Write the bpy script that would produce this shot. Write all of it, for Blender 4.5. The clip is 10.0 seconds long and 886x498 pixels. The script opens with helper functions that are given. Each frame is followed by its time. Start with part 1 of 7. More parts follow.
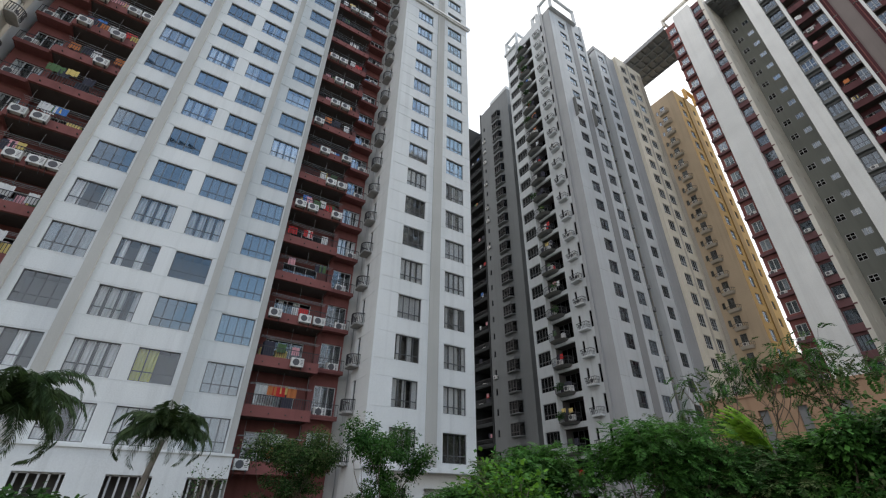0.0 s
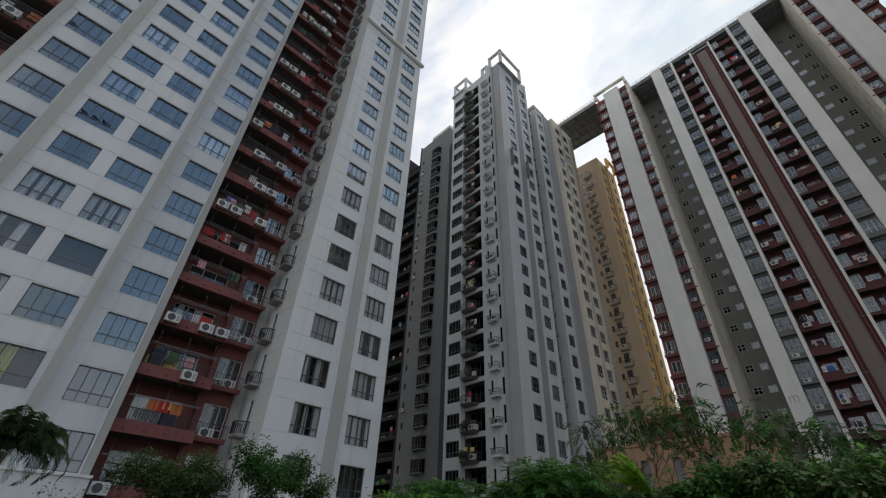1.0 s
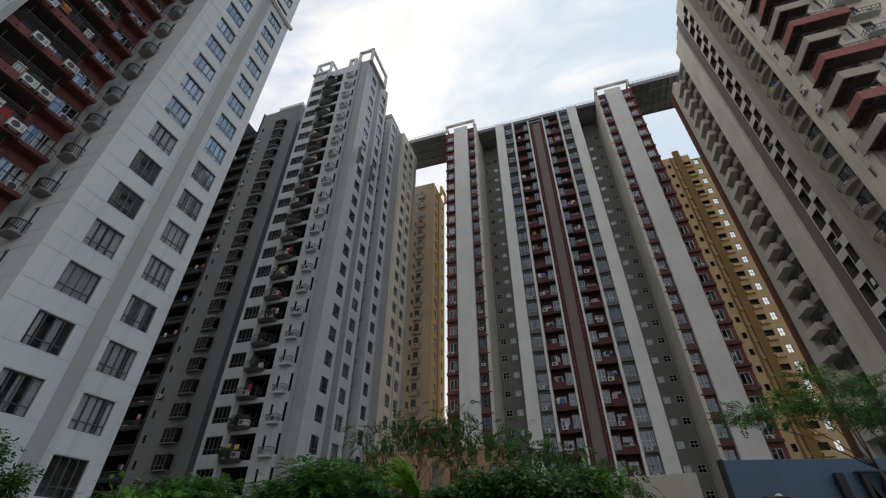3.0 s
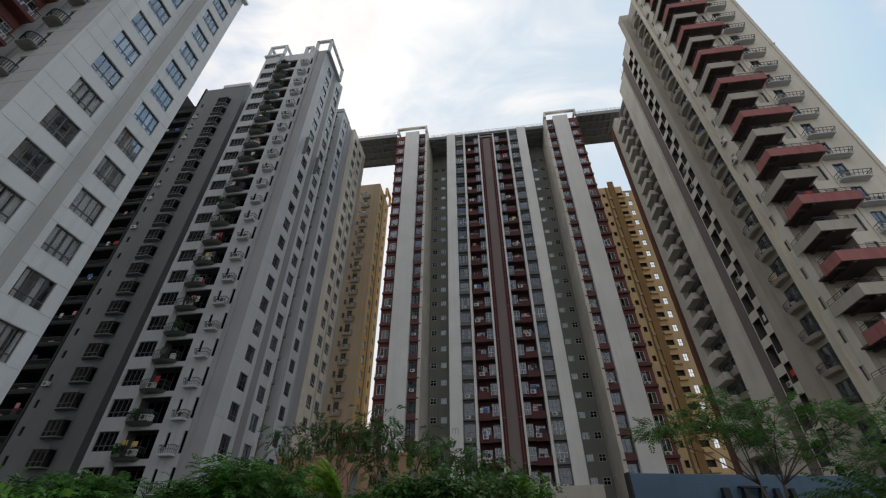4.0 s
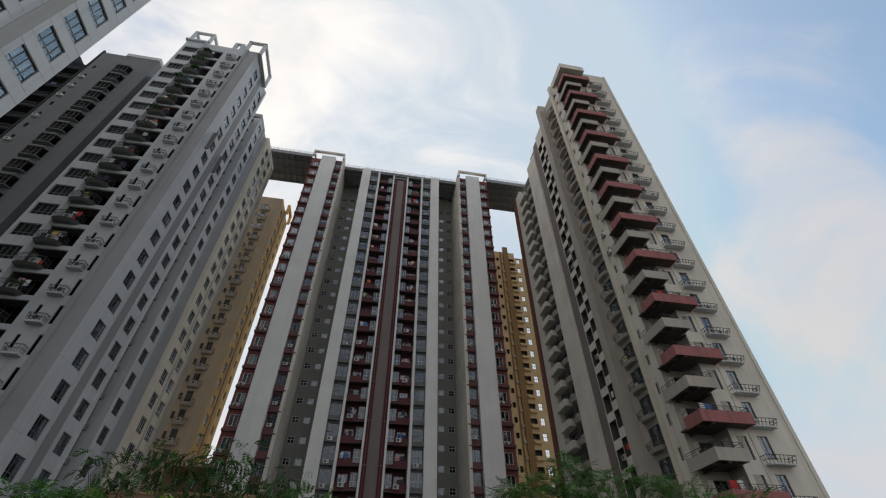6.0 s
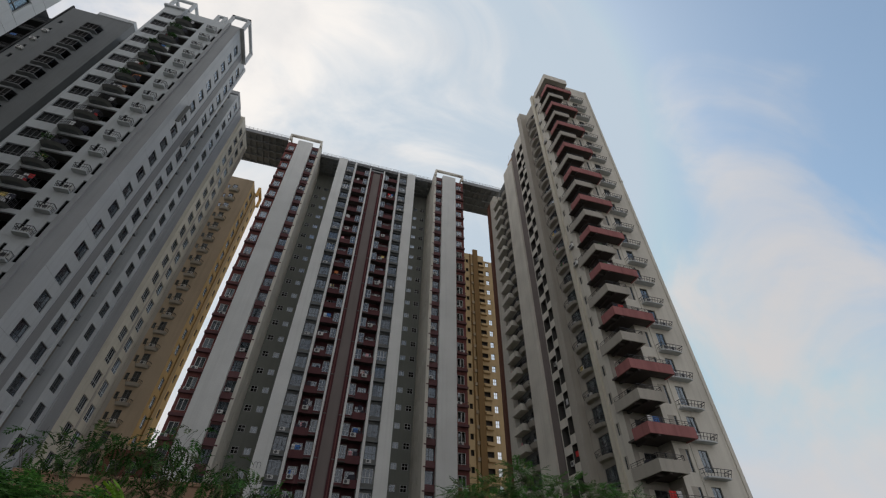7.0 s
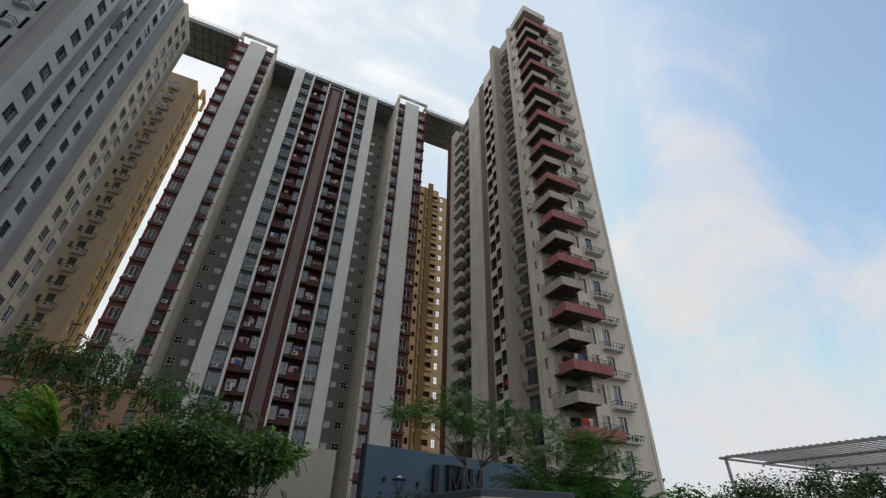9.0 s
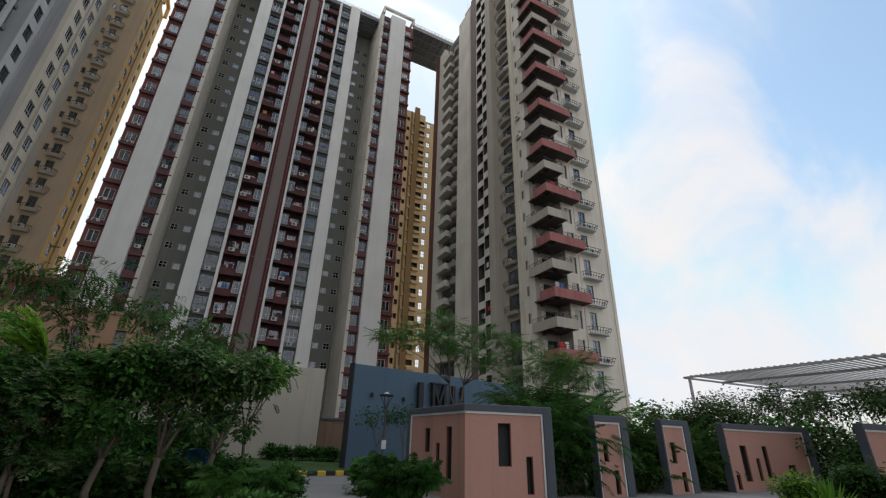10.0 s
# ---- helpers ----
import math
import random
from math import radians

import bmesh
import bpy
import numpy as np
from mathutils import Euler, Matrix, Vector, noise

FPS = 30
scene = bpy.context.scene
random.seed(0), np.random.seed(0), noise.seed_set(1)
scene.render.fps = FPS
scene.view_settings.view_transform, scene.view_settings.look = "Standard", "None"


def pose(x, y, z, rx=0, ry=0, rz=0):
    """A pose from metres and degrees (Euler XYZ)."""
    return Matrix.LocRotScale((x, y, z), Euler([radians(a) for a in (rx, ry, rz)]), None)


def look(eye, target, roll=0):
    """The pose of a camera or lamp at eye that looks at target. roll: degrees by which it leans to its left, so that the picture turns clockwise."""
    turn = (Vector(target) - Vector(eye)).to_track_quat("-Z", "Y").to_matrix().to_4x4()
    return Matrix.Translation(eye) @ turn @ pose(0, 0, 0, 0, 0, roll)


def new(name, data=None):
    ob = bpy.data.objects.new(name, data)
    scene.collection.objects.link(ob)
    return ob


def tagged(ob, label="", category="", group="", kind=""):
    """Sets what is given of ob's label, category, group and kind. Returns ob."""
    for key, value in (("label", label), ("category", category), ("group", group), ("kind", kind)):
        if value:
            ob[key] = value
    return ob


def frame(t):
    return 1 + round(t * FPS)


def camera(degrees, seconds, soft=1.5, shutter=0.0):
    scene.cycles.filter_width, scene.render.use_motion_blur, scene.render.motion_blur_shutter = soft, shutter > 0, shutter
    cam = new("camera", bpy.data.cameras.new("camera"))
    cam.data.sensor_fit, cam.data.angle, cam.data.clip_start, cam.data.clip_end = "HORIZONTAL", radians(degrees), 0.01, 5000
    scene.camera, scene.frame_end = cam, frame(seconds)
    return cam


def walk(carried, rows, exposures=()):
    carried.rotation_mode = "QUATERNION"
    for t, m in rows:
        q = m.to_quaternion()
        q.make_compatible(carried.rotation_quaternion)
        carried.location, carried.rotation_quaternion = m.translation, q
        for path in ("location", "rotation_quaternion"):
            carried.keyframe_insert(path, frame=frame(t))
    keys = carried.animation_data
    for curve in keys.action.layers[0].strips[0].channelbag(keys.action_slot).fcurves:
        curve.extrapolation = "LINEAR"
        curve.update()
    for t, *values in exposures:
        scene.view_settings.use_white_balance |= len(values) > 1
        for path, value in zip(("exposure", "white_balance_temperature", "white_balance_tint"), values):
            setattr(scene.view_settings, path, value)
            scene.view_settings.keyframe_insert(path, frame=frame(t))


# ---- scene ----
cam = camera(91.8, 10.0, 1.2)
PATH = [
    (0, (0.643, 0.346, 1.694), (-0.819, 1.246, 2.721), 0.9),
    (0.5, (0.6, 0.268, 1.654), (-0.734, 1.258, 2.768), 1.7),
    (1, (0.532, 0.211, 1.608), (-0.658, 1.334, 2.759), 2.4),
    (1.5, (0.419, 0.217, 1.585), (-0.602, 1.462, 2.77), 1.7),
    (2, (0.29, 0.274, 1.573), (-0.581, 1.62, 2.769), 1.1),
    (2.5, (0.146, 0.345, 1.575), (-0.528, 1.807, 2.762), 0.7),
    (3, (0.009, 0.4, 1.573), (-0.485, 1.939, 2.751), 0.1),
    (4.5, (-0.397, 0.485, 1.55), (-0.448, 2.078, 2.759), 0.1),
    (5, (-0.568, 0.444, 1.53), (-0.432, 2.017, 2.758), 0.3),
    (5.5, (-0.708, 0.345, 1.504), (-0.485, 1.861, 2.79), -0.0),
    (6, (-0.803, 0.26, 1.495), (-0.536, 1.719, 2.836), -0.2),
    (7.5, (-1.024, 0.216, 1.531), (-0.54, 1.634, 2.856), 1.5),
    (8, (-1.083, 0.253, 1.541), (-0.525, 1.686, 2.82), 1.4),
    (8.5, (-1.131, 0.331, 1.554), (-0.522, 1.804, 2.762), 1.3),
    (9, (-1.171, 0.43, 1.585), (-0.49, 1.958, 2.68), 1.8),
    (9.5, (-1.199, 0.551, 1.609), (-0.439, 2.149, 2.542), 2.1),
    (10, (-1.178, 0.645, 1.631), (-0.36, 2.282, 2.438), 1.6),
]
EXPOSURES = [(0, 1.08), (0.5, 0.5), (1, 0.25), (3, 0.2), (5, 0.14), (6, 0.05), (7.5, -0.1), (9, 0.2), (10, 0.46)]
walk(cam, [(t, look(eye, target, roll)) for t, eye, target, roll in PATH], EXPOSURES)

# ---- light ----
SUN_AZ, SUN_EL = 12.0, 56.0
world = bpy.data.worlds.new("sky")
scene.world = world
world.use_nodes = True


def heading(az, el):
    a, e = radians(az), radians(el)
    return (math.sin(a) * math.cos(e), math.cos(a) * math.cos(e), math.sin(e))


def build_sky():
    """Clear sky with haze low down, thin streaked cloud, a veil of white round the sun and one soft heap of cloud."""
    nt = world.node_tree
    nt.nodes.clear()
    N, L = nt.nodes.new, nt.links.new
    out = N("ShaderNodeOutputWorld")
    bg = N("ShaderNodeBackground")
    sky = N("ShaderNodeTexSky")
    sky.sky_type = "NISHITA"
    sky.sun_disc = False
    sky.sun_elevation = radians(SUN_EL)
    sky.sun_rotation = radians(SUN_AZ)
    sky.air_density, sky.dust_density, sky.ozone_density = 1.3, 1.6, 1.5
    way = N("ShaderNodeTexCoord").outputs["Generated"]

    def ranged(src, f0, f1, t0, t1, smooth=True):
        r = N("ShaderNodeMapRange")
        if smooth:
            r.interpolation_type = "SMOOTHSTEP"
        r.inputs["From Min"].default_value, r.inputs["From Max"].default_value = f0, f1
        r.inputs["To Min"].default_value, r.inputs["To Max"].default_value = t0, t1
        L(src, r.inputs["Value"])
        return r.outputs["Result"]

    def lobe(az, el, wide, core, amount, smooth=True):
        d = N("ShaderNodeVectorMath")
        d.operation = "DOT_PRODUCT"
        d.inputs[1].default_value = heading(az, el)
        L(way, d.inputs[0])
        return ranged(d.outputs["Value"], math.cos(radians(wide)), math.cos(radians(core)), 0.0, amount, smooth)

    def total(*srcs):
        v = srcs[0]
        for w in srcs[1:]:
            k = N("ShaderNodeMath")
            k.operation = "ADD"
            L(v, k.inputs[0])
            L(w, k.inputs[1])
            v = k.outputs["Value"]
        return v

    def noise(scale, detail, rough, bend, stretch, shift):
        mp = N("ShaderNodeMapping")
        mp.inputs["Scale"].default_value, mp.inputs["Location"].default_value = stretch, shift
        mp.inputs["Rotation"].default_value = (0.0, radians(25), radians(-30))
        n = N("ShaderNodeTexNoise")
        n.inputs["Scale"].default_value, n.inputs["Detail"].default_value = scale, detail
        n.inputs["Roughness"].default_value, n.inputs["Distortion"].default_value = rough, bend
        L(way, mp.inputs["Vector"])
        L(mp.outputs["Vector"], n.inputs["Vector"])
        return n.outputs["Fac"]

    def blend(fac, one, two):
        m = N("ShaderNodeMix")
        m.data_type = "RGBA"
        L(fac, m.inputs[0])
        for k, v in ((6, one), (7, two)):
            if isinstance(v, tuple):
                m.inputs[k].default_value = v
            else:
                L(v, m.inputs[k])
        return m.outputs[2]

    sep = N("ShaderNodeSeparateXYZ")
    L(way, sep.inputs[0])
    streaks = noise(2.2, 8.0, 0.56, 0.7, (1.0, 1.7, 1.3), (0.35, 0.1, 0.2))
    puffs = noise(4.2, 7.0, 0.52, 0.3, (1.0, 1.0, 1.3), (1.7, 0.4, 0.9))
    low = ranged(sep.outputs["Z"], 0.05, 0.52, 0.32, -0.05)
    west = ranged(sep.outputs["X"], -0.55, 0.10, 0.46, -0.06)
    veil = lobe(SUN_AZ - 16, SUN_EL, 30, 4, 0.24)
    heap = lobe(60, 35, 21, 2, 0.21)
    wisp = lobe(68, 48, 14, 4, 0.12)
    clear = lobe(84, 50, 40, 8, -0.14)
    # unseen cloud cover behind the viewer, added to whiten the fill light
    south = ranged(sep.outputs["Y"], -0.45, 0.12, 0.42, 0.0)
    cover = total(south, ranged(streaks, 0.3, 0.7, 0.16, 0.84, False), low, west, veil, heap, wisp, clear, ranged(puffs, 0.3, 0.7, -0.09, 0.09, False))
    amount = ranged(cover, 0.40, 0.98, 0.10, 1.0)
    glow = N("ShaderNodeMath")
    glow.operation = "POWER"
    glow.inputs[1].default_value = 1.5
    L(lobe(SUN_AZ - 24, SUN_EL, 58, 0, 1.0, False), glow.inputs[0])
    white = blend(glow.outputs["Value"], CLOUD_FAR, CLOUD_NEAR)
    lit = blend(ranged(puffs, 0.45, 0.70, 0.0, 0.42), white, CLOUD_HOLLOW)
    tint = N("ShaderNodeVectorMath")
    tint.operation = "MULTIPLY"
    tint.inputs[1].default_value = SKY_TINT
    L(sky.outputs["Color"], tint.inputs[0])
    # the veil of haze keeps the sky round the sun from outshining the cloud
    cap = N("ShaderNodeVectorMath")
    cap.operation = "MINIMUM"
    cap.inputs[1].default_value = HAZE
    L(tint.outputs["Vector"], cap.inputs[0])
    L(blend(amount, cap.outputs["Vector"], lit), bg.inputs["Color"])
    bg.inputs["Strength"].default_value = SKY
    L(bg.outputs["Background"], out.inputs["Surface"])


SKY = 0.10
SKY_TINT, HAZE = (1.20, 1.37, 1.34), (5.2, 6.3, 7.4)
CLOUD_FAR, CLOUD_NEAR, CLOUD_HOLLOW = (6.7, 6.5, 6.5, 1), (10.3, 9.85, 9.4, 1), (5.7, 6.05, 6.6, 1)
build_sky()

sun_data = bpy.data.lights.new("sun", "SUN")
sun_data.energy, sun_data.angle, sun_data.color = 1.0, radians(12), (1.0, 0.94, 0.86)
sun = new("sun", sun_data)
_a, _e = radians(SUN_AZ), radians(SUN_EL)
sun.matrix_world = look((60 * math.sin(_a), 60 * math.cos(_a), 160), (60 * math.sin(_a) - math.sin(_a) * math.cos(_e), 60 * math.cos(_a) - math.cos(_a) * math.cos(_e), 160 - math.sin(_e)))


# ---- materials ----
def material(name, rough=0.8, metal=0.0, spec=0.3):
    m = bpy.data.materials.new(name)
    m.use_nodes = True
    b = m.node_tree.nodes["Principled BSDF"]
    b.inputs["Roughness"].default_value = rough
    b.inputs["Metallic"].default_value = metal
    b.inputs["Specular IOR Level"].default_value = spec
    return m, m.node_tree, b


def paint(name, col, vary=0.10, rough=0.85, streak=0.12, scale=0.25, bump=0.02, per_object=0.0, metal=0.0, spec=0.25):
    """Painted plaster: broad patches, rain streaks that run down, fine grain."""
    m, nt, b = material(name, rough, metal, spec)
    N, L = nt.nodes.new, nt.links.new
    geo = N("ShaderNodeNewGeometry")
    big = N("ShaderNodeTexNoise")
    big.inputs["Scale"].default_value, big.inputs["Detail"].default_value = scale, 4
    mp = N("ShaderNodeMapping")
    mp.inputs["Scale"].default_value = (2.2, 2.2, 0.07)
    st = N("ShaderNodeTexNoise")
    st.inputs["Scale"].default_value, st.inputs["Detail"].default_value = 1.0, 5
    fine = N("ShaderNodeTexNoise")
    fine.inputs["Scale"].default_value, fine.inputs["Detail"].default_value = 14.0, 3
    L(geo.outputs["Position"], big.inputs["Vector"])
    L(geo.outputs["Position"], mp.inputs["Vector"])
    L(mp.outputs["Vector"], st.inputs["Vector"])
    L(geo.outputs["Position"], fine.inputs["Vector"])

    def rng(src, lo, hi, f0=0.3, f1=0.7):
        r = N("ShaderNodeMapRange")
        r.inputs["From Min"].default_value, r.inputs["From Max"].default_value = f0, f1
        r.inputs["To Min"].default_value, r.inputs["To Max"].default_value = lo, hi
        L(src, r.inputs["Value"])
        return r.outputs["Result"]

    def mul(x, y):
        k = N("ShaderNodeMath")
        k.operation = "MULTIPLY"
        L(x, k.inputs[0])
        L(y, k.inputs[1])
        return k.outputs["Value"]

    v = mul(rng(big.outputs["Fac"], 1 - vary, 1 + vary), rng(st.outputs["Fac"], 1 - streak, 1.0, 0.28, 0.5))
    v = mul(v, rng(fine.outputs["Fac"], 0.96, 1.03))
    if per_object:
        oi = N("ShaderNodeObjectInfo")
        v = mul(v, rng(oi.outputs["Random"], 1 - per_object, 1 + per_object, 0, 1))
    sc = N("ShaderNodeVectorMath")
    sc.operation = "SCALE"
    sc.inputs[0].default_value = col[:3]
    L(v, sc.inputs["Scale"])
    L(sc.outputs["Vector"], b.inputs["Base Color"])
    if bump:
        bp = N("ShaderNodeBump")
        bp.inputs["Strength"].default_value, bp.inputs["Distance"].default_value = 0.4, bump
        L(fine.outputs["Fac"], bp.inputs["Height"])
        L(bp.outputs["Normal"], b.inputs["Normal"])
    return m


def glass(name, tint, mirror, coat=(0.82, 0.88, 0.95), most=0.62, rough=0.03):
    """Coated window glass: see-through and tinted, with a mirror gloss that grows at grazing angles."""
    m = bpy.data.materials.new(name)
    m.use_nodes = True
    nt = m.node_tree
    nt.nodes.clear()
    N, L = nt.nodes.new, nt.links.new
    out, mix, tr, gl = N("ShaderNodeOutputMaterial"), N("ShaderNodeMixShader"), N("ShaderNodeBsdfTransparent"), N("ShaderNodeBsdfGlossy")
    lw = N("ShaderNodeLayerWeight")
    lw.inputs["Blend"].default_value = 0.35
    r = N("ShaderNodeMapRange")
    r.inputs["To Min"].default_value, r.inputs["To Max"].default_value = mirror, most
    L(lw.outputs["Fresnel"], r.inputs["Value"])
    nz = N("ShaderNodeTexNoise")
    nz.inputs["Scale"].default_value, nz.inputs["Detail"].default_value = 0.8, 1
    geo = N("ShaderNodeNewGeometry")
    L(geo.outputs["Position"], nz.inputs["Vector"])
    bp = N("ShaderNodeBump")
    bp.inputs["Strength"].default_value, bp.inputs["Distance"].default_value = 0.08, 0.05
    L(nz.outputs["Fac"], bp.inputs["Height"])
    L(bp.outputs["Normal"], gl.inputs["Normal"])
    tr.inputs["Color"].default_value = (*tint, 1)
    gl.inputs["Roughness"].default_value = rough
    gl.inputs["Color"].default_value = (*coat, 1)
    L(r.outputs["Result"], mix.inputs["Fac"])
    L(tr.outputs["BSDF"], mix.inputs[1])
    L(gl.outputs["BSDF"], mix.inputs[2])
    L(mix.outputs["Shader"], out.inputs["Surface"])
    return m


def leaf(name, col, vary=0.5, rough=0.6):
    m, nt, b = material(name, rough, 0, 0.2)
    N, L = nt.nodes.new, nt.links.new
    geo = N("ShaderNodeNewGeometry")
    r = N("ShaderNodeMapRange")
    r.inputs["To Min"].default_value, r.inputs["To Max"].default_value = 1 - vary, 1 + vary
    L(geo.outputs["Random Per Island"], r.inputs["Value"])
    nz = N("ShaderNodeTexNoise")
    nz.inputs["Scale"].default_value = 1.1
    L(geo.outputs["Position"], nz.inputs["Vector"])
    hue = N("ShaderNodeMix")
    hue.data_type = "RGBA"
    hue.inputs[6].default_value = (*col, 1)
    hue.inputs[7].default_value = (col[0] * 1.7 + 0.01, col[1] * 1.25, col[2] * 0.8, 1)
    L(nz.outputs["Fac"], hue.inputs[0])
    sc = N("ShaderNodeVectorMath")
    sc.operation = "SCALE"
    L(hue.outputs[2], sc.inputs[0])
    L(r.outputs["Result"], sc.inputs["Scale"])
    L(sc.outputs["Vector"], b.inputs["Base Color"])
    tl = N("ShaderNodeBsdfTranslucent")
    L(sc.outputs["Vector"], tl.inputs["Color"])
    mix = N("ShaderNodeMixShader")
    mix.inputs["Fac"].default_value = 0.42
    out = nt.nodes["Material Output"]
    L(b.outputs["BSDF"], mix.inputs[1])
    L(tl.outputs["BSDF"], mix.inputs[2])
    L(mix.outputs["Shader"], out.inputs["Surface"])
    return m


WHITE = paint("white_paint", (0.675, 0.705, 0.715), 0.05, streak=0.10)
OFFWHITE = paint("off_white_paint", (0.765, 0.775, 0.76), 0.06, streak=0.06)
PILASTER = paint("grey_pilaster_paint", (0.44, 0.445, 0.43), 0.06, streak=0.12)
GREY = paint("grey_paint", (0.56, 0.585, 0.60), 0.06, streak=0.12)
MIDGREY = paint("mid_grey_paint", (0.38, 0.39, 0.40), 0.06, streak=0.12)
SLATEGREY = paint("slate_grey_paint", (0.29, 0.295, 0.30), 0.06, streak=0.12)
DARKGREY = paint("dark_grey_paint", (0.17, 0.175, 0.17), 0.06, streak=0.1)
# grey paint darkened to carry the shade of recesses and the far wing
SHADE = paint("charcoal_shade_paint", (0.18, 0.19, 0.195), 0.06, streak=0.1)
OLIVE = paint("olive_grey_paint", (0.215, 0.225, 0.205), 0.06, streak=0.1)
BEIGE = paint("beige_paint", (0.66, 0.62, 0.52), 0.06, streak=0.14)
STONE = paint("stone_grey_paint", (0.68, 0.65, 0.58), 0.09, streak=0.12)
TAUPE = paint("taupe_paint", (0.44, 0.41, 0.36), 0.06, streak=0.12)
RED = paint("brick_red_paint", (0.225, 0.088, 0.082), 0.10, streak=0.18)
# dark brown that paints the shade onto balcony undersides
SOFFIT = paint("shaded_soffit_paint", (0.10, 0.085, 0.08), 0.1, streak=0.1)
# maroon of the side strips, also the painted shade of balcony recesses
WINE = paint("wine_red_shade_paint", (0.095, 0.036, 0.042), 0.10, streak=0.15)
REDDARK = paint("dark_red_paint", (0.155, 0.080, 0.084), 0.10, streak=0.15)
ROSE = paint("rose_red_paint", (0.37, 0.155, 0.15), 0.08, streak=0.2)
BROWN = paint("brown_grey_paint", (0.22, 0.19, 0.18), 0.06, streak=0.1)
# ochre deepened to carry the warm light on the court side
YELLOW = paint("lit_ochre_yellow_paint", (0.66, 0.41, 0.15), 0.06, streak=0.1)
CREAM = paint("cream_yellow_paint", (0.50, 0.405, 0.295), 0.06, streak=0.1)
TAN = paint("tan_ochre_paint", (0.60, 0.44, 0.25), 0.07, streak=0.12)
OCHRE = paint("deep_ochre_paint", (0.46, 0.29, 0.12), 0.06, streak=0.1)
OCHREDARK = paint("dark_ochre_paint", (0.26, 0.16, 0.07), 0.06, streak=0.1)
RUST = paint("rust_brown_paint", (0.19, 0.085, 0.06), 0.08, streak=0.15)
CONCRETE = paint("concrete", (0.33, 0.33, 0.32), 0.12, streak=0.25)
# dark colour stands in for unlit depth in the shallow room boxes
ROOM = paint("unlit_room_wall", (0.11, 0.105, 0.10), 0.05, streak=0, bump=0)
FRAME = paint("dark_aluminium", (0.10, 0.105, 0.115), 0.05, rough=0.45, streak=0, bump=0, spec=0.5)
FRAMEWHITE = paint("white_window_frame", (0.72, 0.72, 0.71), 0.05, rough=0.45, streak=0, bump=0, spec=0.5)
BALCONYRED = paint("balcony_red_paint", (0.120, 0.050, 0.054), 0.12, streak=0.2)
FRAMELIGHT = paint("pale_aluminium", (0.52, 0.53, 0.54), 0.05, rough=0.45, streak=0, bump=0, spec=0.5)
IRON = paint("black_iron", (0.045, 0.045, 0.05), 0.1, rough=0.55, streak=0, bump=0, spec=0.5)
RAILGREY = paint("grey_steel_rail", (0.30, 0.30, 0.31), 0.1, rough=0.5, streak=0, bump=0, spec=0.5)
ACWHITE = paint("air_conditioner_casing", (0.68, 0.68, 0.66), 0.05, rough=0.5, streak=0.15, bump=0, per_object=0.12)
ACDARK = paint("air_conditioner_grille", (0.10, 0.10, 0.11), 0.05, rough=0.6, streak=0, bump=0)
CURTAIN = paint("curtain_cloth", (0.84, 0.83, 0.82), 0.06, streak=0.15, bump=0, per_object=0.22)
CURTAINBLUE = paint("lilac_curtain_cloth", (0.42, 0.38, 0.52), 0.06, streak=0.15, bump=0)
CURTAINYELLOW = paint("yellow_curtain_cloth", (0.62, 0.60, 0.15), 0.06, streak=0.1, bump=0)
CURTAINRED = paint("red_curtain_cloth", (0.40, 0.10, 0.12), 0.06, streak=0.1, bump=0)
CLOTHS = [paint("laundry_" + n, c, 0.08, streak=0.05, bump=0) for n, c in (("orange", (0.58, 0.21, 0.08)), ("pink", (0.72, 0.38, 0.42)), ("red", (0.6, 0.05, 0.05)), ("green", (0.10, 0.17, 0.08)), ("blue", (0.08, 0.2, 0.5)), ("white", (0.7, 0.7, 0.7)), ("dark", (0.05, 0.05, 0.07)), ("yellow", (0.7, 0.55, 0.2)))]
PINK = paint("salmon_plaster", (0.45, 0.255, 0.212), 0.07, streak=0.14, bump=0.008)
CAP = paint("slate_grey_trim", (0.085, 0.10, 0.12), 0.08, streak=0.1)
TRIMWHITE = paint("white_trim", (0.68, 0.68, 0.68), 0.05, streak=0.15)
MUDBROWN = paint("brown_plaster", (0.20, 0.13, 0.10), 0.08, streak=0.2)
BLUE = paint("slate_blue_wall_paint", (0.105, 0.165, 0.235), 0.07, streak=0.12)
# near-black that stands in for shade in deep balconies and wall slots
PITCH = paint("shade_black_paint", (0.035, 0.038, 0.040), 0.1, streak=0.1)
# sign metal, used also as painted shade behind the far balconies
LETTERSHADE = paint("letter_and_shade_black", (0.03, 0.033, 0.04), 0.1, rough=0.5, streak=0, bump=0)
SALMONROOF = paint("salmon_render", (0.40, 0.26, 0.17), 0.10, streak=0.2)
ASPHALT = paint("grey_paving", (0.24, 0.24, 0.235), 0.14, rough=0.9, streak=0.0, scale=0.6, bump=0.02)
GRASS = paint("lawn_grass", (0.055, 0.11, 0.03), 0.25, rough=0.9, streak=0, scale=0.9, bump=0.06)
SOIL = paint("ground_soil", (0.10, 0.085, 0.06), 0.25, rough=0.95, streak=0, scale=0.3, bump=0.05)
KERBY = paint("kerb_yellow", (0.62, 0.42, 0.06), 0.1, streak=0.1)
KERBK = paint("kerb_black", (0.04, 0.04, 0.04), 0.1, streak=0.1)
BARK = paint("bark", (0.14, 0.115, 0.09), 0.25, rough=0.9, streak=0.3, scale=3.0, bump=0.03)
PALMBARK = paint("palm_bark", (0.22, 0.20, 0.17), 0.2, rough=0.9, streak=0.1, scale=3.0, bump=0.03)
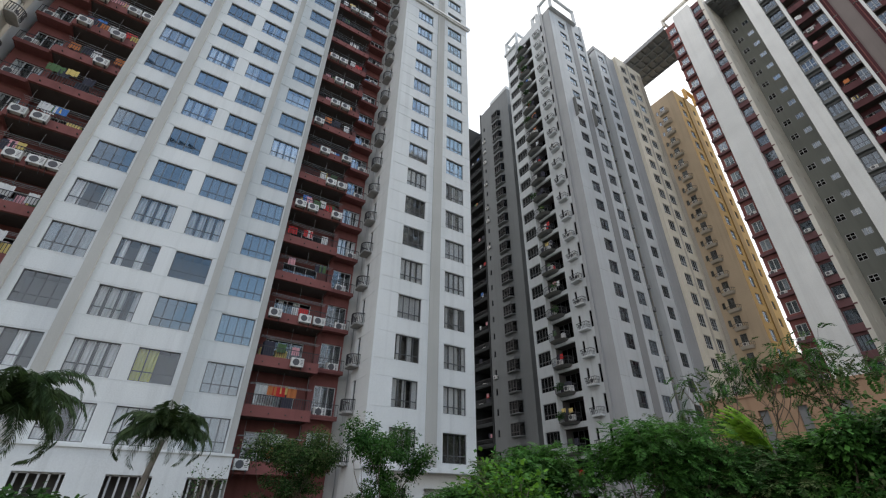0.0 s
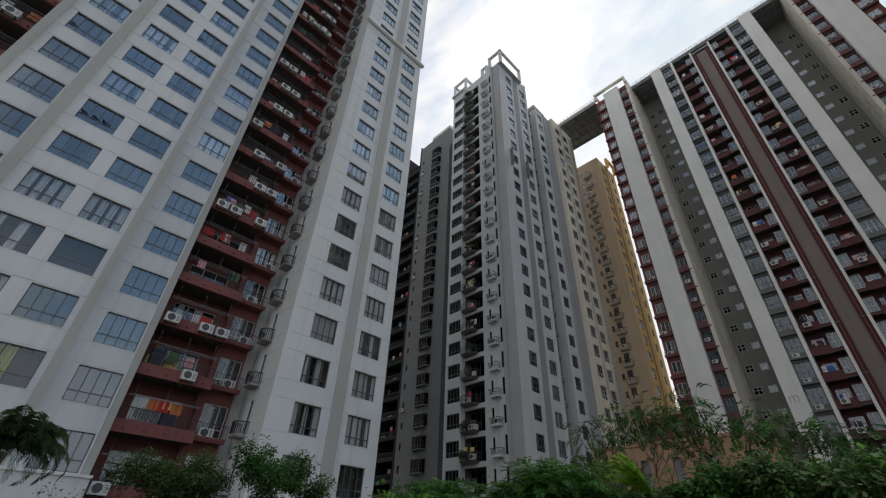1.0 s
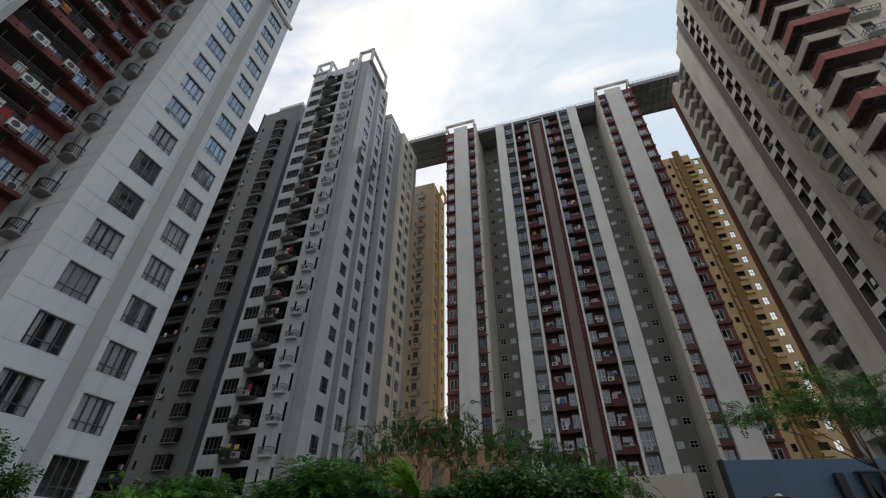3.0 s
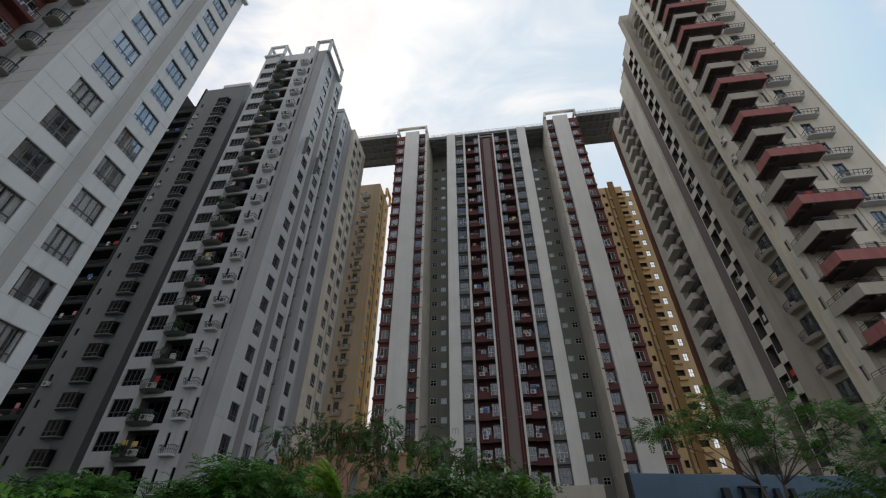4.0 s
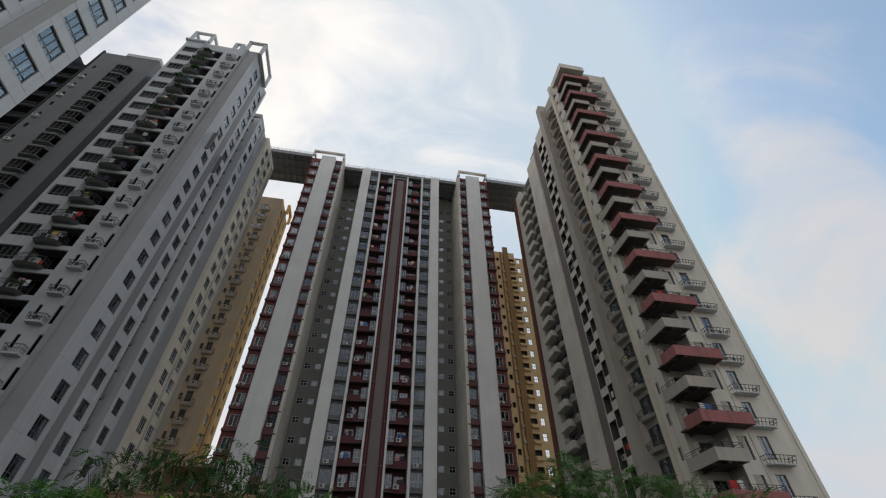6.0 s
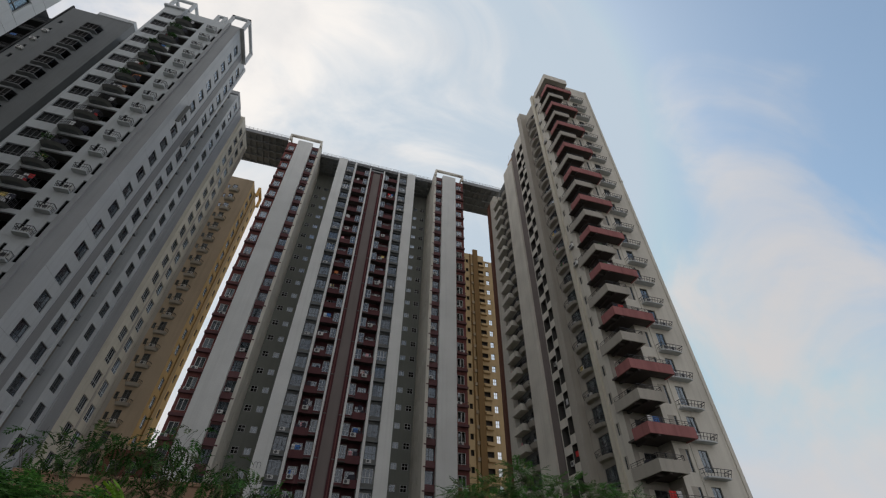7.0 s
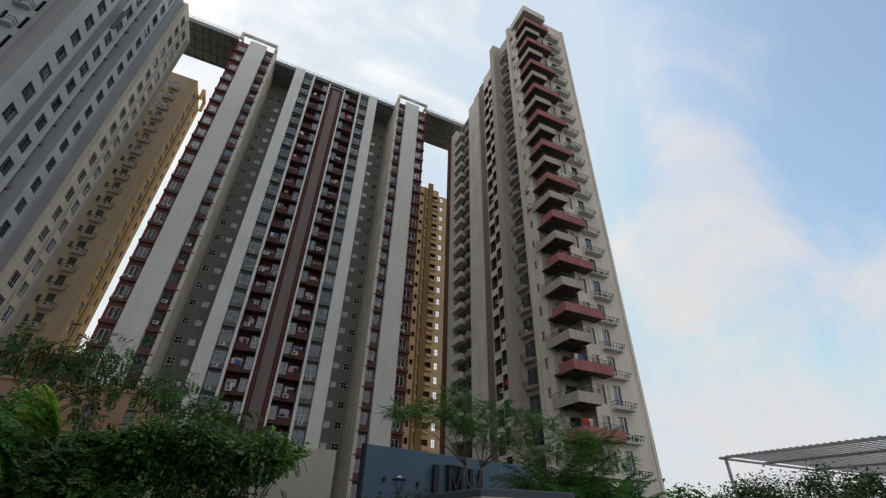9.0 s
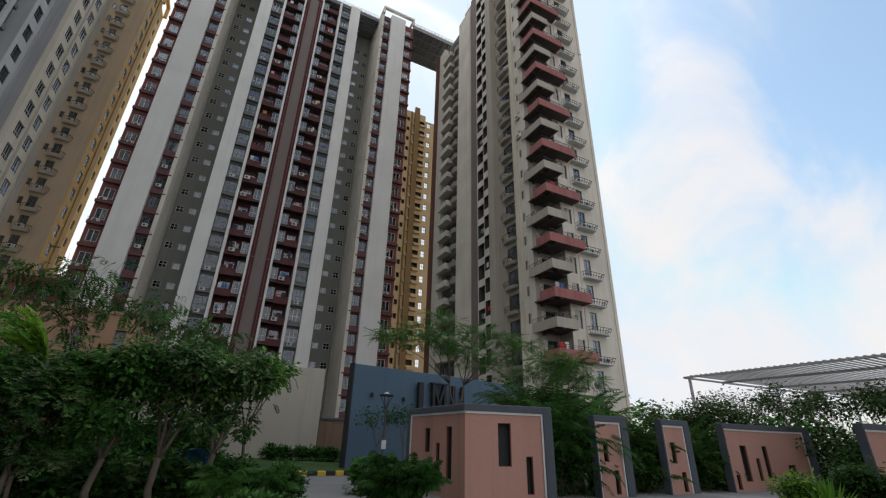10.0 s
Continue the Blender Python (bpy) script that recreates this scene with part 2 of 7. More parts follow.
STEELWHITE = paint("white_steel", (0.60, 0.60, 0.61), 0.06, rough=0.5, streak=0.1, bump=0)
STEELPALE = paint("pale_grey_steel", (0.46, 0.46, 0.47), 0.06, rough=0.5, streak=0.1, bump=0)
STEELGREY = paint("grey_steel", (0.26, 0.27, 0.28), 0.06, rough=0.5, streak=0.1, bump=0)
TARP = paint("blue_sheet", (0.03, 0.16, 0.26), 0.1, rough=0.5, streak=0, bump=0)
GLASS = glass("blue_coated_glass", (0.72, 0.76, 0.79), 0.20, (0.50, 0.555, 0.60), 0.58)
GLASSGREY = glass("grey_window_glass", (0.66, 0.69, 0.72), 0.10, (0.56, 0.62, 0.68), 0.45)
# dark tint and weak gloss imitate windows that mirror shaded walls
GLASSSHADE = glass("dim_window_glass", (0.30, 0.32, 0.34), 0.03, (0.5, 0.5, 0.5), 0.25)
GLASSDARK = glass("plain_window_glass", (0.70, 0.73, 0.75), 0.07)
GLASSCLEAR = glass("clear_window_glass", (0.97, 0.98, 0.985), 0.05, (0.62, 0.70, 0.78), 0.5)
# darker still, for the bays and doors on the shaded faces
GLASSBLACK = glass("unlit_window_glass", (0.25, 0.26, 0.28), 0.012, (0.5, 0.5, 0.5), 0.10)
LEAF = leaf("green_leaf", (0.050, 0.162, 0.046))
LEAFDARK = leaf("dark_green_leaf", (0.023, 0.090, 0.024))
LEAFLIGHT = leaf("light_green_leaf", (0.078, 0.225, 0.034))
PALMDARK = leaf("dark_palm_leaf", (0.022, 0.056, 0.026))
LEAFYOUNG = leaf("young_palm_leaf", (0.15, 0.33, 0.04), 0.3)
LEAFGREEN = leaf("fresh_green_leaf", (0.060, 0.198, 0.050))
LEAFGREY = leaf("grey_green_leaf", (0.085, 0.150, 0.075))
PALM = leaf("palm_leaf", (0.034, 0.095, 0.028))
LAMPWHITE = paint("lamp_glass", (0.8, 0.8, 0.8), 0.02, rough=0.3, streak=0, bump=0)


# ---- mesh kit ----
WORLD = {}


class Mesher:
    """Gathers quads, boxes, bars and tubes into one mesh."""

    def __init__(self):
        self.v, self.f, self.m = [], [], []

    def quad(self, a, b, c, d, mat=0):
        n = len(self.v)
        self.v += [tuple(a), tuple(b), tuple(c), tuple(d)]
        self.f.append((n, n + 1, n + 2, n + 3))
        self.m.append(mat)

    def box(self, x0, x1, y0, y1, z0, z1, mat=0, skip=""):
        n = len(self.v)
        self.v += [(x, y, z) for z in (z0, z1) for y in (y0, y1) for x in (x0, x1)]
        sides = {"d": (0, 2, 3, 1), "u": (4, 5, 7, 6), "f": (0, 1, 5, 4), "b": (2, 6, 7, 3), "l": (0, 4, 6, 2), "r": (1, 3, 7, 5)}
        for k, s in sides.items():
            if k not in skip:
                self.f.append(tuple(n + i for i in s))
                self.m.append(mat)

    def rounded(self, x0, x1, y0, y1, z0, z1, c, mat=0):
        """A box with its upright edges and top rim cut off by c."""
        def ring(i, z):
            return [(x0 + i, y0 + i + c, z), (x0 + i + c, y0 + i, z), (x1 - i - c, y0 + i, z), (x1 - i, y0 + i + c, z),
                    (x1 - i, y1 - i - c, z), (x1 - i - c, y1 - i, z), (x0 + i + c, y1 - i, z), (x0 + i, y1 - i - c, z)]
        rings = [ring(0, z0), ring(0, z1 - c), ring(c, z1)]
        n = len(self.v)
        for r in rings:
            self.v += r
        for k in range(2):
            for i in range(8):
                j = (i + 1) % 8
                self.f.append((n + k * 8 + i, n + k * 8 + j, n + k * 8 + 8 + j, n + k * 8 + 8 + i))
                self.m.append(mat)
        self.f.append(tuple(n + 16 + i for i in range(8)))
        self.f.append(tuple(n + 7 - i for i in range(8)))
        self.m += [mat, mat]

    def bar(self, p, q, w, mat=0, h=None):
        """A square bar from p to q."""
        p, q = Vector(p), Vector(q)
        d = (q - p).normalized()
        side = d.cross(Vector((0, 0, 1)))
        side = side.normalized() if side.length > 1e-3 else Vector((1, 0, 0))
        up = side.cross(d)
        side, up = side * w / 2, up * (h or w) / 2
        n = len(self.v)
        for c in (p, q):
            self.v += [tuple(c - side - up), tuple(c + side - up), tuple(c + side + up), tuple(c - side + up)]
        for s in ((0, 1, 2, 3), (7, 6, 5, 4), (0, 4, 5, 1), (1, 5, 6, 2), (2, 6, 7, 3), (3, 7, 4, 0)):
            self.f.append(tuple(n + i for i in s))
            self.m.append(mat)

    def tube(self, pts, radii, k=7, mat=0):
        pts = [Vector(p) for p in pts]
        n = len(self.v)
        for i, p in enumerate(pts):
            d = (pts[min(i + 1, len(pts) - 1)] - pts[max(i - 1, 0)]).normalized()
            a = d.cross(Vector((0.3, 0.9, 0.1))).normalized()
            b = d.cross(a)
            for j in range(k):
                t = 2 * math.pi * j / k
                self.v.append(tuple(p + (a * math.cos(t) + b * math.sin(t)) * radii[i]))
        for i in range(len(pts) - 1):
            for j in range(k):
                j2 = (j + 1) % k
                self.f.append((n + i * k + j, n + i * k + j2, n + (i + 1) * k + j2, n + (i + 1) * k + j))
                self.m.append(mat)
        self.f.append(tuple(n + k - 1 - j for j in range(k)))
        self.f.append(tuple(n + (len(pts) - 1) * k + j for j in range(k)))
        self.m += [mat, mat]

    def mesh(self, name, mats, smooth=False):
        me = bpy.data.meshes.new(name)
        me.from_pydata(self.v, [], self.f)
        for m in mats:
            me.materials.append(m)
        me.polygons.foreach_set("material_index", self.m)
        if smooth:
            me.polygons.foreach_set("use_smooth", [True] * len(self.f))
        me.update()
        return me


def thing(name, x, y, z, label, category, group="", rz=0.0, kind=""):
    ob = new(name)
    ob.empty_display_size = 0.5
    ob.matrix_basis = WORLD[ob.name] = pose(x, y, z, 0, 0, rz)
    return tagged(ob, label, category, group, kind)


def solo(name, me, m, label, category, group="", kind=""):
    ob = new(name, me)
    ob.matrix_basis = WORLD[ob.name] = m
    return tagged(ob, label, category, group, kind)


def part(name, me, parent, m=None, label=""):
    """One mesh as a part under a thing or a part, at the world pose m (the parent's own when none is given)."""
    ob = new(name, me)
    ob.parent = parent
    base = WORLD[parent.name]
    WORLD[ob.name] = base if m is None else m
    ob.matrix_basis = Matrix() if m is None else base.inverted() @ m
    if label:
        ob["label"] = label
    return ob


FACING = {"-y": 0, "+x": 90, "-x": -90, "+y": 180}


def face(x, y, facing, z=0.0):
    """The frame of a facade: its local x runs along it from left to right as seen from outside, its local y into the wall."""
    return pose(x, y, z, 0, 0, FACING[facing])


def facade(width, z0, z1, openings, paint_mat, reveal=0.16, room=1.1, thick=1.3, grooves=(), name="wall", room_mat=None):
    """A wall with real openings, reveals, a dark-painted room box behind each opening and fine recessed joints."""
    M = Mesher()
    xs, zs = {0.0, width}, {z0, z1}
    for a, b, c, d in openings:
        xs |= {a, b}
        zs |= {c, d}
    joint = set()
    for g in grooves:
        if z0 < g < z1:
            zs |= {g - 0.02, g + 0.02}
            joint.add(round(g, 4))
    xs, zs = sorted(xs), sorted(zs)
    hole = [(a, b, c, d) for a, b, c, d in openings]
    for i in range(len(zs) - 1):
        lo, hi = zs[i], zs[i + 1]
        mid = (lo + hi) / 2
        row = [h for h in hole if h[2] <= mid <= h[3]]
        dep = 0.02 if round(mid, 4) in joint and hi - lo < 0.05 else 0.0
        start = None
        for j in range(len(xs) - 1):
            cx = (xs[j] + xs[j + 1]) / 2
            solid = not any(h[0] < cx < h[1] for h in row)
            if solid and start is None:
                start = xs[j]
            if start is not None and (not solid or j == len(xs) - 2):
                end = xs[j + 1] if solid else xs[j]
                M.quad((start, dep, lo), (end, dep, lo), (end, dep, hi), (start, dep, hi))
                if dep:
                    M.quad((start, 0, lo), (end, 0, lo), (end, dep, lo), (start, dep, lo))
                    M.quad((start, dep, hi), (end, dep, hi), (end, 0, hi), (start, 0, hi))
                start = None
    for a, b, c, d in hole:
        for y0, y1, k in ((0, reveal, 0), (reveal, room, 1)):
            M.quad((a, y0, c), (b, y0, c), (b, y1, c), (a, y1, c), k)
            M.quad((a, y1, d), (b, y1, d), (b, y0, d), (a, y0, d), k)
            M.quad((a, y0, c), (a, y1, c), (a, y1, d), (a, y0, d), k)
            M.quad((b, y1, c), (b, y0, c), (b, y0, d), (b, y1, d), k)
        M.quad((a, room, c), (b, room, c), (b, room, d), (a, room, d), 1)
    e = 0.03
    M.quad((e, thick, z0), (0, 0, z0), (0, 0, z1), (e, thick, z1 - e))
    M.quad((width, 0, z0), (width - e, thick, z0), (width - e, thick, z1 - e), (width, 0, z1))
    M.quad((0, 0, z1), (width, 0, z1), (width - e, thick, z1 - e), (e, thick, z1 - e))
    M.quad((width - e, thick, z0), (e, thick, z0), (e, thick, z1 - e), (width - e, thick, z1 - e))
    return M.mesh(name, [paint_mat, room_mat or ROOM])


def window_meshes(w, h, cols, low=0.3, bar=0.05, frame_mat=None, glass_mat=None, deep=0.06):
    """Frame with mullions and a low transom, and its glass, both with the lower left corner at the origin."""
    F, G = Mesher(), Mesher()
    zl = h * low
    xs = [0.0, bar] + [c for i in range(1, cols) for c in (w * i / cols - bar / 2, w * i / cols + bar / 2)] + [w - bar, w]
    zs = [0.0, bar] + ([zl - bar / 2, zl + bar / 2] if low else []) + [h - bar, h]
    for i in range(len(xs) - 1):
        for j in range(len(zs) - 1):
            x0, x1, z0, z1 = xs[i], xs[i + 1], zs[j], zs[j + 1]
            if i % 2 and j % 2:
                F.quad((x0, 0, z0), (x0, deep, z0), (x0, deep, z1), (x0, 0, z1))
                F.quad((x1, deep, z0), (x1, 0, z0), (x1, 0, z1), (x1, deep, z1))
                F.quad((x0, 0, z0), (x1, 0, z0), (x1, deep, z0), (x0, deep, z0))
                F.quad((x0, deep, z1), (x1, deep, z1), (x1, 0, z1), (x0, 0, z1))
            else:
                F.quad((x0, 0, z0), (x1, 0, z0), (x1, 0, z1), (x0, 0, z1))
                F.quad((x1, deep, z0), (x0, deep, z0), (x0, deep, z1), (x1, deep, z1))
    G.box(bar * 0.5, w - bar * 0.5, deep * 0.4, deep * 0.6, bar * 0.5, h - bar * 0.5)
    return F.mesh("window", [frame_mat or FRAME]), G.mesh("pane", [glass_mat or GLASS])


def curtain_mesh(w, h, spans, mat):
    """Hanging cloth in soft pleats over the given shares of the width."""
    M, rng = Mesher(), random.Random(len(spans) * 7 + int(w * 10))
    for a, b in spans:
        x, i = a * w, 0
        while x < b * w:
            nx = min(b * w, x + (rng.uniform(0.09, 0.17) if i % 2 else rng.uniform(0.04, 0.08)))
            y0, y1 = 0.15 * (i % 2), 0.15 * ((i + 1) % 2)
            M.quad((x, y0, 0), (nx, y1, 0), (nx, y1, h), (x, y0, h))
            x, i = nx, i + 1
    return M.mesh("curtain", [mat])


class WindowKind:
    def __init__(self, w, h, cols, low=0.3, glass_mat=None, frame_mat=None, curtains=0.5, bar=0.05, odd=(), seed=1):
        self.frame, self.pane = window_meshes(w, h, cols, low, bar, frame_mat, glass_mat)
        self.curtains, self.rng = curtains, random.Random(seed)
        spans = [((0.02, 0.98),), ((0.02, 0.22), (0.29, 0.46), (0.54, 0.71), (0.79, 0.98)), ((0.02, 0.3), (0.7, 0.98)), ((0.02, 0.2), (0.42, 0.58), (0.8, 0.98)), ((0.02, 0.45),), ((0.55, 0.98),), ((0.06, 0.22), (0.3, 0.5), (0.55, 0.68), (0.86, 0.98)), ((0.1, 0.24), (0.5, 0.7))]
        self.cloth = [curtain_mesh(w, h, s, CURTAIN) for s in spans]
        self.odd = [curtain_mesh(w, h, s, m) for s, m in odd]

    def put(self, tower, m, inset=0.1, name="window", cloth=None):
        ob = part(name, self.frame, tower, m @ pose(0, inset, 0))
        part("pane", self.pane, ob)
        r = self.rng.random()
        if cloth is None and r < self.curtains:
            cloth = self.rng.choice(self.cloth)
            if self.odd and self.rng.random() < 0.07:
                cloth = self.rng.choice(self.odd)
        if cloth:
            part("curtain", cloth, ob, m @ pose(0, inset + 0.09, 0))
        return ob


def merged(*boxes, name="wall", mats=None):
    M = Mesher()
    for b in boxes:
        M.box(*b)
    return M.mesh(name, mats)


def rail_mesh(path, h, mat, step=0.13, bar=0.018, name="railing", top=0.04, rows=0):
    """A metal railing along a path of points, with posts or with level bars."""
    M = Mesher()
    for p, q in zip(path, path[1:]):
        p, q = Vector(p), Vector(q)
        up = Vector((0, 0, h))
        M.bar(p + up, q + up, top)
        n = max(1, round((q - p).length / step))
        if rows:
            for r in range(rows):
                zz = Vector((0, 0, h * (r + 0.4) / (rows + 0.4)))
                M.bar(p + zz, q + zz, bar)
            n = max(1, round((q - p).length / 0.9))
        for i in range(n + 1):
            a = p + (q - p) * i / n
            M.bar(a, a + up, bar if not rows else bar * 1.4)
    return M.mesh(name, [mat])


def ac_mesh():
    M = Mesher()
    M.box(0, 0.8, 0, 0.3, 0.05, 0.6, 0)
    M.box(0.06, 0.12, -0.0, 0.3, 0, 0.05, 1)
    M.box(0.68, 0.74, -0.0, 0.3, 0, 0.05, 1)
    ring = []
    for i in range(12):
        t = 2 * math.pi * i / 12
        ring.append((0.3 + 0.22 * math.cos(t), -0.006, 0.33 + 0.22 * math.sin(t)))
    n = len(M.v)
    M.v += ring
    M.f.append(tuple(range(n, n + 12)))
    M.m.append(1)
    for i in range(4):
        M.box(0.58, 0.74, -0.008, 0, 0.18 + i * 0.09, 0.21 + i * 0.09, 1)
    return M.mesh("air_conditioner", [ACWHITE, ACDARK])


AC = ac_mesh()


def cloth_mesh(mat, w, h):
    M = Mesher()
    n = 6
    for i in range(n):
        x0, x1 = w * i / n, w * (i + 1) / n
        a, b = 0.03 * math.sin(i * 2.1), 0.03 * math.sin((i + 1) * 2.1)
        for k in range(3):
            z0, z1 = -h * k / 3, -h * (k + 1) / 3
            M.quad((x0, a * (1 + k * 0.4), z1), (x1, b * (1 + k * 0.4), z1), (x1, b * (1 + k * 0.3), z0), (x0, a * (1 + k * 0.3), z0))
    return M.mesh("laundry", [mat])


LAUNDRY = [cloth_mesh(m, w, h) for m, w, h in zip(CLOTHS, (0.6, 0.5, 0.7, 0.6, 0.7, 0.5, 0.6, 0.6), (0.6, 0.55, 0.6, 0.6, 0.6, 0.7, 0.7, 0.5))]
WASHING = LAUNDRY + [LAUNDRY[5], LAUNDRY[5], LAUNDRY[5], LAUNDRY[6], LAUNDRY[6], LAUNDRY[3], LAUNDRY[1]]
rnd = random.Random(5)


def hang_laundry(parent, m, length, count, rng, cloths=None):
    for _ in range(count):
        part("laundry", rng.choice(cloths or WASHING), parent, m @ pose(rng.uniform(0.1, max(0.2, length - 0.8)), rng.uniform(-0.05, 0.05), rng.uniform(-0.1, 0.1)))


def flared_rail(low, high, mat, step=0.14, bar=0.02, top=0.04, mid=0):
    """A basket railing whose bars lean outwards from the low path to the high one."""
    M = Mesher()
    for (p, q), (u, v) in zip(zip(low, low[1:]), zip(high, high[1:])):
        p, q, u, v = Vector(p), Vector(q), Vector(u), Vector(v)
        M.bar(u, v, top)
        n = max(1, round((q - p).length / step))
        for i in range(n + 1):
            M.bar(p + (q - p) * i / n, u + (v - u) * i / n, bar)
        for r in range(mid):
            k = (r + 1) / (mid + 1)
            M.bar(p + (u - p) * k, q + (v - q) * k, bar)
    return M.mesh("railing", [mat])


def scatter_leaves(M, rng, centre, radius, count, size, droop=0.3, flat=1.0, mats=(0,), thin=0.34):
    """Loose leaves about a twig's end: each a folded blade of four points, pointing outward and down."""
    cx, cy, cz = centre
    for _ in range(count):
        while True:
            x, y, z = rng.uniform(-1, 1), rng.uniform(-1, 1), rng.uniform(-1, 1)
            d = x * x + y * y + z * z
            if 0.02 < d < 1:
                break
        px, py, pz = cx + x * radius, cy + y * radius, cz + z * radius * flat
        r = math.sqrt(d)
        dx, dy, dz = x / r + rng.uniform(-0.6, 0.6), y / r + rng.uniform(-0.6, 0.6), z / r * 0.5 - droop + rng.uniform(-0.5, 0.5)
        n = math.sqrt(dx * dx + dy * dy + dz * dz) or 1
        s = size * rng.uniform(0.6, 1.25)
        dx, dy, dz = dx / n * s, dy / n * s, dz / n * s
        sx, sy, sz = -dy, dx, rng.uniform(-0.6, 0.6) * s
        k = math.sqrt(sx * sx + sy * sy + sz * sz) or 1
        w = s * thin
        sx, sy, sz = sx / k * w, sy / k * w, sz / k * w
        M.quad((px, py, pz), (px + dx * 0.45 + sx, py + dy * 0.45 + sy, pz + dz * 0.45 + sz),
               (px + dx, py + dy, pz + dz), (px + dx * 0.5 - sx, py + dy * 0.5 - sy, pz + dz * 0.5 - sz), rng.choice(mats))


# ---- ground ----
def sheet(name, x0, x1, y0, y1, z, mat, n=1):
    M = Mesher()
    for i in range(n):
        for j in range(n):
            a, b = x0 + (x1 - x0) * i / n, x0 + (x1 - x0) * (i + 1) / n
            c, d = y0 + (y1 - y0) * j / n, y0 + (y1 - y0) * (j + 1) / n
            M.quad((a, c, z), (b, c, z), (b, d, z), (a, d, z))
    return M.mesh(name, [mat])


solo("ground", sheet("ground", -900, 900, -900, 900, 0, SOIL), Matrix(), "bare brown earth that reaches the horizon", "ground", kind="structure")
solo("pavement", sheet("pavement", -6, 40, 8.0, 21.72, 0.012, ASPHALT), Matrix(), "worn grey paved driveway beside the lawn", "pavement", kind="structure")
solo("lawn", sheet("lawn", -6, 30, 21.95, 36, 0.10, GRASS), Matrix(), "clipped green lawn behind the painted kerb", "lawn", kind="structure")


# ---- the near white tower ----
FL = 3.0


def white_tower():
    t = thing("apartment_tower", -30, -2, 0, "tall white apartment tower with brick-red balcony recesses and blue windows", "apartment building")
    rng = random.Random(11)
    kind = WindowKind(2.0, 1.76, 4, 0.3, GLASS, FRAME, 0.55, bar=0.045, odd=[(((0.02, 0.98),), CURTAINBLUE), (((0.02, 0.5),), CURTAINYELLOW)], seed=3)
    kind2 = WindowKind(1.9, 1.8, 4, 0.26, GLASSCLEAR, FRAME, 0.66, odd=[(((0.02, 0.98),), CURTAINRED)], seed=8)
    pale = WindowKind(2.0, 1.76, 4, 0.3, GLASSCLEAR, FRAME, 0.9, bar=0.045, seed=9)
    narrow = WindowKind(0.55, 1.9, 1, 0.0, GLASSDARK, FRAME, 0.2, seed=4)
    floors = 26
    top = 83.0
    sill = [4.02 + FL * k for k in range(floors)]
    grooves = [z - 0.07 for z in sill] + [z + 1.83 for z in sill]
    # middle block, facing the court
    m = face(-27.0, -8.4, "+x")
    mb = m @ pose(9.5, 0.8, 0)
    cols = (0.8, 4.0, 6.8)
    ops = [(c, c + 2.0, z, z + 1.76) for z in sill for c in cols]
    part("wall", facade(9.5, 3.9, top, ops, WHITE, grooves=grooves), t, m)
    part("wall", facade(3.2, 3.9, top, [(0.75, 2.75, z, z + 1.76) for z in sill], WHITE, grooves=grooves, thick=0.6, room=0.55), t, mb)
    for z in sill:
        for c in cols:
            plain = rng.random() < (0.62 if z > sill[3] else 0.35)
            yellow = z == sill[1] and c == cols[2]
            (kind if plain and not yellow else pale).put(t, m @ pose(c, 0, z), cloth=kind.odd[1] if yellow else None)
        (kind if rng.random() < 0.62 else pale).put(t, mb @ pose(0.75, 0, z))
    for a, b, d in ((0.0, 0.42, -0.32), (2.98, 3.48, -0.35), (9.08, 9.497, -0.1)):
        part("pilaster", merged((a, b, d, -0.003, 3.9, top + 0.4), mats=[PILASTER]), t, m)
    part("pilaster", merged((2.85, 3.2, -0.12, -0.003, 3.9, top + 0.4), mats=[PILASTER]), t, mb)
    # two sashes that stand open
    for c, z, n in ((4.0, sill[6], 3), (6.7, sill[10], 1), (0.8, sill[8], 1)):
        for i in range(n):
            s = Mesher()
            s.box(0, 0.48, -0.02, 0.0, 0, 1.15)
            part("open_sash", s.mesh("open_sash", [GLASS]), t, m @ pose(c + 0.1 + i * 0.55, -0.02, z + 0.55, -28, 0, 14))
    # podium
    pods = [(0.6 + 3.4 * i, 2.5 + 3.4 * i, 0.35, 2.75) for i in range(4)]
    part("podium_wall", facade(12.7, 0, 3.9, pods, WHITE, room_mat=ROOM), t, m @ pose(0, -0.12, 0))
    part("ledge", merged((0, 12.75, -0.2, 0, 3.8, 3.92), mats=[WHITE]), t, m)
    for a, b, c, d in pods:
        g = Mesher()
        for i in range(5):
            x = a + (b - a) * (i + 0.5) / 5
            g.box(x - 0.04, x + 0.04, 0, 0.06, c, d)
        g.box(a, b, 0, 0.06, d - 0.07, d)
        part("grille", g.mesh("grille", [FRAMELIGHT]), t, m @ pose(0, 0.05, 0))
    # end blocks: one each side of the middle one
    for sgn in (1, -1):
        y0 = 10.9 if sgn > 0 else -23.2
        m2 = face(-25.1, y0, "+x")
        c2 = (1.6, 5.5) if sgn > 0 else (0.8, 4.7)
        ops = [(c, c + 1.9, z, z + 1.8) for z in sill for c in c2]
        part("wall", facade(8.2, 3.7, top, ops, WHITE, grooves=grooves), t, m2)
        for z in sill:
            for c in c2:
                kind2.put(t, m2 @ pose(c, 0, z))
        strip = 4.15 if sgn > 0 else 3.15
        part("pilaster", merged((strip, strip + 0.85, -0.1, -0.003, 3.7, top), mats=[PILASTER]), t, m2)
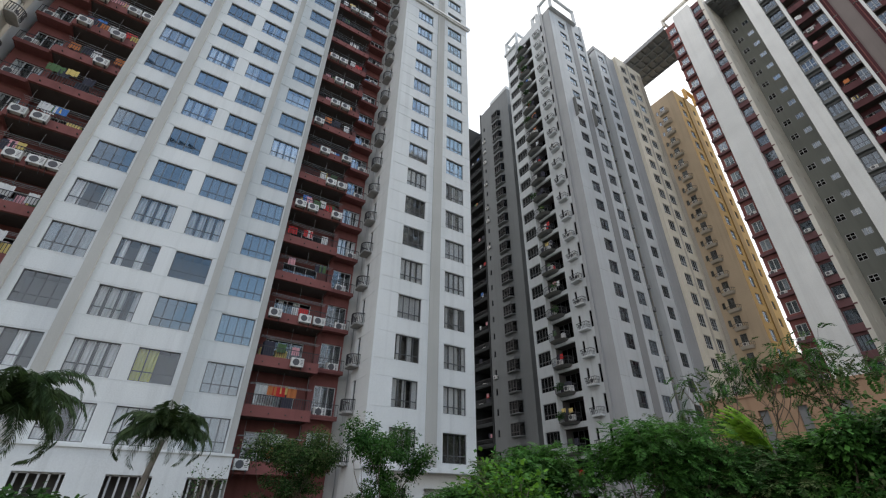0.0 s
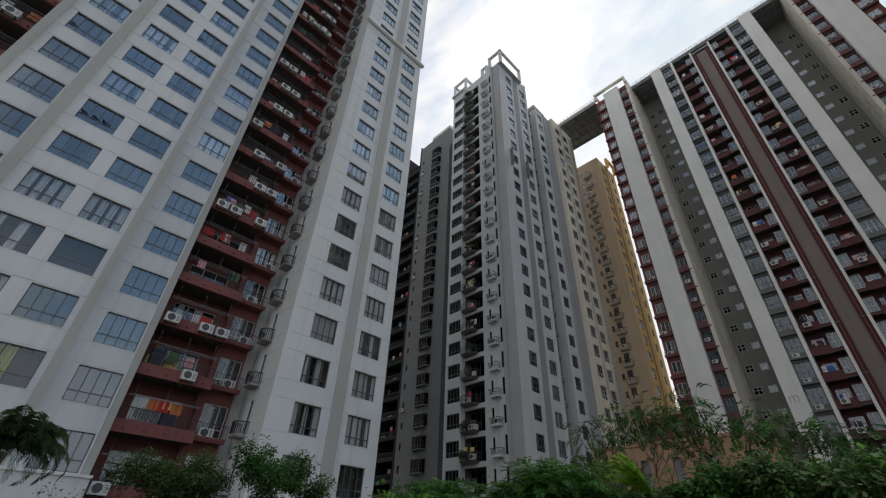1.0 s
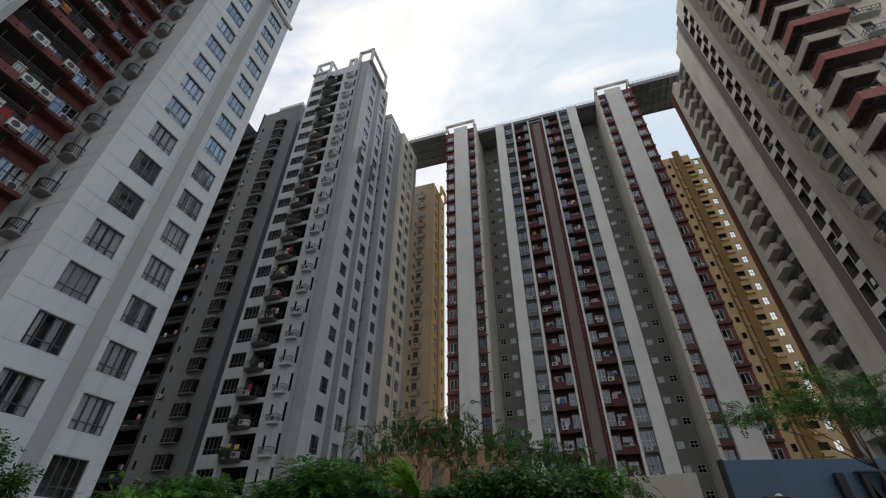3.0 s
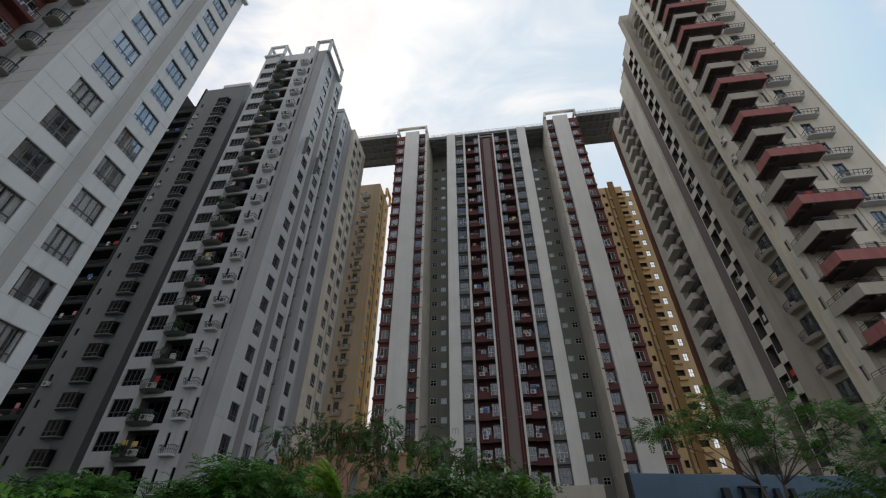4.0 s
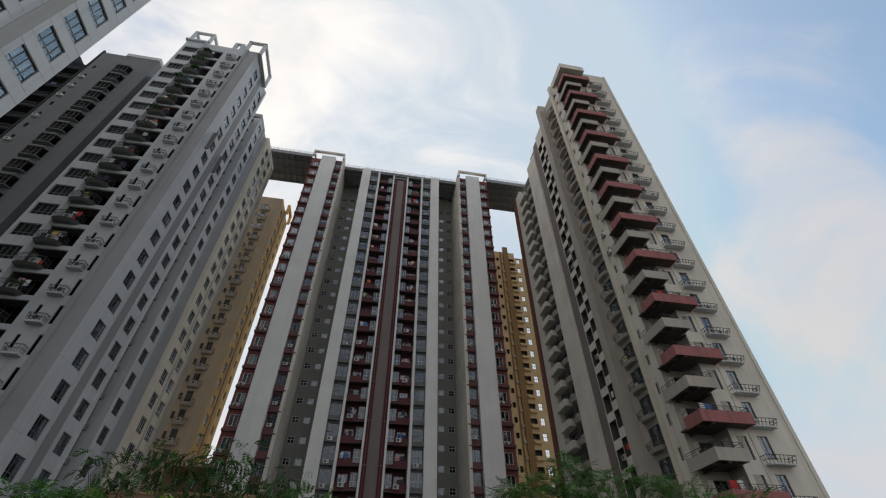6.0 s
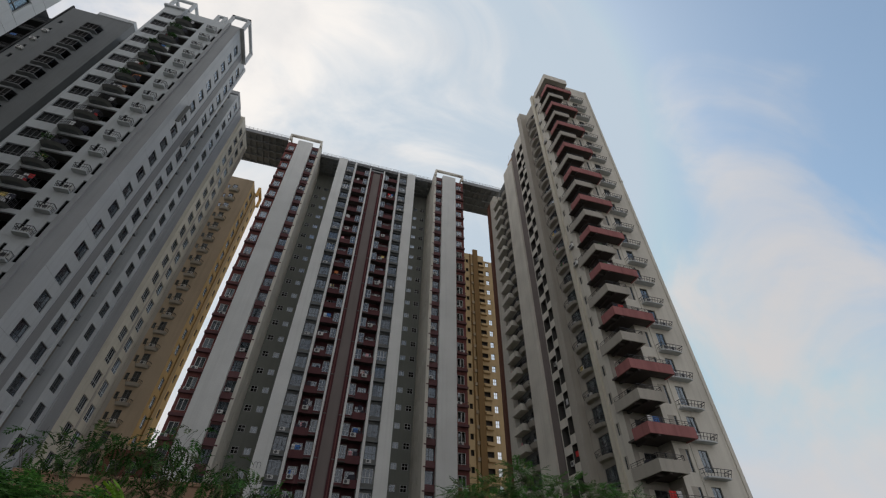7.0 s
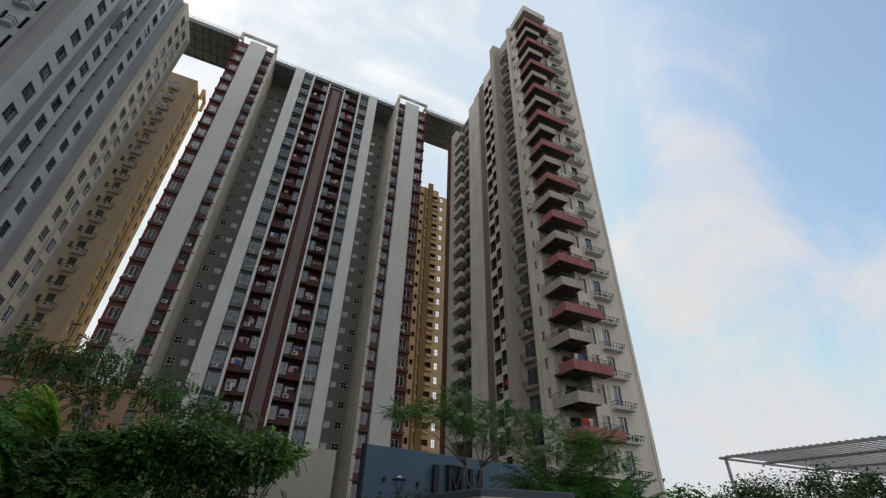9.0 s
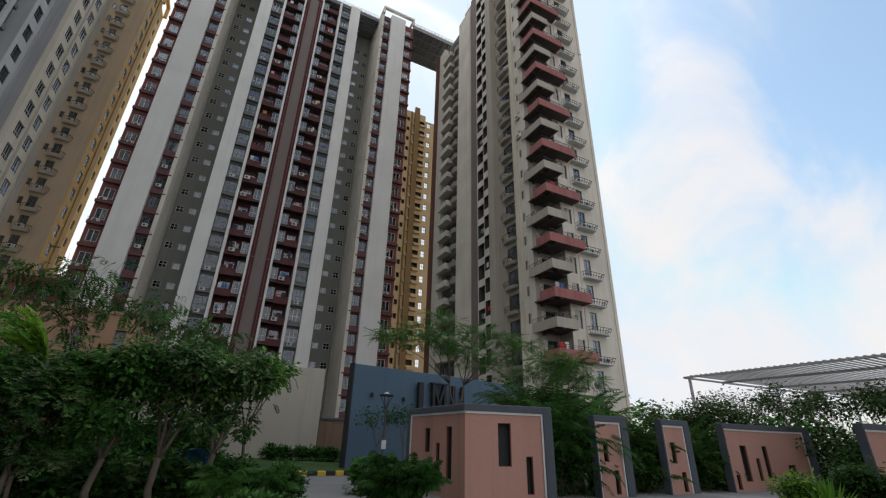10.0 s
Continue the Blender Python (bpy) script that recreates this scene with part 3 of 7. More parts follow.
        for z in (52.2, 70.6):
            part("cornice", merged((-0.3, 8.55, -0.32, 0, z, z + 0.32), (-0.22, 8.45, -0.22, 0, z - 0.2, z), mats=[OFFWHITE]), t, m2)
        part("podium_wall", facade(8.2, 0, 3.5, [(0.9, 3.4, 0.1, 2.6), (4.6, 7.0, 0.1, 2.6)], OFFWHITE), t, m2 @ pose(0, 0.7, 0))
        part("ledge", merged((-0.1, 8.3, -0.12, 1.0, 3.45, 3.72), mats=[WHITE]), t, m2)
        # flank with narrow windows and caged ledges
        ms = face(-28.5, 10.9, "-y") if sgn > 0 else face(-25.1, -15.0, "+y")
        wx = 0.55 if sgn > 0 else 2.3
        ops = [(wx, wx + 0.55, z, z + 1.9) for z in sill]
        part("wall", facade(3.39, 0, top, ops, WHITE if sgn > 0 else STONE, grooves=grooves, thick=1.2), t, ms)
        lx = 0.25 if sgn > 0 else 1.7
        slab = Mesher()
        slab.rounded(0, 1.15, -0.66, 0, -0.2, 0.0, 0.12)
        slab = slab.mesh("ac_ledge", [CONCRETE])
        hoop = [(0.575 - 0.56 * math.cos(math.pi * i / 8), -0.74 * math.sin(math.pi * i / 8) ** 0.7, 0) for i in range(9)]
        cage = rail_mesh(hoop, 0.66, IRON, 0.14, 0.034, top=0.055)
        for z in sill:
            narrow.put(t, ms @ pose(wx, 0, z))
            led = part("ac_ledge", slab, t, ms @ pose(lx, 0, z - 0.12))
            part("railing", cage, led)
            if rng.random() < 0.65:
                part("air_conditioner", AC, led, ms @ pose(lx + 0.18, -0.42, z - 0.12))
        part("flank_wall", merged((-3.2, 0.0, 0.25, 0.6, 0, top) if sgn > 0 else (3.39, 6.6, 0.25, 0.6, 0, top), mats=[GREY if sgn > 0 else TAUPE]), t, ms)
        # unseen depth added to the body to block sky light from the far wing
        part("core", merged((-62, -26.45, y0 + 1.3, y0 + 8.1, 0, top), mats=[WHITE]), t, Matrix())
        part("soffit", merged((-28.4, -25.2, y0 + 0.1, y0 + 8.1, top - 0.3, top - 0.02), mats=[OFFWHITE]), t, Matrix())
    part("core", merged((-62, -28.3, -8.3, 4.2, 0, top), mats=[WHITE]), t, Matrix())
    # end wall of the added depth, never in view
    part("back_wall", merged((-64, -62.02, -23, 19, 0, top), mats=[OFFWHITE]), t, Matrix())
    # brick-red recesses with stacked balconies
    boxes = []
    for w, d, h, c in ((0.6, 0.45, 1.0, 6), (0.45, 0.4, 0.8, 5), (0.7, 0.5, 1.5, 6), (0.5, 0.4, 0.6, 4), (0.8, 0.45, 1.2, 7)):
        B = Mesher()
        B.rounded(0, w, 0, d, 0, h, 0.05)
        boxes.append(B.mesh("storage_box", [CLOTHS[c]]))
    line = Mesher()
    for yy in (0.0, 0.2, 0.4):
        line.bar(Vector((0, yy, 0)), Vector((3.8, yy, 0)), 0.02)
    for xx in (0.3, 1.9, 3.5):
        line.bar(Vector((xx, 0, 0)), Vector((xx, 0.4, 0)), 0.02)
        line.bar(Vector((xx, 0.2, 0)), Vector((xx, 0.2, 0.85)), 0.015)
    line = line.mesh("drying_rack", [STEELGREY])
    big = WindowKind(2.6, 2.1, 3, 0.35, GLASSCLEAR, FRAMELIGHT, 0.5, seed=12)
    small = WindowKind(1.5, 1.9, 3, 0.25, GLASSCLEAR, FRAMELIGHT, 0.55, seed=13)
    for sgn in (1, -1):
        # the recess runs from y 4.3 to 10.6 and, mirrored, from -8.4 to -14.7
        deepface = face(-30.1, 4.3 if sgn > 0 else -12.6, "+x")
        shallow = face(-29.6, 8.4 if sgn > 0 else -14.75, "+x")
        fz = [3.3 + FL * k for k in range(floors)]
        bx = 0.8
        part("recess_wall", facade(4.2, 0, top, [(bx, bx + 2.6, z + 0.1, z + 2.2) for z in fz], RED), t, deepface)
        part("recess_wall", facade(2.0 if sgn > 0 else 2.3, 0, top, [(0.4, 1.9, z + 0.5, z + 2.4) for z in fz], RED), t, shallow)
        if sgn > 0:
            part("corner_strip", merged((-31.0, -29.75, 10.41, 11.1, 0, top), mats=[PILASTER]), t, Matrix())
        yb0, yb1 = (4.32, 8.4) if sgn > 0 else (-12.5, -8.42)
        slab = Mesher()
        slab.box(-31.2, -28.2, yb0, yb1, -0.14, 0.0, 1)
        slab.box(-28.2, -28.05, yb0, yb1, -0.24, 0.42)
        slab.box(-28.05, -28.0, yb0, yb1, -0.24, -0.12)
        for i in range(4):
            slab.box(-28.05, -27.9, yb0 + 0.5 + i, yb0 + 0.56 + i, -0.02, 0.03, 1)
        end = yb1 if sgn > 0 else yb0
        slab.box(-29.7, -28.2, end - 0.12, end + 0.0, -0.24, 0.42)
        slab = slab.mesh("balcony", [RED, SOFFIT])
        rail = rail_mesh([(-28.12, yb0 + 0.05, 0.42), (-28.12, yb1 - 0.05, 0.42)], 0.62, IRON, 0.14, 0.024)
        bracket = Mesher()
        for xx in (0.1, 0.7):
            bracket.bar((xx, 0.32, -0.02), (xx, -0.05, -0.02), 0.03)
            bracket.bar((xx, 0.32, -0.4), (xx, -0.02, -0.04), 0.025)
        bracket = bracket.mesh("bracket", [IRON])
        lslab = Mesher()
        y0, y1 = (8.5, 10.38) if sgn > 0 else (-14.7, -12.6)
        lslab.box(-29.6, -28.75, y0, y1, -0.10, 0.0)
        lslab.box(-28.85, -28.75, y0, y1, -0.16, 0.12)
        lslab = lslab.mesh("ac_ledge", [RED])
        lrail = rail_mesh([(-28.8, y0, 0.1), (-28.8, y1, 0.1)], 0.75, IRON, 0.18, 0.02)
        for k, z in enumerate(fz):
            big.put(t, deepface @ pose(bx, 0, z + 0.1), name="balcony_door")
            small.put(t, shallow @ pose(0.4, 0, z + 0.5))
            zz = Matrix.Translation((0, 0, z))
            b = part("balcony", slab, t, zz)
            part("railing", rail, b)
            l = part("ac_ledge", lslab, t, Matrix.Translation((0, 0, z + 0.25)))
            part("railing", lrail, l)
            outer = face(-28.02, yb0 + 0.1, "+x", z)
            for u in sorted(rng.sample((0.1, 1.1, 2.1, 3.0), rng.choice((0, 1, 2, 2, 3)))):
                hung = outer @ pose(u + rng.uniform(-0.05, 0.05), -0.36, -0.12)
                part("bracket", bracket, b, hung)
                part("air_conditioner", AC, b, hung)
            if rng.random() < 0.6:
                part("air_conditioner", AC, l, face(-28.6, y0 + rng.uniform(0.2, 1.0), "+x", z + 0.26) @ pose(0, 0.25, 0))
            for _ in range(rng.choice((1, 1, 2))):
                hang_laundry(b, outer @ pose(0, 0.1 + 0.7 * rng.random(), 1.2 + rng.random() * 0.8), 3.9, rng.choice((2, 3, 4, 5)), rng, WASHING + LAUNDRY)
            for _ in range(rng.choice((0, 1, 2, 3))):
                part("storage_box", rng.choice(boxes), b, outer @ pose(rng.uniform(0.1, 3.3), rng.uniform(0.4, 1.3), 0.0))
            part("drying_rack", line, b, outer @ pose(0.1, 0.25, 1.75))
    return t


white_tower()


# ---- the grey tower beyond it ----
def grey_tower():
    t = thing("apartment_tower", -32, 46, 0, "tall pale grey apartment tower with basket balconies and rooftop frames", "apartment building")
    rng = random.Random(21)
    top, ST, floors = 78.2, 3.05, 25
    sill = [1.2 + ST * k for k in range(floors)]
    XF, YF, YE = -26.9, 38.5, 46.9
    kind = WindowKind(1.6, 1.75, 3, 0.3, GLASSDARK, FRAME, 0.3, seed=31)
    blind = WindowKind(1.6, 1.75, 3, 0.3, GLASSGREY, FRAME, 1.0, seed=36)
    shaded = WindowKind(2.2, 1.75, 4, 0.3, GLASSSHADE, FRAME, 0.2, bar=0.07, seed=34)
    narrow = WindowKind(0.36, 1.3, 1, 0.0, GLASSBLACK, FRAME, 0.0, seed=32)
    tall = WindowKind(0.42, 1.95, 1, 0.0, GLASSBLACK, FRAME, 0.1, seed=35)
    # flank that faces the court: a blank strip, then two columns with a shallow grey pier between them
    m = face(XF, YF, "+x")
    cols = (2.05, 6.2)
    grooves = [z - 0.1 for z in sill[::2]]
    part("wall", facade(YE - YF, 0, top, [(c, c + 1.6, z, z + 1.75) for z in sill for c in cols], GREY, grooves=grooves), t, m)
    for z in sill:
        for c in cols:
            (blind if rng.random() < 0.2 else kind).put(t, m @ pose(c, 0, z))
    part("pilaster", merged((4.3, 5.5, -0.06, -0.003, 0, top + 0.5), mats=[SLATEGREY]), t, m)
    part("pilaster", merged((YE - YF - 0.55, YE - YF, -0.12, -0.003, 0, top + 1.0), mats=[GREY]), t, m)
    # upright plates beside the windows part-way up
    plate = merged((0, 0.14, -0.5, 0, 51.6, 55.4), (0.14, 1.0, -0.28, 0, 53.3, 53.45), mats=[DARKGREY], name="sun_plate")
    for c in cols:
        part("sun_plate", plate, t, m @ pose(c - 0.45, -0.003, 0))
    # front: windows, basket balconies, slit windows with caged ledges, grey corner pier
    X0 = -38.6
    f = face(X0, YF, "-y")
    ops = []
    for z in sill:
        ops += [(0.35, 2.55, z, z + 1.75), (3.3, 6.6, z - 0.75, z + 1.75), (7.55, 7.91, z + 0.15, z + 1.45), (9.2, 9.62, z - 0.4, z + 1.55)]
    part("wall", facade(10.0, 0, top, ops, GREY, reveal=0.22, thick=1.6, room=1.5), t, f)
    part("corner_pier", merged((10.0, XF - X0 - 0.003, 0.0, 1.5, 0, top), mats=[MIDGREY]), t, f)
    part("corner_pier", merged((9.72, 10.18, -0.2, -0.003, 0, top + 0.2), mats=[MIDGREY]), t, f)
    # sloping cheek between the window and the balcony
    cheek = Mesher()
    cheek.quad((2.75, 0, 0), (3.25, -0.55, 0), (3.25, -0.55, top), (2.75, 0, top))
    cheek.quad((3.25, -0.55, 0), (3.32, -0.55, 0), (3.32, -0.55, top), (3.25, -0.55, top))
    cheek.quad((3.32, -0.55, 0), (3.32, 0, 0), (3.32, 0, top), (3.32, -0.55, top))
    cheek.quad((2.75, 0, top), (3.25, -0.55, top), (3.32, -0.55, top), (3.32, 0, top))
    part("fin", cheek.mesh("fin", [GREY]), t, f @ pose(0, -0.003, 0))
    door = WindowKind(3.2, 2.4, 4, 0.0, GLASSBLACK, FRAME, 0.25, seed=33)
    basket = Mesher()
    n, bw, bd = 10, 2.7, 1.0
    pts = [(bw / 2 - bw / 2 * math.cos(math.pi * i / n), -bd * math.sin(math.pi * i / n) ** 0.6) for i in range(n + 1)]
    low = [(bw / 2 + (x - bw / 2) * 0.72, y * 0.66) for x, y in pts]
    for i in range(n):
        basket.quad((*low[i], -0.16), (*low[i + 1], -0.16), (*pts[i + 1], 0.08), (*pts[i], 0.08))
        basket.quad((*pts[i], 0.08), (*pts[i + 1], 0.08), (bw / 2, 0, 0.08), (bw / 2, 0, 0.08))
        basket.quad((*low[i + 1], -0.16), (*low[i], -0.16), (bw / 2, 0, -0.16), (bw / 2, 0, -0.16), 1)
    basket = basket.mesh("balcony", [DARKGREY, SHADE])
    brail = flared_rail([(x, y, 0.08) for x, y in pts], [(bw / 2 + (x - bw / 2) * 1.04, y * 1.06, 0.95) for x, y in pts], IRON, 0.17, 0.022, 0.045, mid=1)
    crates = []
    for w, d, h, c in ((0.6, 0.4, 0.9, 6), (0.5, 0.4, 0.6, 5), (0.8, 0.4, 1.1, 6), (0.4, 0.3, 0.5, 2)):
        crate = Mesher()
        crate.rounded(0, w, 0, d, 0, h, 0.06)
        crates.append(crate.mesh("storage_box", [CLOTHS[c]]))
    plant = Mesher()
    prng = random.Random(4)
    scatter_leaves(plant, prng, (0, 0, 0.25), 0.42, 110, 0.22, 0.5, 0.9, (0, 1))
    plant = plant.mesh("potted_plant", [LEAFDARK, LEAF])
    ledge = Mesher()
    ledge.rounded(0, 1.35, -0.62, 0, -0.2, 0, 0.05)
    ledge = ledge.mesh("ac_ledge", [GREY])
    lrail = flared_rail([(0.05, 0, 0), (0.05, -0.56, 0), (1.3, -0.56, 0), (1.3, 0, 0)], [(-0.03, 0, 0.66), (-0.03, -0.68, 0.66), (1.38, -0.68, 0.66), (1.38, 0, 0.66)], IRON, 0.2, 0.03, 0.045, mid=1)
    for z in sill:
        shaded.put(t, f @ pose(0.35, 0, z), 0.16)
        door.put(t, f @ pose(3.35, 1.2, z - 0.75), 0.0, "balcony_door")
        b = part("balcony", basket, t, f @ pose(3.1, 0, z - 0.8))
        part("railing", brail, b)
        narrow.put(t, f @ pose(7.55, 0, z + 0.15))
        tall.put(t, f @ pose(9.2, 0, z - 0.4))
        l = part("ac_ledge", ledge, t, f @ pose(7.75, -0.003, z - 0.45))
        part("railing", lrail, l)
        for i in range(rng.choice((0, 1, 1))):
            part("air_conditioner", AC, l, f @ pose(7.95 + rng.random() * 0.4, -0.5, z - 0.45))
        if rng.random() < 0.4:
            part("air_conditioner", AC, b, f @ pose(3.9 + rng.random(), -0.7, z - 0.64))
        for i in range(rng.choice((0, 1, 2, 3))):
            part("storage_box", rng.choice(crates), b, f @ pose(3.5 + rng.random() * 1.8, -0.55, z - 0.64))
        for _ in range(rng.choice((0, 0, 1, 2))):
            part("potted_plant", plant, b, f @ pose(3.6 + rng.random() * 1.6, -0.75, z - 0.2))
        if rng.random() < 0.8:
            hang_laundry(b, f @ pose(3.4, -0.3, z + 0.75), 2.7, rng.choice((1, 2, 3)), rng)
    part("core", merged((X0 + 0.1, XF - 1.4, YF + 1.7, YE - 0.1, 0, top - 0.1), mats=[GREY]), t, Matrix())
    # rooftop: coping, open frames, parapet posts
    part("coping", merged((X0 - 0.25, X0 + 3.2, YF - 0.35, YF + 2.4, top, top + 0.45), mats=[GREY]), t, Matrix())
    g = Mesher()
    XR = XF + 0.6
    for x, y in ((XR, YF), (XR - 2.6, YF), (XR, YF + 6.0)):
        g.box(x - 0.45, x, y, y + 0.45, top, top + 3.9)
    g.box(XR - 3.05, XR, YF, YF + 0.45, top + 3.45, top + 3.9)
    g.box(XR - 0.45, XR, YF + 0.45, YF + 6.45, top + 3.45, top + 3.9)
    g.box(XF, XR, YF, YF + 6.45, top - 0.25, top)
    part("roof_frame", g.mesh("roof_frame", [GREY]), t, Matrix())
    g = Mesher()
    for x in (X0 + 0.1, X0 + 3.1):
        g.box(x, x + 0.4, YF - 0.2, YF + 0.2, top + 0.45, top + 3.7)
        g.box(x, x + 0.4, YF + 2.0, YF + 2.4, top + 0.45, top + 3.7)
        g.box(x, x + 0.4, YF + 0.2, YF + 2.0, top + 3.25, top + 3.7)
    g.box(X0 + 0.5, X0 + 3.1, YF - 0.2, YF + 0.2, top + 3.25, top + 3.7)
    part("roof_frame", g.mesh("roof_frame", [GREY]), t, Matrix())
    for x in (X0 + 7.3, X0 + 8.4):
        part("parapet_post", merged((x, x + 0.5, YF, YF + 0.5, top, top + 2.3), mats=[GREY]), t, Matrix())
    part("parapet_post", merged((X0 + 7.8, X0 + 8.4, YF, YF + 0.4, top + 1.9, top + 2.3), mats=[GREY]), t, Matrix())
    part("roof_room", merged((-31.4, -28.6, 40.5, 44, top, top + 1.6), mats=[GREY]), t, Matrix())
    part("parapet", merged((XF - 0.35, XF - 0.003, YF + 6.45, YE, top, top + 0.9), mats=[GREY]), t, Matrix())
    # slot between the wings, with stacked ledges; its shade is put into the paint
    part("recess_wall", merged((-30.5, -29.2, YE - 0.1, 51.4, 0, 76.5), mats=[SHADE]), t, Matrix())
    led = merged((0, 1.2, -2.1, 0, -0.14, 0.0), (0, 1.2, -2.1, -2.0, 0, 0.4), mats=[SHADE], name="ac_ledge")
    mr = face(-29.2, YE + 0.1, "+x")
    for z in sill[:24]:
        l = part("ac_ledge", led, t, mr @ pose(0, 0, z))
        if rng.random() < 0.5:
            part("air_conditioner", AC, l, mr @ pose(0.2, -1.9, z))
    # rear wing: a grey bay with one column, then a beige bay with two
    m3 = face(-27.7, 51.2, "+x")
    k3 = WindowKind(1.5, 1.75, 3, 0.3, GLASSDARK, FRAME, 0.25, seed=41)
    k4 = WindowKind(1.7, 1.85, 3, 0.3, GLASSGREY, FRAMELIGHT, 0.45, seed=42)
    part("wall", facade(2.8, 0, 77.2, [(0.7, 2.2, z, z + 1.75) for z in sill], GREY), t, m3)
    part("return_wall", merged((2.81, 5.2, -0.15, 1.2, 0, 77.6), mats=[MIDGREY]), t, m3)
    m4 = face(-27.0, 56.4, "+x")
    part("wall", facade(7.8, 0, 78.3, [(c, c + 1.7, z, z + 1.85) for z in sill for c in (1.0, 3.9)], BEIGE, grooves=[z - 0.25 for z in sill]), t, m4)
    part("pilaster", merged((3.1, 3.5, -0.06, -0.003, 0, 78.3), mats=[TAUPE]), t, m4)
    p = Mesher()
    p.tube([(0, -0.12, 0), (0, -0.12, 77)], [0.07, 0.07], 6)
    pipe = p.mesh("drain_pipe", [TAUPE])
    for yy in (6.4, 6.75, 7.1, 7.45):
        part("drain_pipe", pipe, t, m4 @ pose(yy, 0, 0))
    for z in sill:
        k3.put(t, m3 @ pose(0.7, 0, z))
        for c in (1.0, 3.9):
            k4.put(t, m4 @ pose(c, 0, z))
    part("core", merged((-36, -28.9, 51.3, 64.1, 0, 76.8), mats=[TAUPE]), t, Matrix())
    part("parapet", merged((-36, -27.8, 51.2, 55.0, 77.6, 78.6), mats=[MIDGREY]), t, Matrix())
    # far wing, its shade painted into dark walls: hooded bay windows and a stack of deep balconies
    f2 = face(-55.2, 44.6, "-y")
    WT, bx0 = 80.6, 4.1
    bay = Mesher()
    ring = [(0, 0), (0.45, -0.62), (2.25, -0.62), (2.7, 0)]
    for p0, q0 in zip(ring, ring[1:]):
        bay.quad((*p0, 0), (*q0, 0), (*q0, 1.7), (*p0, 1.7))
    bay = bay.mesh("bay_window", [GLASSBLACK])

    def bay_plate(z0, z1, rise, name):
        """A three-sided apron or hood; rise lifts its middle."""
        M = Mesher()
        r2 = [(-0.1, 0), (0.4, -0.72), (2.3, -0.72), (2.8, 0)]
        for i, (p0, q0) in enumerate(zip(r2, r2[1:])):
            ra, rb = (0, rise) if i == 0 else ((rise, rise) if i == 1 else (rise, 0))
            M.quad((*p0, z0), (*q0, z0), (*q0, z1 + rb), (*p0, z1 + ra))
        M.quad((*r2[0], z1), (*r2[1], z1 + rise), (*r2[2], z1 + rise), (*r2[3], z1))
        M.quad(*[(*p0, z0) for p0 in reversed(r2)])
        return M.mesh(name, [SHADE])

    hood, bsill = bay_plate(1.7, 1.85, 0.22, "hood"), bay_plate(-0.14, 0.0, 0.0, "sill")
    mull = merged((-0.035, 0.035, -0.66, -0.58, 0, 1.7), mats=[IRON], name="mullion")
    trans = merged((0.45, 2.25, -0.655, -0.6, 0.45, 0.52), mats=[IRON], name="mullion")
    part("wall", facade(9.4, 0, WT, [(bx0 + 0.1, bx0 + 2.6, z, z + 1.7) for z in sill] + [(0.75, 1.2, z + 0.3, z + 1.3) for z in sill], SHADE, room_mat=LETTERSHADE), t, f2)
    # near-black back wall paints in the shade of the deep balconies
    part("side_wing", merged((-84, -55.25, 48.4, 58, 0, WT + 1.2), mats=[LETTERSHADE]), t, Matrix())
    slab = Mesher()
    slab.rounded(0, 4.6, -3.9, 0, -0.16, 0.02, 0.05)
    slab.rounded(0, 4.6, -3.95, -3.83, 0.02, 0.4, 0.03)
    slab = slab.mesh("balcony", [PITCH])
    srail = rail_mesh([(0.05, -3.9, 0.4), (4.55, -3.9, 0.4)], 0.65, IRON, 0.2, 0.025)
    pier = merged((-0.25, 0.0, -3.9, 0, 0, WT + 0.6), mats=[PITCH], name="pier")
    f3 = face(-55.25, 48.4, "-y")
    for i in range(4):
        part("pier", pier, t, f3 @ pose(-5.0 * i - 0.02, 0, 0))
    for z in sill:
        w = part("bay_window", bay, t, f2 @ pose(bx0, 0, z))
        part("hood", hood, w)
        part("sill", bsill, w)
        part("mullion", trans, w)
        for u in (0.45, 1.05, 1.65, 2.25):
            part("mullion", mull, w, f2 @ pose(bx0 + u, 0, z))
        if rng.random() < 0.4:
            part("air_conditioner", AC, t, f2 @ pose(0.6, -0.32, z - 0.3))
        for i in range(3):
            at = f3 @ pose(-4.9 - 5.0 * i, 0, z - 0.8)
            b = part("balcony", slab, t, at)
            part("railing", srail, b)
            if rng.random() < 0.4:
                part("air_conditioner", AC, b, at @ pose(0.4 + rng.random() * 3, -3.6, 0.05))
            if rng.random() < 0.4:
                hang_laundry(b, at @ pose(0.3, -3.4, 1.9), 4.0, 2, rng)
            if rng.random() < 0.4:
                part("storage_box", rng.choice(crates), b, at @ pose(rng.uniform(0.4, 3.6), -3.4, 0.02))
    part("core", merged((-55.1, -46.0, 46, 58, 0, WT - 0.1), mats=[MIDGREY]), t, Matrix())
    # recess and slab take the same painted shade
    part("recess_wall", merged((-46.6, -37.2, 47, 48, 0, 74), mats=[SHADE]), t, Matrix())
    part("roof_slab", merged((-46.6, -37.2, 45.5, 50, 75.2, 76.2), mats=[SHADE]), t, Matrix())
    part("parapet", merged((-51.5, -45.8, 44.5, 46.0, WT, WT + 0.9), mats=[GREY]), t, Matrix())
    return t


grey_tower()


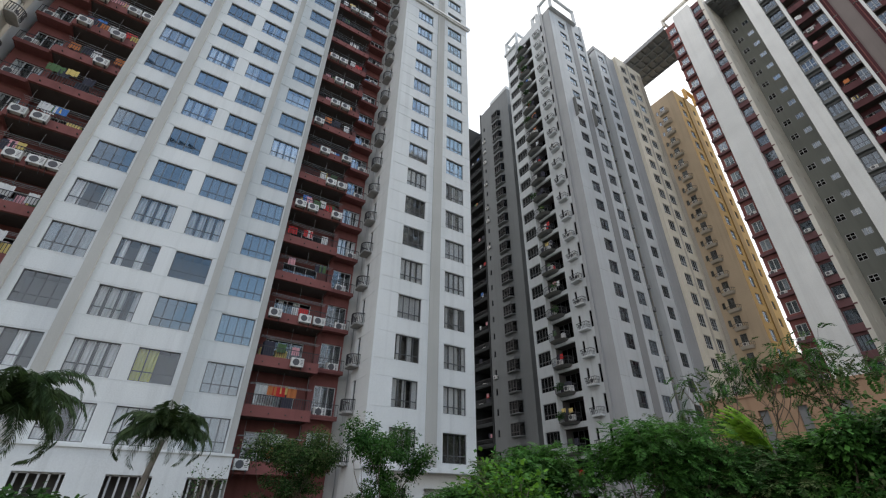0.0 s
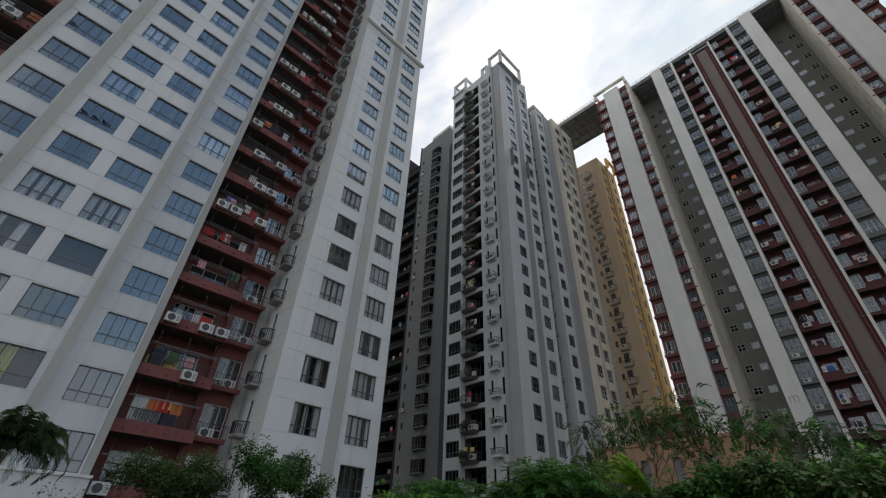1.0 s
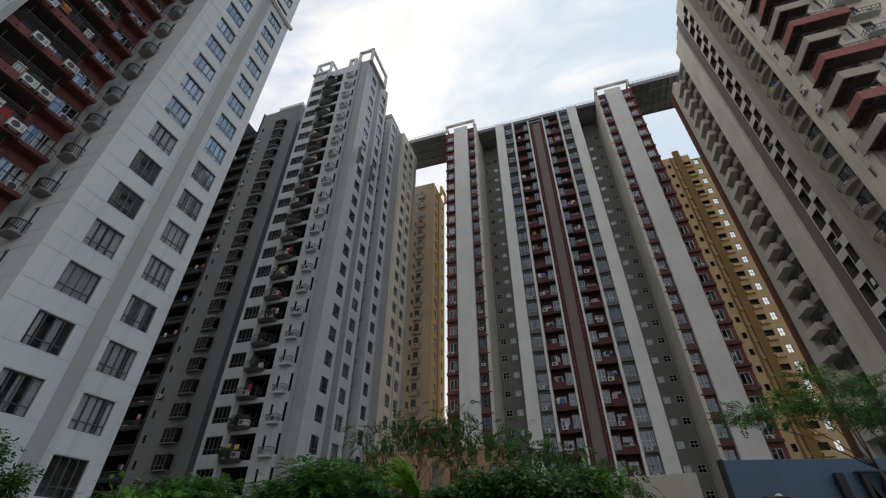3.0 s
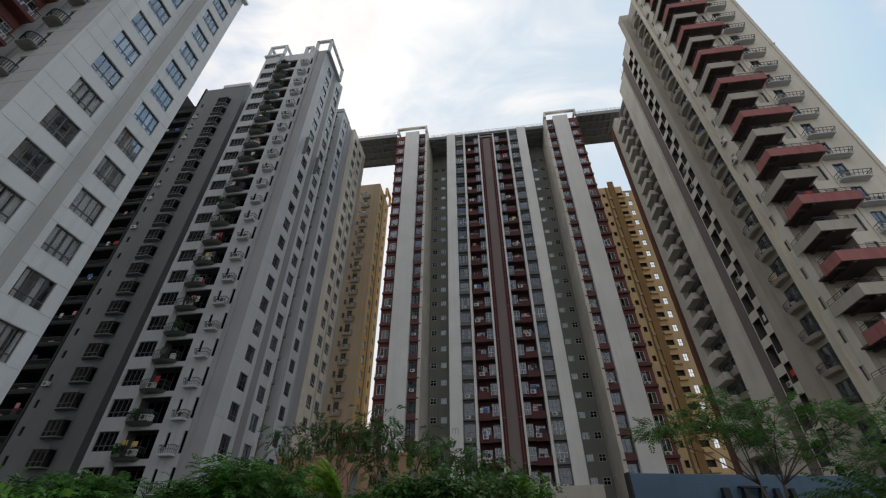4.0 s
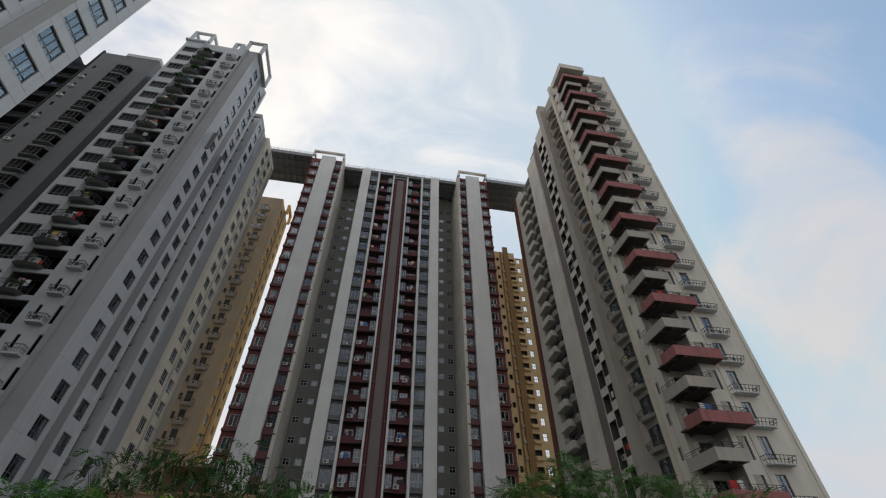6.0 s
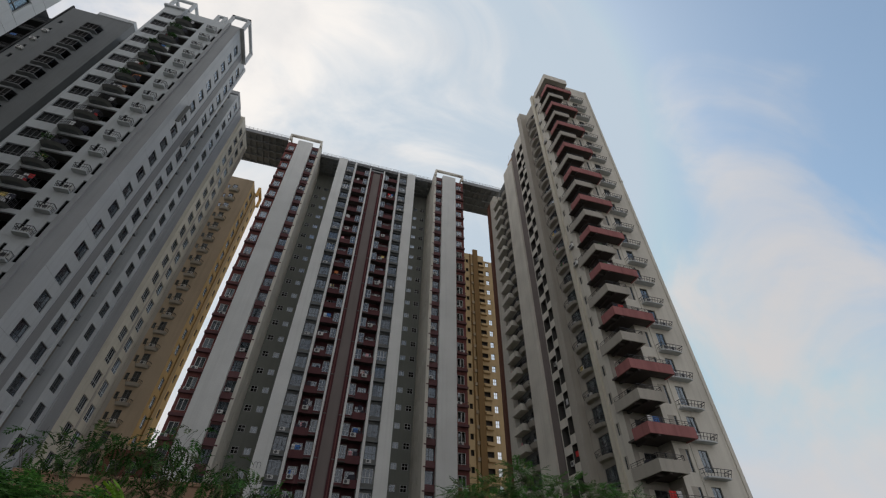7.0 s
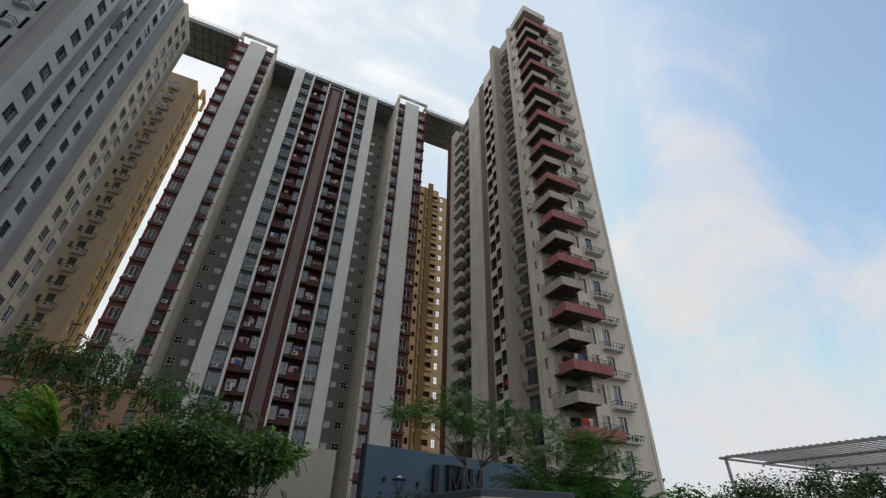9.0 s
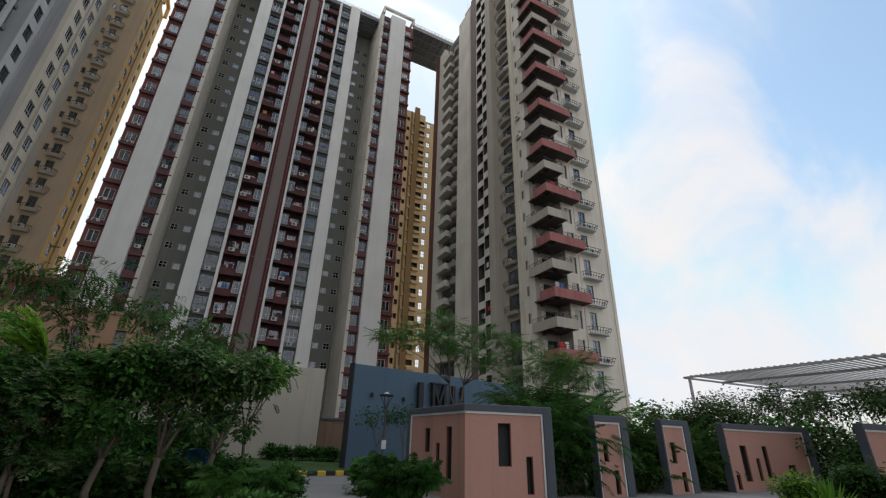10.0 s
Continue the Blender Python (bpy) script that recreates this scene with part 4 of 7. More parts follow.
# ---- the striped tower across the court ----
def striped_tower():
    CX, Y = 1.0, 64.5
    t = thing("apartment_tower", CX, Y + 8, 0, "wide striped tower with white fins, brick-red bays and olive panels", "apartment building")
    rng = random.Random(31)
    floors = 27
    fz = [0.95 + FL * k for k in range(floors)]
    F = lambda x, y=0.0: pose(CX + x, Y + y, 0)  # noqa: E731
    red_w = WindowKind(1.2, 1.6, 2, 0.0, GLASSDARK, FRAMEWHITE, 0.35, bar=0.07, seed=51)
    bay_w = WindowKind(1.6, 1.75, 2, 0.35, GLASSGREY, FRAME, 0.4, bar=0.05, seed=52)
    blue_w = WindowKind(1.6, 1.95, 3, 0.42, GLASSGREY, FRAME, 0.35, bar=0.05, seed=53)
    blue_lit = WindowKind(1.6, 1.95, 3, 0.42, GLASSGREY, FRAMEWHITE, 0.9, bar=0.06, seed=58)
    quad_w = WindowKind(1.0, 1.0, 2, 0.55, GLASSSHADE, FRAMELIGHT, 0.0, bar=0.06, seed=54)
    pale_w = WindowKind(0.95, 0.95, 2, 0.0, GLASSDARK, FRAMELIGHT, 0.0, bar=0.05, seed=56)
    in_w = WindowKind(1.3, 1.35, 2, 0.0, GLASSDARK, FRAMELIGHT, 0.45, bar=0.05, seed=55)
    glazed = WindowKind(0.95, 1.7, 2, 0.4, GLASSGREY, FRAMELIGHT, 0.6, bar=0.04, seed=57)
    slab_r = Mesher()
    slab_r.box(0, 2.1, -0.46, 0, -0.16, 0.0)
    slab_r.box(0, 2.1, -0.46, -0.38, 0, 0.22)
    slab_r = slab_r.mesh("ledge", [REDDARK])
    slab_b = Mesher()
    slab_b.box(0, 1.8, -0.22, 0, -0.16, 0.62)
    slab_b.box(-0.0, 1.8, -0.36, 0, -0.34, -0.16)
    slab_b = slab_b.mesh("spandrel", [REDDARK])
    slab_d = Mesher()
    slab_d.box(0, 1.8, -0.16, 0, 0.0, 0.55, 0)
    slab_d.box(0, 1.8, -0.5, 0, -0.22, 0.0, 1)
    slab_d = slab_d.mesh("spandrel", [DARKGREY, SHADE])
    rail_r = rail_mesh([(0.05, -0.42, 0.22), (2.05, -0.42, 0.22)], 0.45, IRON, 0.3, 0.03)

    def balcony_mesh(mirror):
        M = Mesher()
        x0, x1 = (1.0, 3.0) if mirror else (0.0, 2.0)
        g0, g1 = (0.0, 1.0) if mirror else (2.0, 3.0)
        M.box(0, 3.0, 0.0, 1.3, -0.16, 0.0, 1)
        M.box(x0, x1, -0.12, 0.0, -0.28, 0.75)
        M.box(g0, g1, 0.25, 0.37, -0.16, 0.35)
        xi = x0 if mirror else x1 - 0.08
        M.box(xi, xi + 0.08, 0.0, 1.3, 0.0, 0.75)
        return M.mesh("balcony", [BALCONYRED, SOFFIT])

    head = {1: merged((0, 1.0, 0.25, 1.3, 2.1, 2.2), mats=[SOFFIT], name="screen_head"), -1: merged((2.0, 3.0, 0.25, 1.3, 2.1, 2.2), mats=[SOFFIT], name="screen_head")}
    bal = {1: balcony_mesh(True), -1: balcony_mesh(False)}
    brail = {1: rail_mesh([(1.05, -0.06, 0.75), (2.95, -0.06, 0.75)], 0.35, IRON, 0.3, 0.03), -1: rail_mesh([(0.05, -0.06, 0.75), (1.95, -0.06, 0.75)], 0.35, IRON, 0.3, 0.03)}
    rack = Mesher()
    for yy in (0.0, 0.18, 0.36):
        rack.bar(Vector((0, -yy, 0)), Vector((1.5, -yy, 0)), 0.025)
    for xx in (0.1, 1.4):
        rack.bar(Vector((xx, 0, 0)), Vector((xx, -0.36, 0)), 0.025)
    rack = rack.mesh("drying_rack", [STEELWHITE])
    clutter = []
    for w, d, h, c in ((0.5, 0.4, 1.2, 6), (0.4, 0.35, 1.0, 5), (0.6, 0.4, 1.5, 6)):
        B = Mesher()
        B.rounded(0, w, 0, d, 0, h, 0.05)
        clutter.append(B.mesh("storage_box", [CLOTHS[c]]))
    P, DEEP = -2.0, 5.5
    for s in (-1, 1):
        X = lambda a, b: (a if s > 0 else -b)  # noqa: E731
        # outer brick-red bay
        x = X(18.2, 20.3)
        part("wall", facade(2.1, 0, 82.4, [(0.4, 1.6, z + 0.65, z + 2.25) for z in fz], RED), t, F(x, P + 0.5))
        for z in fz:
            red_w.put(t, F(x, P + 0.5) @ pose(0.4, 0, z + 0.65))
            l = part("ledge", slab_r, t, F(x, P + 0.5) @ pose(0, 0, z))
            if rng.random() < 0.5:
                part("railing", rail_r, l)
            if rng.random() < 0.4:
                part("air_conditioner", AC, l, F(x, P + 0.5) @ pose(rng.uniform(0.1, 1.0), -0.45, z))
        # white fin
        x = X(15.1, 18.2)
        part("fin", merged((0, 3.1, -0.45, 0.9, 0, 82.6), mats=[OFFWHITE]), t, F(x, P))
        # inner red bay, all glass between spandrels
        x = X(13.3, 15.1)
        part("wall", facade(1.8, 0, 82.4, [(0.1, 1.7, z + 0.62, z + 2.37) for z in fz], REDDARK), t, F(x, P + 0.35))
        for z in fz:
            bay_w.put(t, F(x, P + 0.35) @ pose(0.1, 0, z + 0.62))
            l = part("spandrel", slab_b, t, F(x, P + 0.35) @ pose(0, 0, z))
            if rng.random() < 0.3:
                part("air_conditioner", AC, l, F(x, P + 0.35) @ pose(0.4, -0.5, z + 0.62) @ Matrix.Diagonal((0.8, 0.8, 0.8, 1)))
        # pale return with slit windows
        if s > 0:
            mr = face(CX + 13.15, Y + DEEP, "-x")
        else:
            mr = face(CX - 13.15, Y + P, "+x")
        part("return_wall", facade(7.5, 0, 82.4, [(c, c + 0.3, z + 0.9, z + 2.0) for z in fz for c in ((2.2, 4.7) if s > 0 else (2.5, 5.0))], STONE, thick=0.5, room=0.4), t, mr)
        # olive panel
        x = X(8.6, 13.15)
        qx, sx = (3.2, 1.5) if s > 0 else (0.35, 2.1)
        part("panel_wall", facade(4.55, 0, 82.25, [(qx, qx + 1.0, z + 1.0, z + 2.0) for z in fz[:-1]] + [(sx, sx + 0.95, z + 1.0, z + 1.95) for z in fz[:-1]], OLIVE), t, F(x, DEEP))
        for z in fz[:-1]:
            quad_w.put(t, F(x, DEEP) @ pose(qx, 0, z + 1.0), 0.04, "small_window")
            pale_w.put(t, F(x, DEEP) @ pose(sx, 0, z + 1.0), 0.04, "small_window", pale_w.cloth[0] if rng.random() < 0.8 else None)
        # white fin
        x = X(7.05, 8.95)
        part("fin", merged((0, 1.9, -0.25, DEEP + 0.1, 0, 82.9), mats=[OFFWHITE]), t, F(x))
        # glazed stair bay
        x = X(5.25, 7.05)
        part("wall", facade(1.8, 0, 82.3, [(0.1, 1.7, z + 0.5, z + 2.45) for z in fz], SHADE), t, F(x, 0.3))
        for z in fz:
            (blue_lit if rng.random() < 0.22 else blue_w).put(t, F(x, 0.3) @ pose(0.1, 0, z + 0.5))
            l = part("spandrel", slab_d, t, F(x, 0.3) @ pose(0, 0, z))
            if rng.random() < 0.2:
                part("air_conditioner", AC, l, F(x, 0.3) @ pose(0.4, -0.42, z) @ Matrix.Diagonal((0.9, 0.8, 0.8, 1)))
        part("edge_fin", merged((0, 0.4, -0.3, 2.6, 0, 82.3), mats=[OFFWHITE]), t, F(X(4.83, 5.23), 0.0))
        # balconies, half of each glazed in
        x = X(1.8, 4.8)
        ox, gx = (1.35, 0.02) if s > 0 else (0.35, 2.02)
        # recess wall is darker than the parapets to paint in its shade
        part("recess_wall", facade(3.0, 0, 81.0, [(ox, ox + 1.3, z + 0.75, z + 2.1) for z in fz], WINE, thick=1.2, room=1.0), t, F(x, 1.3))
        for z in fz:
            in_w.put(t, F(x, 1.3) @ pose(ox, 0, z + 0.75), 0.06, "balcony_door")
            b = part("balcony", bal[s], t, F(x) @ pose(0, 0, z))
            glazed.put(t, F(x, 0.25) @ pose(gx, 0, z + 0.36), 0.03, "glazed_screen")
            part("screen_head", head[s], b)
            if rng.random() < 0.6:
                part("railing", brail[s], b)
            if rng.random() < 0.35:
                part("air_conditioner", AC, b, F(x) @ pose(ox - 0.2 + rng.random() * 0.6, -0.42, z + 0.1))
            if rng.random() < 0.3:
                part("drying_rack", rack, b, F(x, -0.12) @ pose(ox - 0.25, 0, z + 0.7))
            for _ in range(rng.choice((0, 1, 2))):
                part("storage_box", rng.choice(clutter), b, F(x) @ pose(ox - 0.3 + rng.random() * 1.2, rng.uniform(0.1, 0.6), z))
            if rng.random() < 0.65:
                hang_laundry(b, F(x) @ pose(ox - 0.3, rng.uniform(-0.3, 0.3), z + 1.2 + 0.5 * rng.random()), 1.7, rng.choice((1, 2, 3)), rng)
        part("edge_fin", merged((0, 0.3, -0.3, 1.3, 0, 81.6), mats=[OFFWHITE]), t, F(X(1.46, 1.76)))
        part("side_strip", merged((0, 0.66, 0.0, 1.3, 0, 81), mats=[WINE]), t, F(X(0.8, 1.46)))
        p = Mesher()
        p.tube([(0.33, -0.06, 0), (0.33, -0.06, 80)], [0.06, 0.06], 6)
        part("drain_pipe", p.mesh("drain_pipe", [RED]), t, F(X(0.8, 1.46)))
        clip = merged((0.12, 0.54, -0.14, 0.0, 0, 0.1), mats=[DARKGREY], name="pipe_clip")
        for z in fz[::2]:
            part("pipe_clip", clip, t, F(X(0.8, 1.46)) @ pose(0, 0, z))
        # portal frame over the end bays
        g = Mesher()
        x0, x1 = (13.3, 20.22) if s > 0 else (-20.22, -13.3)
        g.box(x0, x0 + 0.35, -0.45, 0.1, 82.4, 84.3)
        g.box(x1 - 0.35, x1, -0.45, 0.1, 82.4, 84.3)
        g.box(x0, x0 + 0.35, 3.0, 3.55, 82.4, 84.3)
        g.box(x1 - 0.35, x1, 3.0, 3.55, 82.4, 84.3)
        g.box(x0 + 0.35, x1 - 0.35, -0.45, 0.1, 83.85, 84.3)
        g.box(x0 + 0.35, x1 - 0.35, 3.0, 3.55, 83.85, 84.3)
        g.box(x0, x0 + 0.35, 0.1, 3.0, 83.85, 84.3)
        g.box(x1 - 0.35, x1, 0.1, 3.0, 83.85, 84.3)
        part("roof_frame", g.mesh("roof_frame", [STONE]), t, F(0, P))
    # small arched mark on the white fin, added as thin tubes
    g = Mesher()
    for c in (0.0, 0.42):
        ring = [(c + 0.21 - 0.21 * math.cos(math.pi * i / 8), 0, 0.5 + 0.24 * math.sin(math.pi * i / 8)) for i in range(9)]
        g.tube([(c, 0, 0)] + ring + [(c + 0.42, 0, 0)], [0.03] * 11, 5)
    part("wire_bracket", g.mesh("wire_bracket", [STEELGREY]), t, F(-8.6, -0.27) @ pose(0, 0, 17.0))
    part("centre_wall", merged((-0.8, 0.8, 0.15, 1.6, 0, 80.6), mats=[BROWN]), t, F(0))
    part("centre_cap", merged((-1.45, 1.45, 0.0, 1.6, 81.0, 81.4), mats=[STEELGREY]), t, F(0))
    part("core", merged((-19.9, -13.7, 0.2, 16, 0, 82.2), (13.7, 19.9, 0.2, 16, 0, 82.2), (-13.0, 13.0, DEEP + 1.5, 16, 0, 82), mats=[OLIVE]), t, F(0))
    # flat roof with a beamed soffit and a rail
    roof = part("roof_slab", merged((-13.3, 13.3, -0.1, 14, 82.3, 82.75), mats=[STEELGREY]), t, F(0))
    rib = merged((-0.1, 0.1, 0.0, 5.5, 81.9, 82.295), mats=[STEELGREY], name="beam")
    for i in range(15):
        part("beam", rib, roof, F(-12.2 + 24.4 * i / 14))
    rib = merged((-13.1, 13.1, 0, 0.2, 81.95, 82.29), mats=[STEELGREY], name="beam")
    for y in (0.0, 1.1, 2.2, 3.3, 4.4):
        part("beam", rib, roof, F(0, y))
    part("roof_rail", rail_mesh([(-12.8, 0.1, 82.75), (12.8, 0.1, 82.75)], 0.9, RAILGREY, 1.0, 0.04, rows=2), t, F(0))
    # link roofs to the towers on both sides
    for x0, x1 in ((-32.0, -20.62), (20.62, 31.0)):
        roof = part("link_roof", merged((x0, x1, -1.0, 7.6, 83.8, 84.3), mats=[STEELGREY]), t, F(0))
        n = 8
        rib = merged((-0.1, 0.1, -0.95, 7.55, 83.45, 83.8), mats=[STEELGREY], name="beam")
        for i in range(n + 1):
            part("beam", rib, roof, F(x0 + 0.1 + (x1 - x0 - 0.2) * i / n))
        rib = merged((x0, x1, 0, 0.2, 83.35, 83.795), mats=[STEELGREY], name="beam")
        for y in (-1.0, 1.1, 3.2, 5.3, 7.4):
            part("beam", rib, roof, F(0, y))
        part("link_rail", rail_mesh([(x0, -0.9, 84.3), (x1, -0.9, 84.3)], 0.8, RAILGREY, 1.0, 0.04, rows=2), t, F(0))
    return t


striped_tower()


# ---- the stone-coloured tower with corner balconies ----
def half_round(w, d, n=10, power=0.6):
    return [(w / 2 - w / 2 * math.cos(math.pi * i / n), -d * math.sin(math.pi * i / n) ** power) for i in range(n + 1)]


def tub_mesh(w, d, z0, z1, mat, taper=0.85):
    """A shallow half-round balcony tray, narrower below."""
    M = Mesher()
    pts = half_round(w, d)
    low = [(w / 2 + (x - w / 2) * taper, y * taper) for x, y in pts]
    for (a, b), (c, e) in zip(zip(pts, pts[1:]), zip(low, low[1:])):
        M.quad((*c, z0), (*e, z0), (*b, z1), (*a, z1))
        M.quad((*a, z1), (*b, z1), (w / 2, 0, z1), (w / 2, 0, z1))
        M.quad((*e, z0), (*c, z0), (w / 2, 0, z0), (w / 2, 0, z0))
    return M.mesh("balcony", [mat]), pts


def corner_tower():
    t = thing("apartment_tower", 34, 45, 0, "stone-coloured tower with red and grey corner balconies stacked alternately", "apartment building")
    rng = random.Random(41)
    top, storey, floors = 85.2, 3.195, 25
    fz = [2.96 + storey * k for k in range(floors)]
    # near face, with the corner cut back behind the balconies
    m = face(28.4, 34.7, "-y")
    mc = face(28.4, 36.7, "-y")
    md = face(31.4, 36.7, "-x")
    door = WindowKind(1.1, 2.2, 1, 0.0, GLASSDARK, FRAME, 0.3, seed=61)
    slide = WindowKind(2.0, 2.2, 3, 0.0, GLASSDARK, FRAME, 0.3, seed=62)
    front = WindowKind(1.05, 2.1, 2, 0.0, GLASS, FRAME, 0.2, seed=60)
    win = WindowKind(1.05, 2.0, 2, 0.0, GLASS, FRAME, 0.2, seed=63)
    part("wall", facade(7.0, 0, top, [(c, c + 1.05, z + a, z + a + 2.0) for z in fz for c, a in ((0.55, 0.35), (2.75, 0.45))], STONE), t, m @ pose(3.0, 0, 0))
    part("corner_wall", facade(3.0, 0, top - 0.3, [(0.6, 2.6, z + 0.1, z + 2.3) for z in fz], TAUPE), t, mc)
    part("corner_wall", facade(2.0, 0, top - 0.3, [(0.5, 1.6, z + 0.1, z + 2.3) for z in fz], TAUPE), t, md)
    part("pilaster", merged((9.6, 9.997, -0.12, -0.003, 0, top), mats=[STONE]), t, m)
    part("pilaster", merged((5.0, 5.35, -0.07, -0.003, 0, top), mats=[STONE]), t, m)
    part("cornice", merged((9.5, 10.06, -0.2, 0, 56.3, 56.55), mats=[STONE]), t, m)
    ledge = Mesher()
    ledge.rounded(0.1, 2.7, -0.7, 0, -0.16, 0.0, 0.04)
    ledge.rounded(0.4, 2.4, -0.78, -0.7, -0.14, -0.01, 0.02)
    ledge = ledge.mesh("ac_ledge", [GREY])
    low = [(0.14, 0, 0), (0.14, -0.66, 0), (2.66, -0.66, 0), (2.66, 0, 0)]
    high = [(-0.04, 0, 0.62), (-0.04, -0.86, 0.62), (2.84, -0.86, 0.62), (2.84, 0, 0.62)]
    lrail = flared_rail(low, high, IRON, 0.36, 0.035, 0.045, mid=1)

    def corner(xr, yl, mat, name):
        M = Mesher()
        x0, y0 = 28.0, 33.2
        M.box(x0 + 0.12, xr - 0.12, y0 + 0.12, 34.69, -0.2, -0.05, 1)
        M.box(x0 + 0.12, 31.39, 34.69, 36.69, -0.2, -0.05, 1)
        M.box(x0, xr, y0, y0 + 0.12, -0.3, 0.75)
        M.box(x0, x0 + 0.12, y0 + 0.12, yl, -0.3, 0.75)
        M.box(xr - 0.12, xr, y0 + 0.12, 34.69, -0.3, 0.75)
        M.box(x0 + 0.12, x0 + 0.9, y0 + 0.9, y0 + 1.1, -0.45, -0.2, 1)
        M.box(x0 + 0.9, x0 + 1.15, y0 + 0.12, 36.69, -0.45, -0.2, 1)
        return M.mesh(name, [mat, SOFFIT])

    red, gry = corner(33.2, 35.6, ROSE, "balcony"), corner(30.9, 37.2, TAUPE, "balcony")
    rr = rail_mesh([(33.14, 34.6, 0.75), (33.14, 33.26, 0.75), (28.06, 33.26, 0.75), (28.06, 35.5, 0.75)], 0.45, IRON, 0.6, 0.025, rows=2)
    gr = rail_mesh([(30.84, 34.6, 0.75), (30.84, 33.26, 0.75), (28.06, 33.26, 0.75), (28.06, 37.1, 0.75)], 0.45, IRON, 0.6, 0.025, rows=2)
    pot = Mesher()
    pot.rounded(0, 0.5, 0, 0.5, 0, 0.9, 0.08)
    pot = pot.mesh("storage_box", [CLOTHS[5]])
    dark = Mesher()
    dark.rounded(0, 0.7, 0, 0.5, 0, 1.2, 0.08)
    dark = dark.mesh("storage_box", [CLOTHS[6]])
    for k, z in enumerate(fz):
        slide.put(t, mc @ pose(0.6, 0, z + 0.1), name="balcony_door")
        door.put(t, md @ pose(0.5, 0, z + 0.1), name="balcony_door")
        front.put(t, m @ pose(3.55, 0, z + 0.35))
        win.put(t, m @ pose(5.75, 0, z + 0.45))
        l = part("ac_ledge", ledge, t, m @ pose(5.1, 0, z))
        part("railing", lrail, l)
        for i in range(rng.choice((0, 1, 1, 2))):
            part("air_conditioner", AC, l, m @ pose(5.35 + 1.15 * i + rng.random() * 0.3, -0.55, z))
        even = (k % 2 == 0)
        b = part("balcony", red if even else gry, t, Matrix.Translation((0, 0, z)), "rose-red parapet" if even else "grey parapet")
        part("railing", rr if even else gr, b)
        for i in range(rng.choice((0, 1, 2, 3))):
            part("storage_box", rng.choice((pot, dark, dark)), b, pose(rng.uniform(28.3, 29.8), rng.uniform(34.0, 35.6), z - 0.05))
        if rng.random() < 0.55:
            hang_laundry(b, face(28.3, 33.7, "-y", z + 1.5), 2.4, rng.choice((1, 2, 3)), rng)
    part("roof_balcony", merged((27.9, 32.7, 33.0, 37.4, 82.4, 84.0), (28.5, 32.0, 34.8, 38.4, 84.0, top), mats=[STONE]), t, Matrix())
    # long side towards the court
    s = face(28.4, 39.3, "-x")
    small = WindowKind(0.6, 1.2, 1, 0.0, GLASSDARK, FRAME, 0.0, seed=64)
    part("wall", facade(2.6, 0, top, [(1.0, 1.6, z + 1.0, z + 2.2) for z in fz], STONE, thick=1.2), t, s)
    part("pilaster", merged((0.0, 0.75, -0.3, -0.003, 0, top + 0.3), mats=[BEIGE]), t, s)
    bracket = merged((-0.05, 0.65, -0.3, 0, -0.08, 0.0), mats=[CONCRETE], name="sill")
    for z in fz:
        w = small.put(t, s @ pose(1.0, 0, z + 1.0), name="small_window")
        if rng.random() < 0.1:
            part("sill", bracket, w, s @ pose(1.0, 0, z + 0.9))
            part("air_conditioner", AC, w, s @ pose(0.9, -0.3, z + 0.9))
    # bay of rounded basket balconies
    s2 = face(28.95, 43.8, "-x")
    bw = WindowKind(2.1, 2.1, 3, 0.3, GLASSDARK, FRAME, 0.15, seed=65)
    part("wall", facade(4.5, 0, top, [(1.2, 3.3, z + 0.1, z + 2.2) for z in fz], TAUPE, thick=1.2), t, s2)
    tub, pts = tub_mesh(2.9, 0.85, -0.35, 0.0, TAUPE)
    wide = [(1.45 + (x - 1.45) * 1.05, y * 1.15, 0.62) for x, y in pts]
    trail = flared_rail([(x, y, 0.0) for x, y in pts], wide, IRON, 0.2, 0.025, 0.04, mid=1)
    part("fin", merged((27.9, 30.4, 43.8, 45.2, 0, 86.9), mats=[TAUPE]), t, Matrix())
    # staggered openings with flush parapets
    s4 = face(28.5, 49.2, "-x")
    rw = WindowKind(1.7, 2.1, 2, 0.0, GLASSDARK, FRAME, 0.1, seed=66)
    zig = [z for z in fz if z < 78]
    ops = [(0.15, 1.82, z - 0.2, z + 1.95) for z in zig] + [(1.9, 3.5, z + 0.7, z + 2.75) for z in zig]
    part("wall", facade(3.7, 0, 82.5, ops, STONE, reveal=0.03, thick=1.6, room=1.0, room_mat=ROOM), t, s4)
    part("groove_wall", merged((28.7, 30.6, 49.21, 49.6, 0, 82), (28.62, 30.6, 49.6, 51.2, 0, 82), mats=[BROWN]), t, Matrix())
    part("side_wall", merged((28.3, 30.6, 51.2, 55.4, 0, 79.6), mats=[STONE]), t, Matrix())
    sash = merged((0, 1.5, 0.5, 0.55, 0, 0.05), (0.72, 0.78, 0.5, 0.55, 0.05, 1.9), mats=[FRAME], name="window")
    for z in zig:
        part("window", sash, t, s4 @ pose(0.2, 0, z - 0.15))
        part("window", sash, t, s4 @ pose(1.95, 0, z + 0.75))
        if rng.random() < 0.35:
            part("air_conditioner", AC, t, s4 @ pose(rng.choice((0.5, 2.3)), 0.3, z + 0.75))
        if rng.random() < 0.25:
            hang_laundry(t, s4 @ pose(2.0, 0.12, z + 1.9), 1.4, 1, rng)
    # far bay: square boxes beside round basket balconies
    s5 = face(29.3, 62.0, "-x")
    bz = [3.4 + 2.97 * k for k in range(25)]
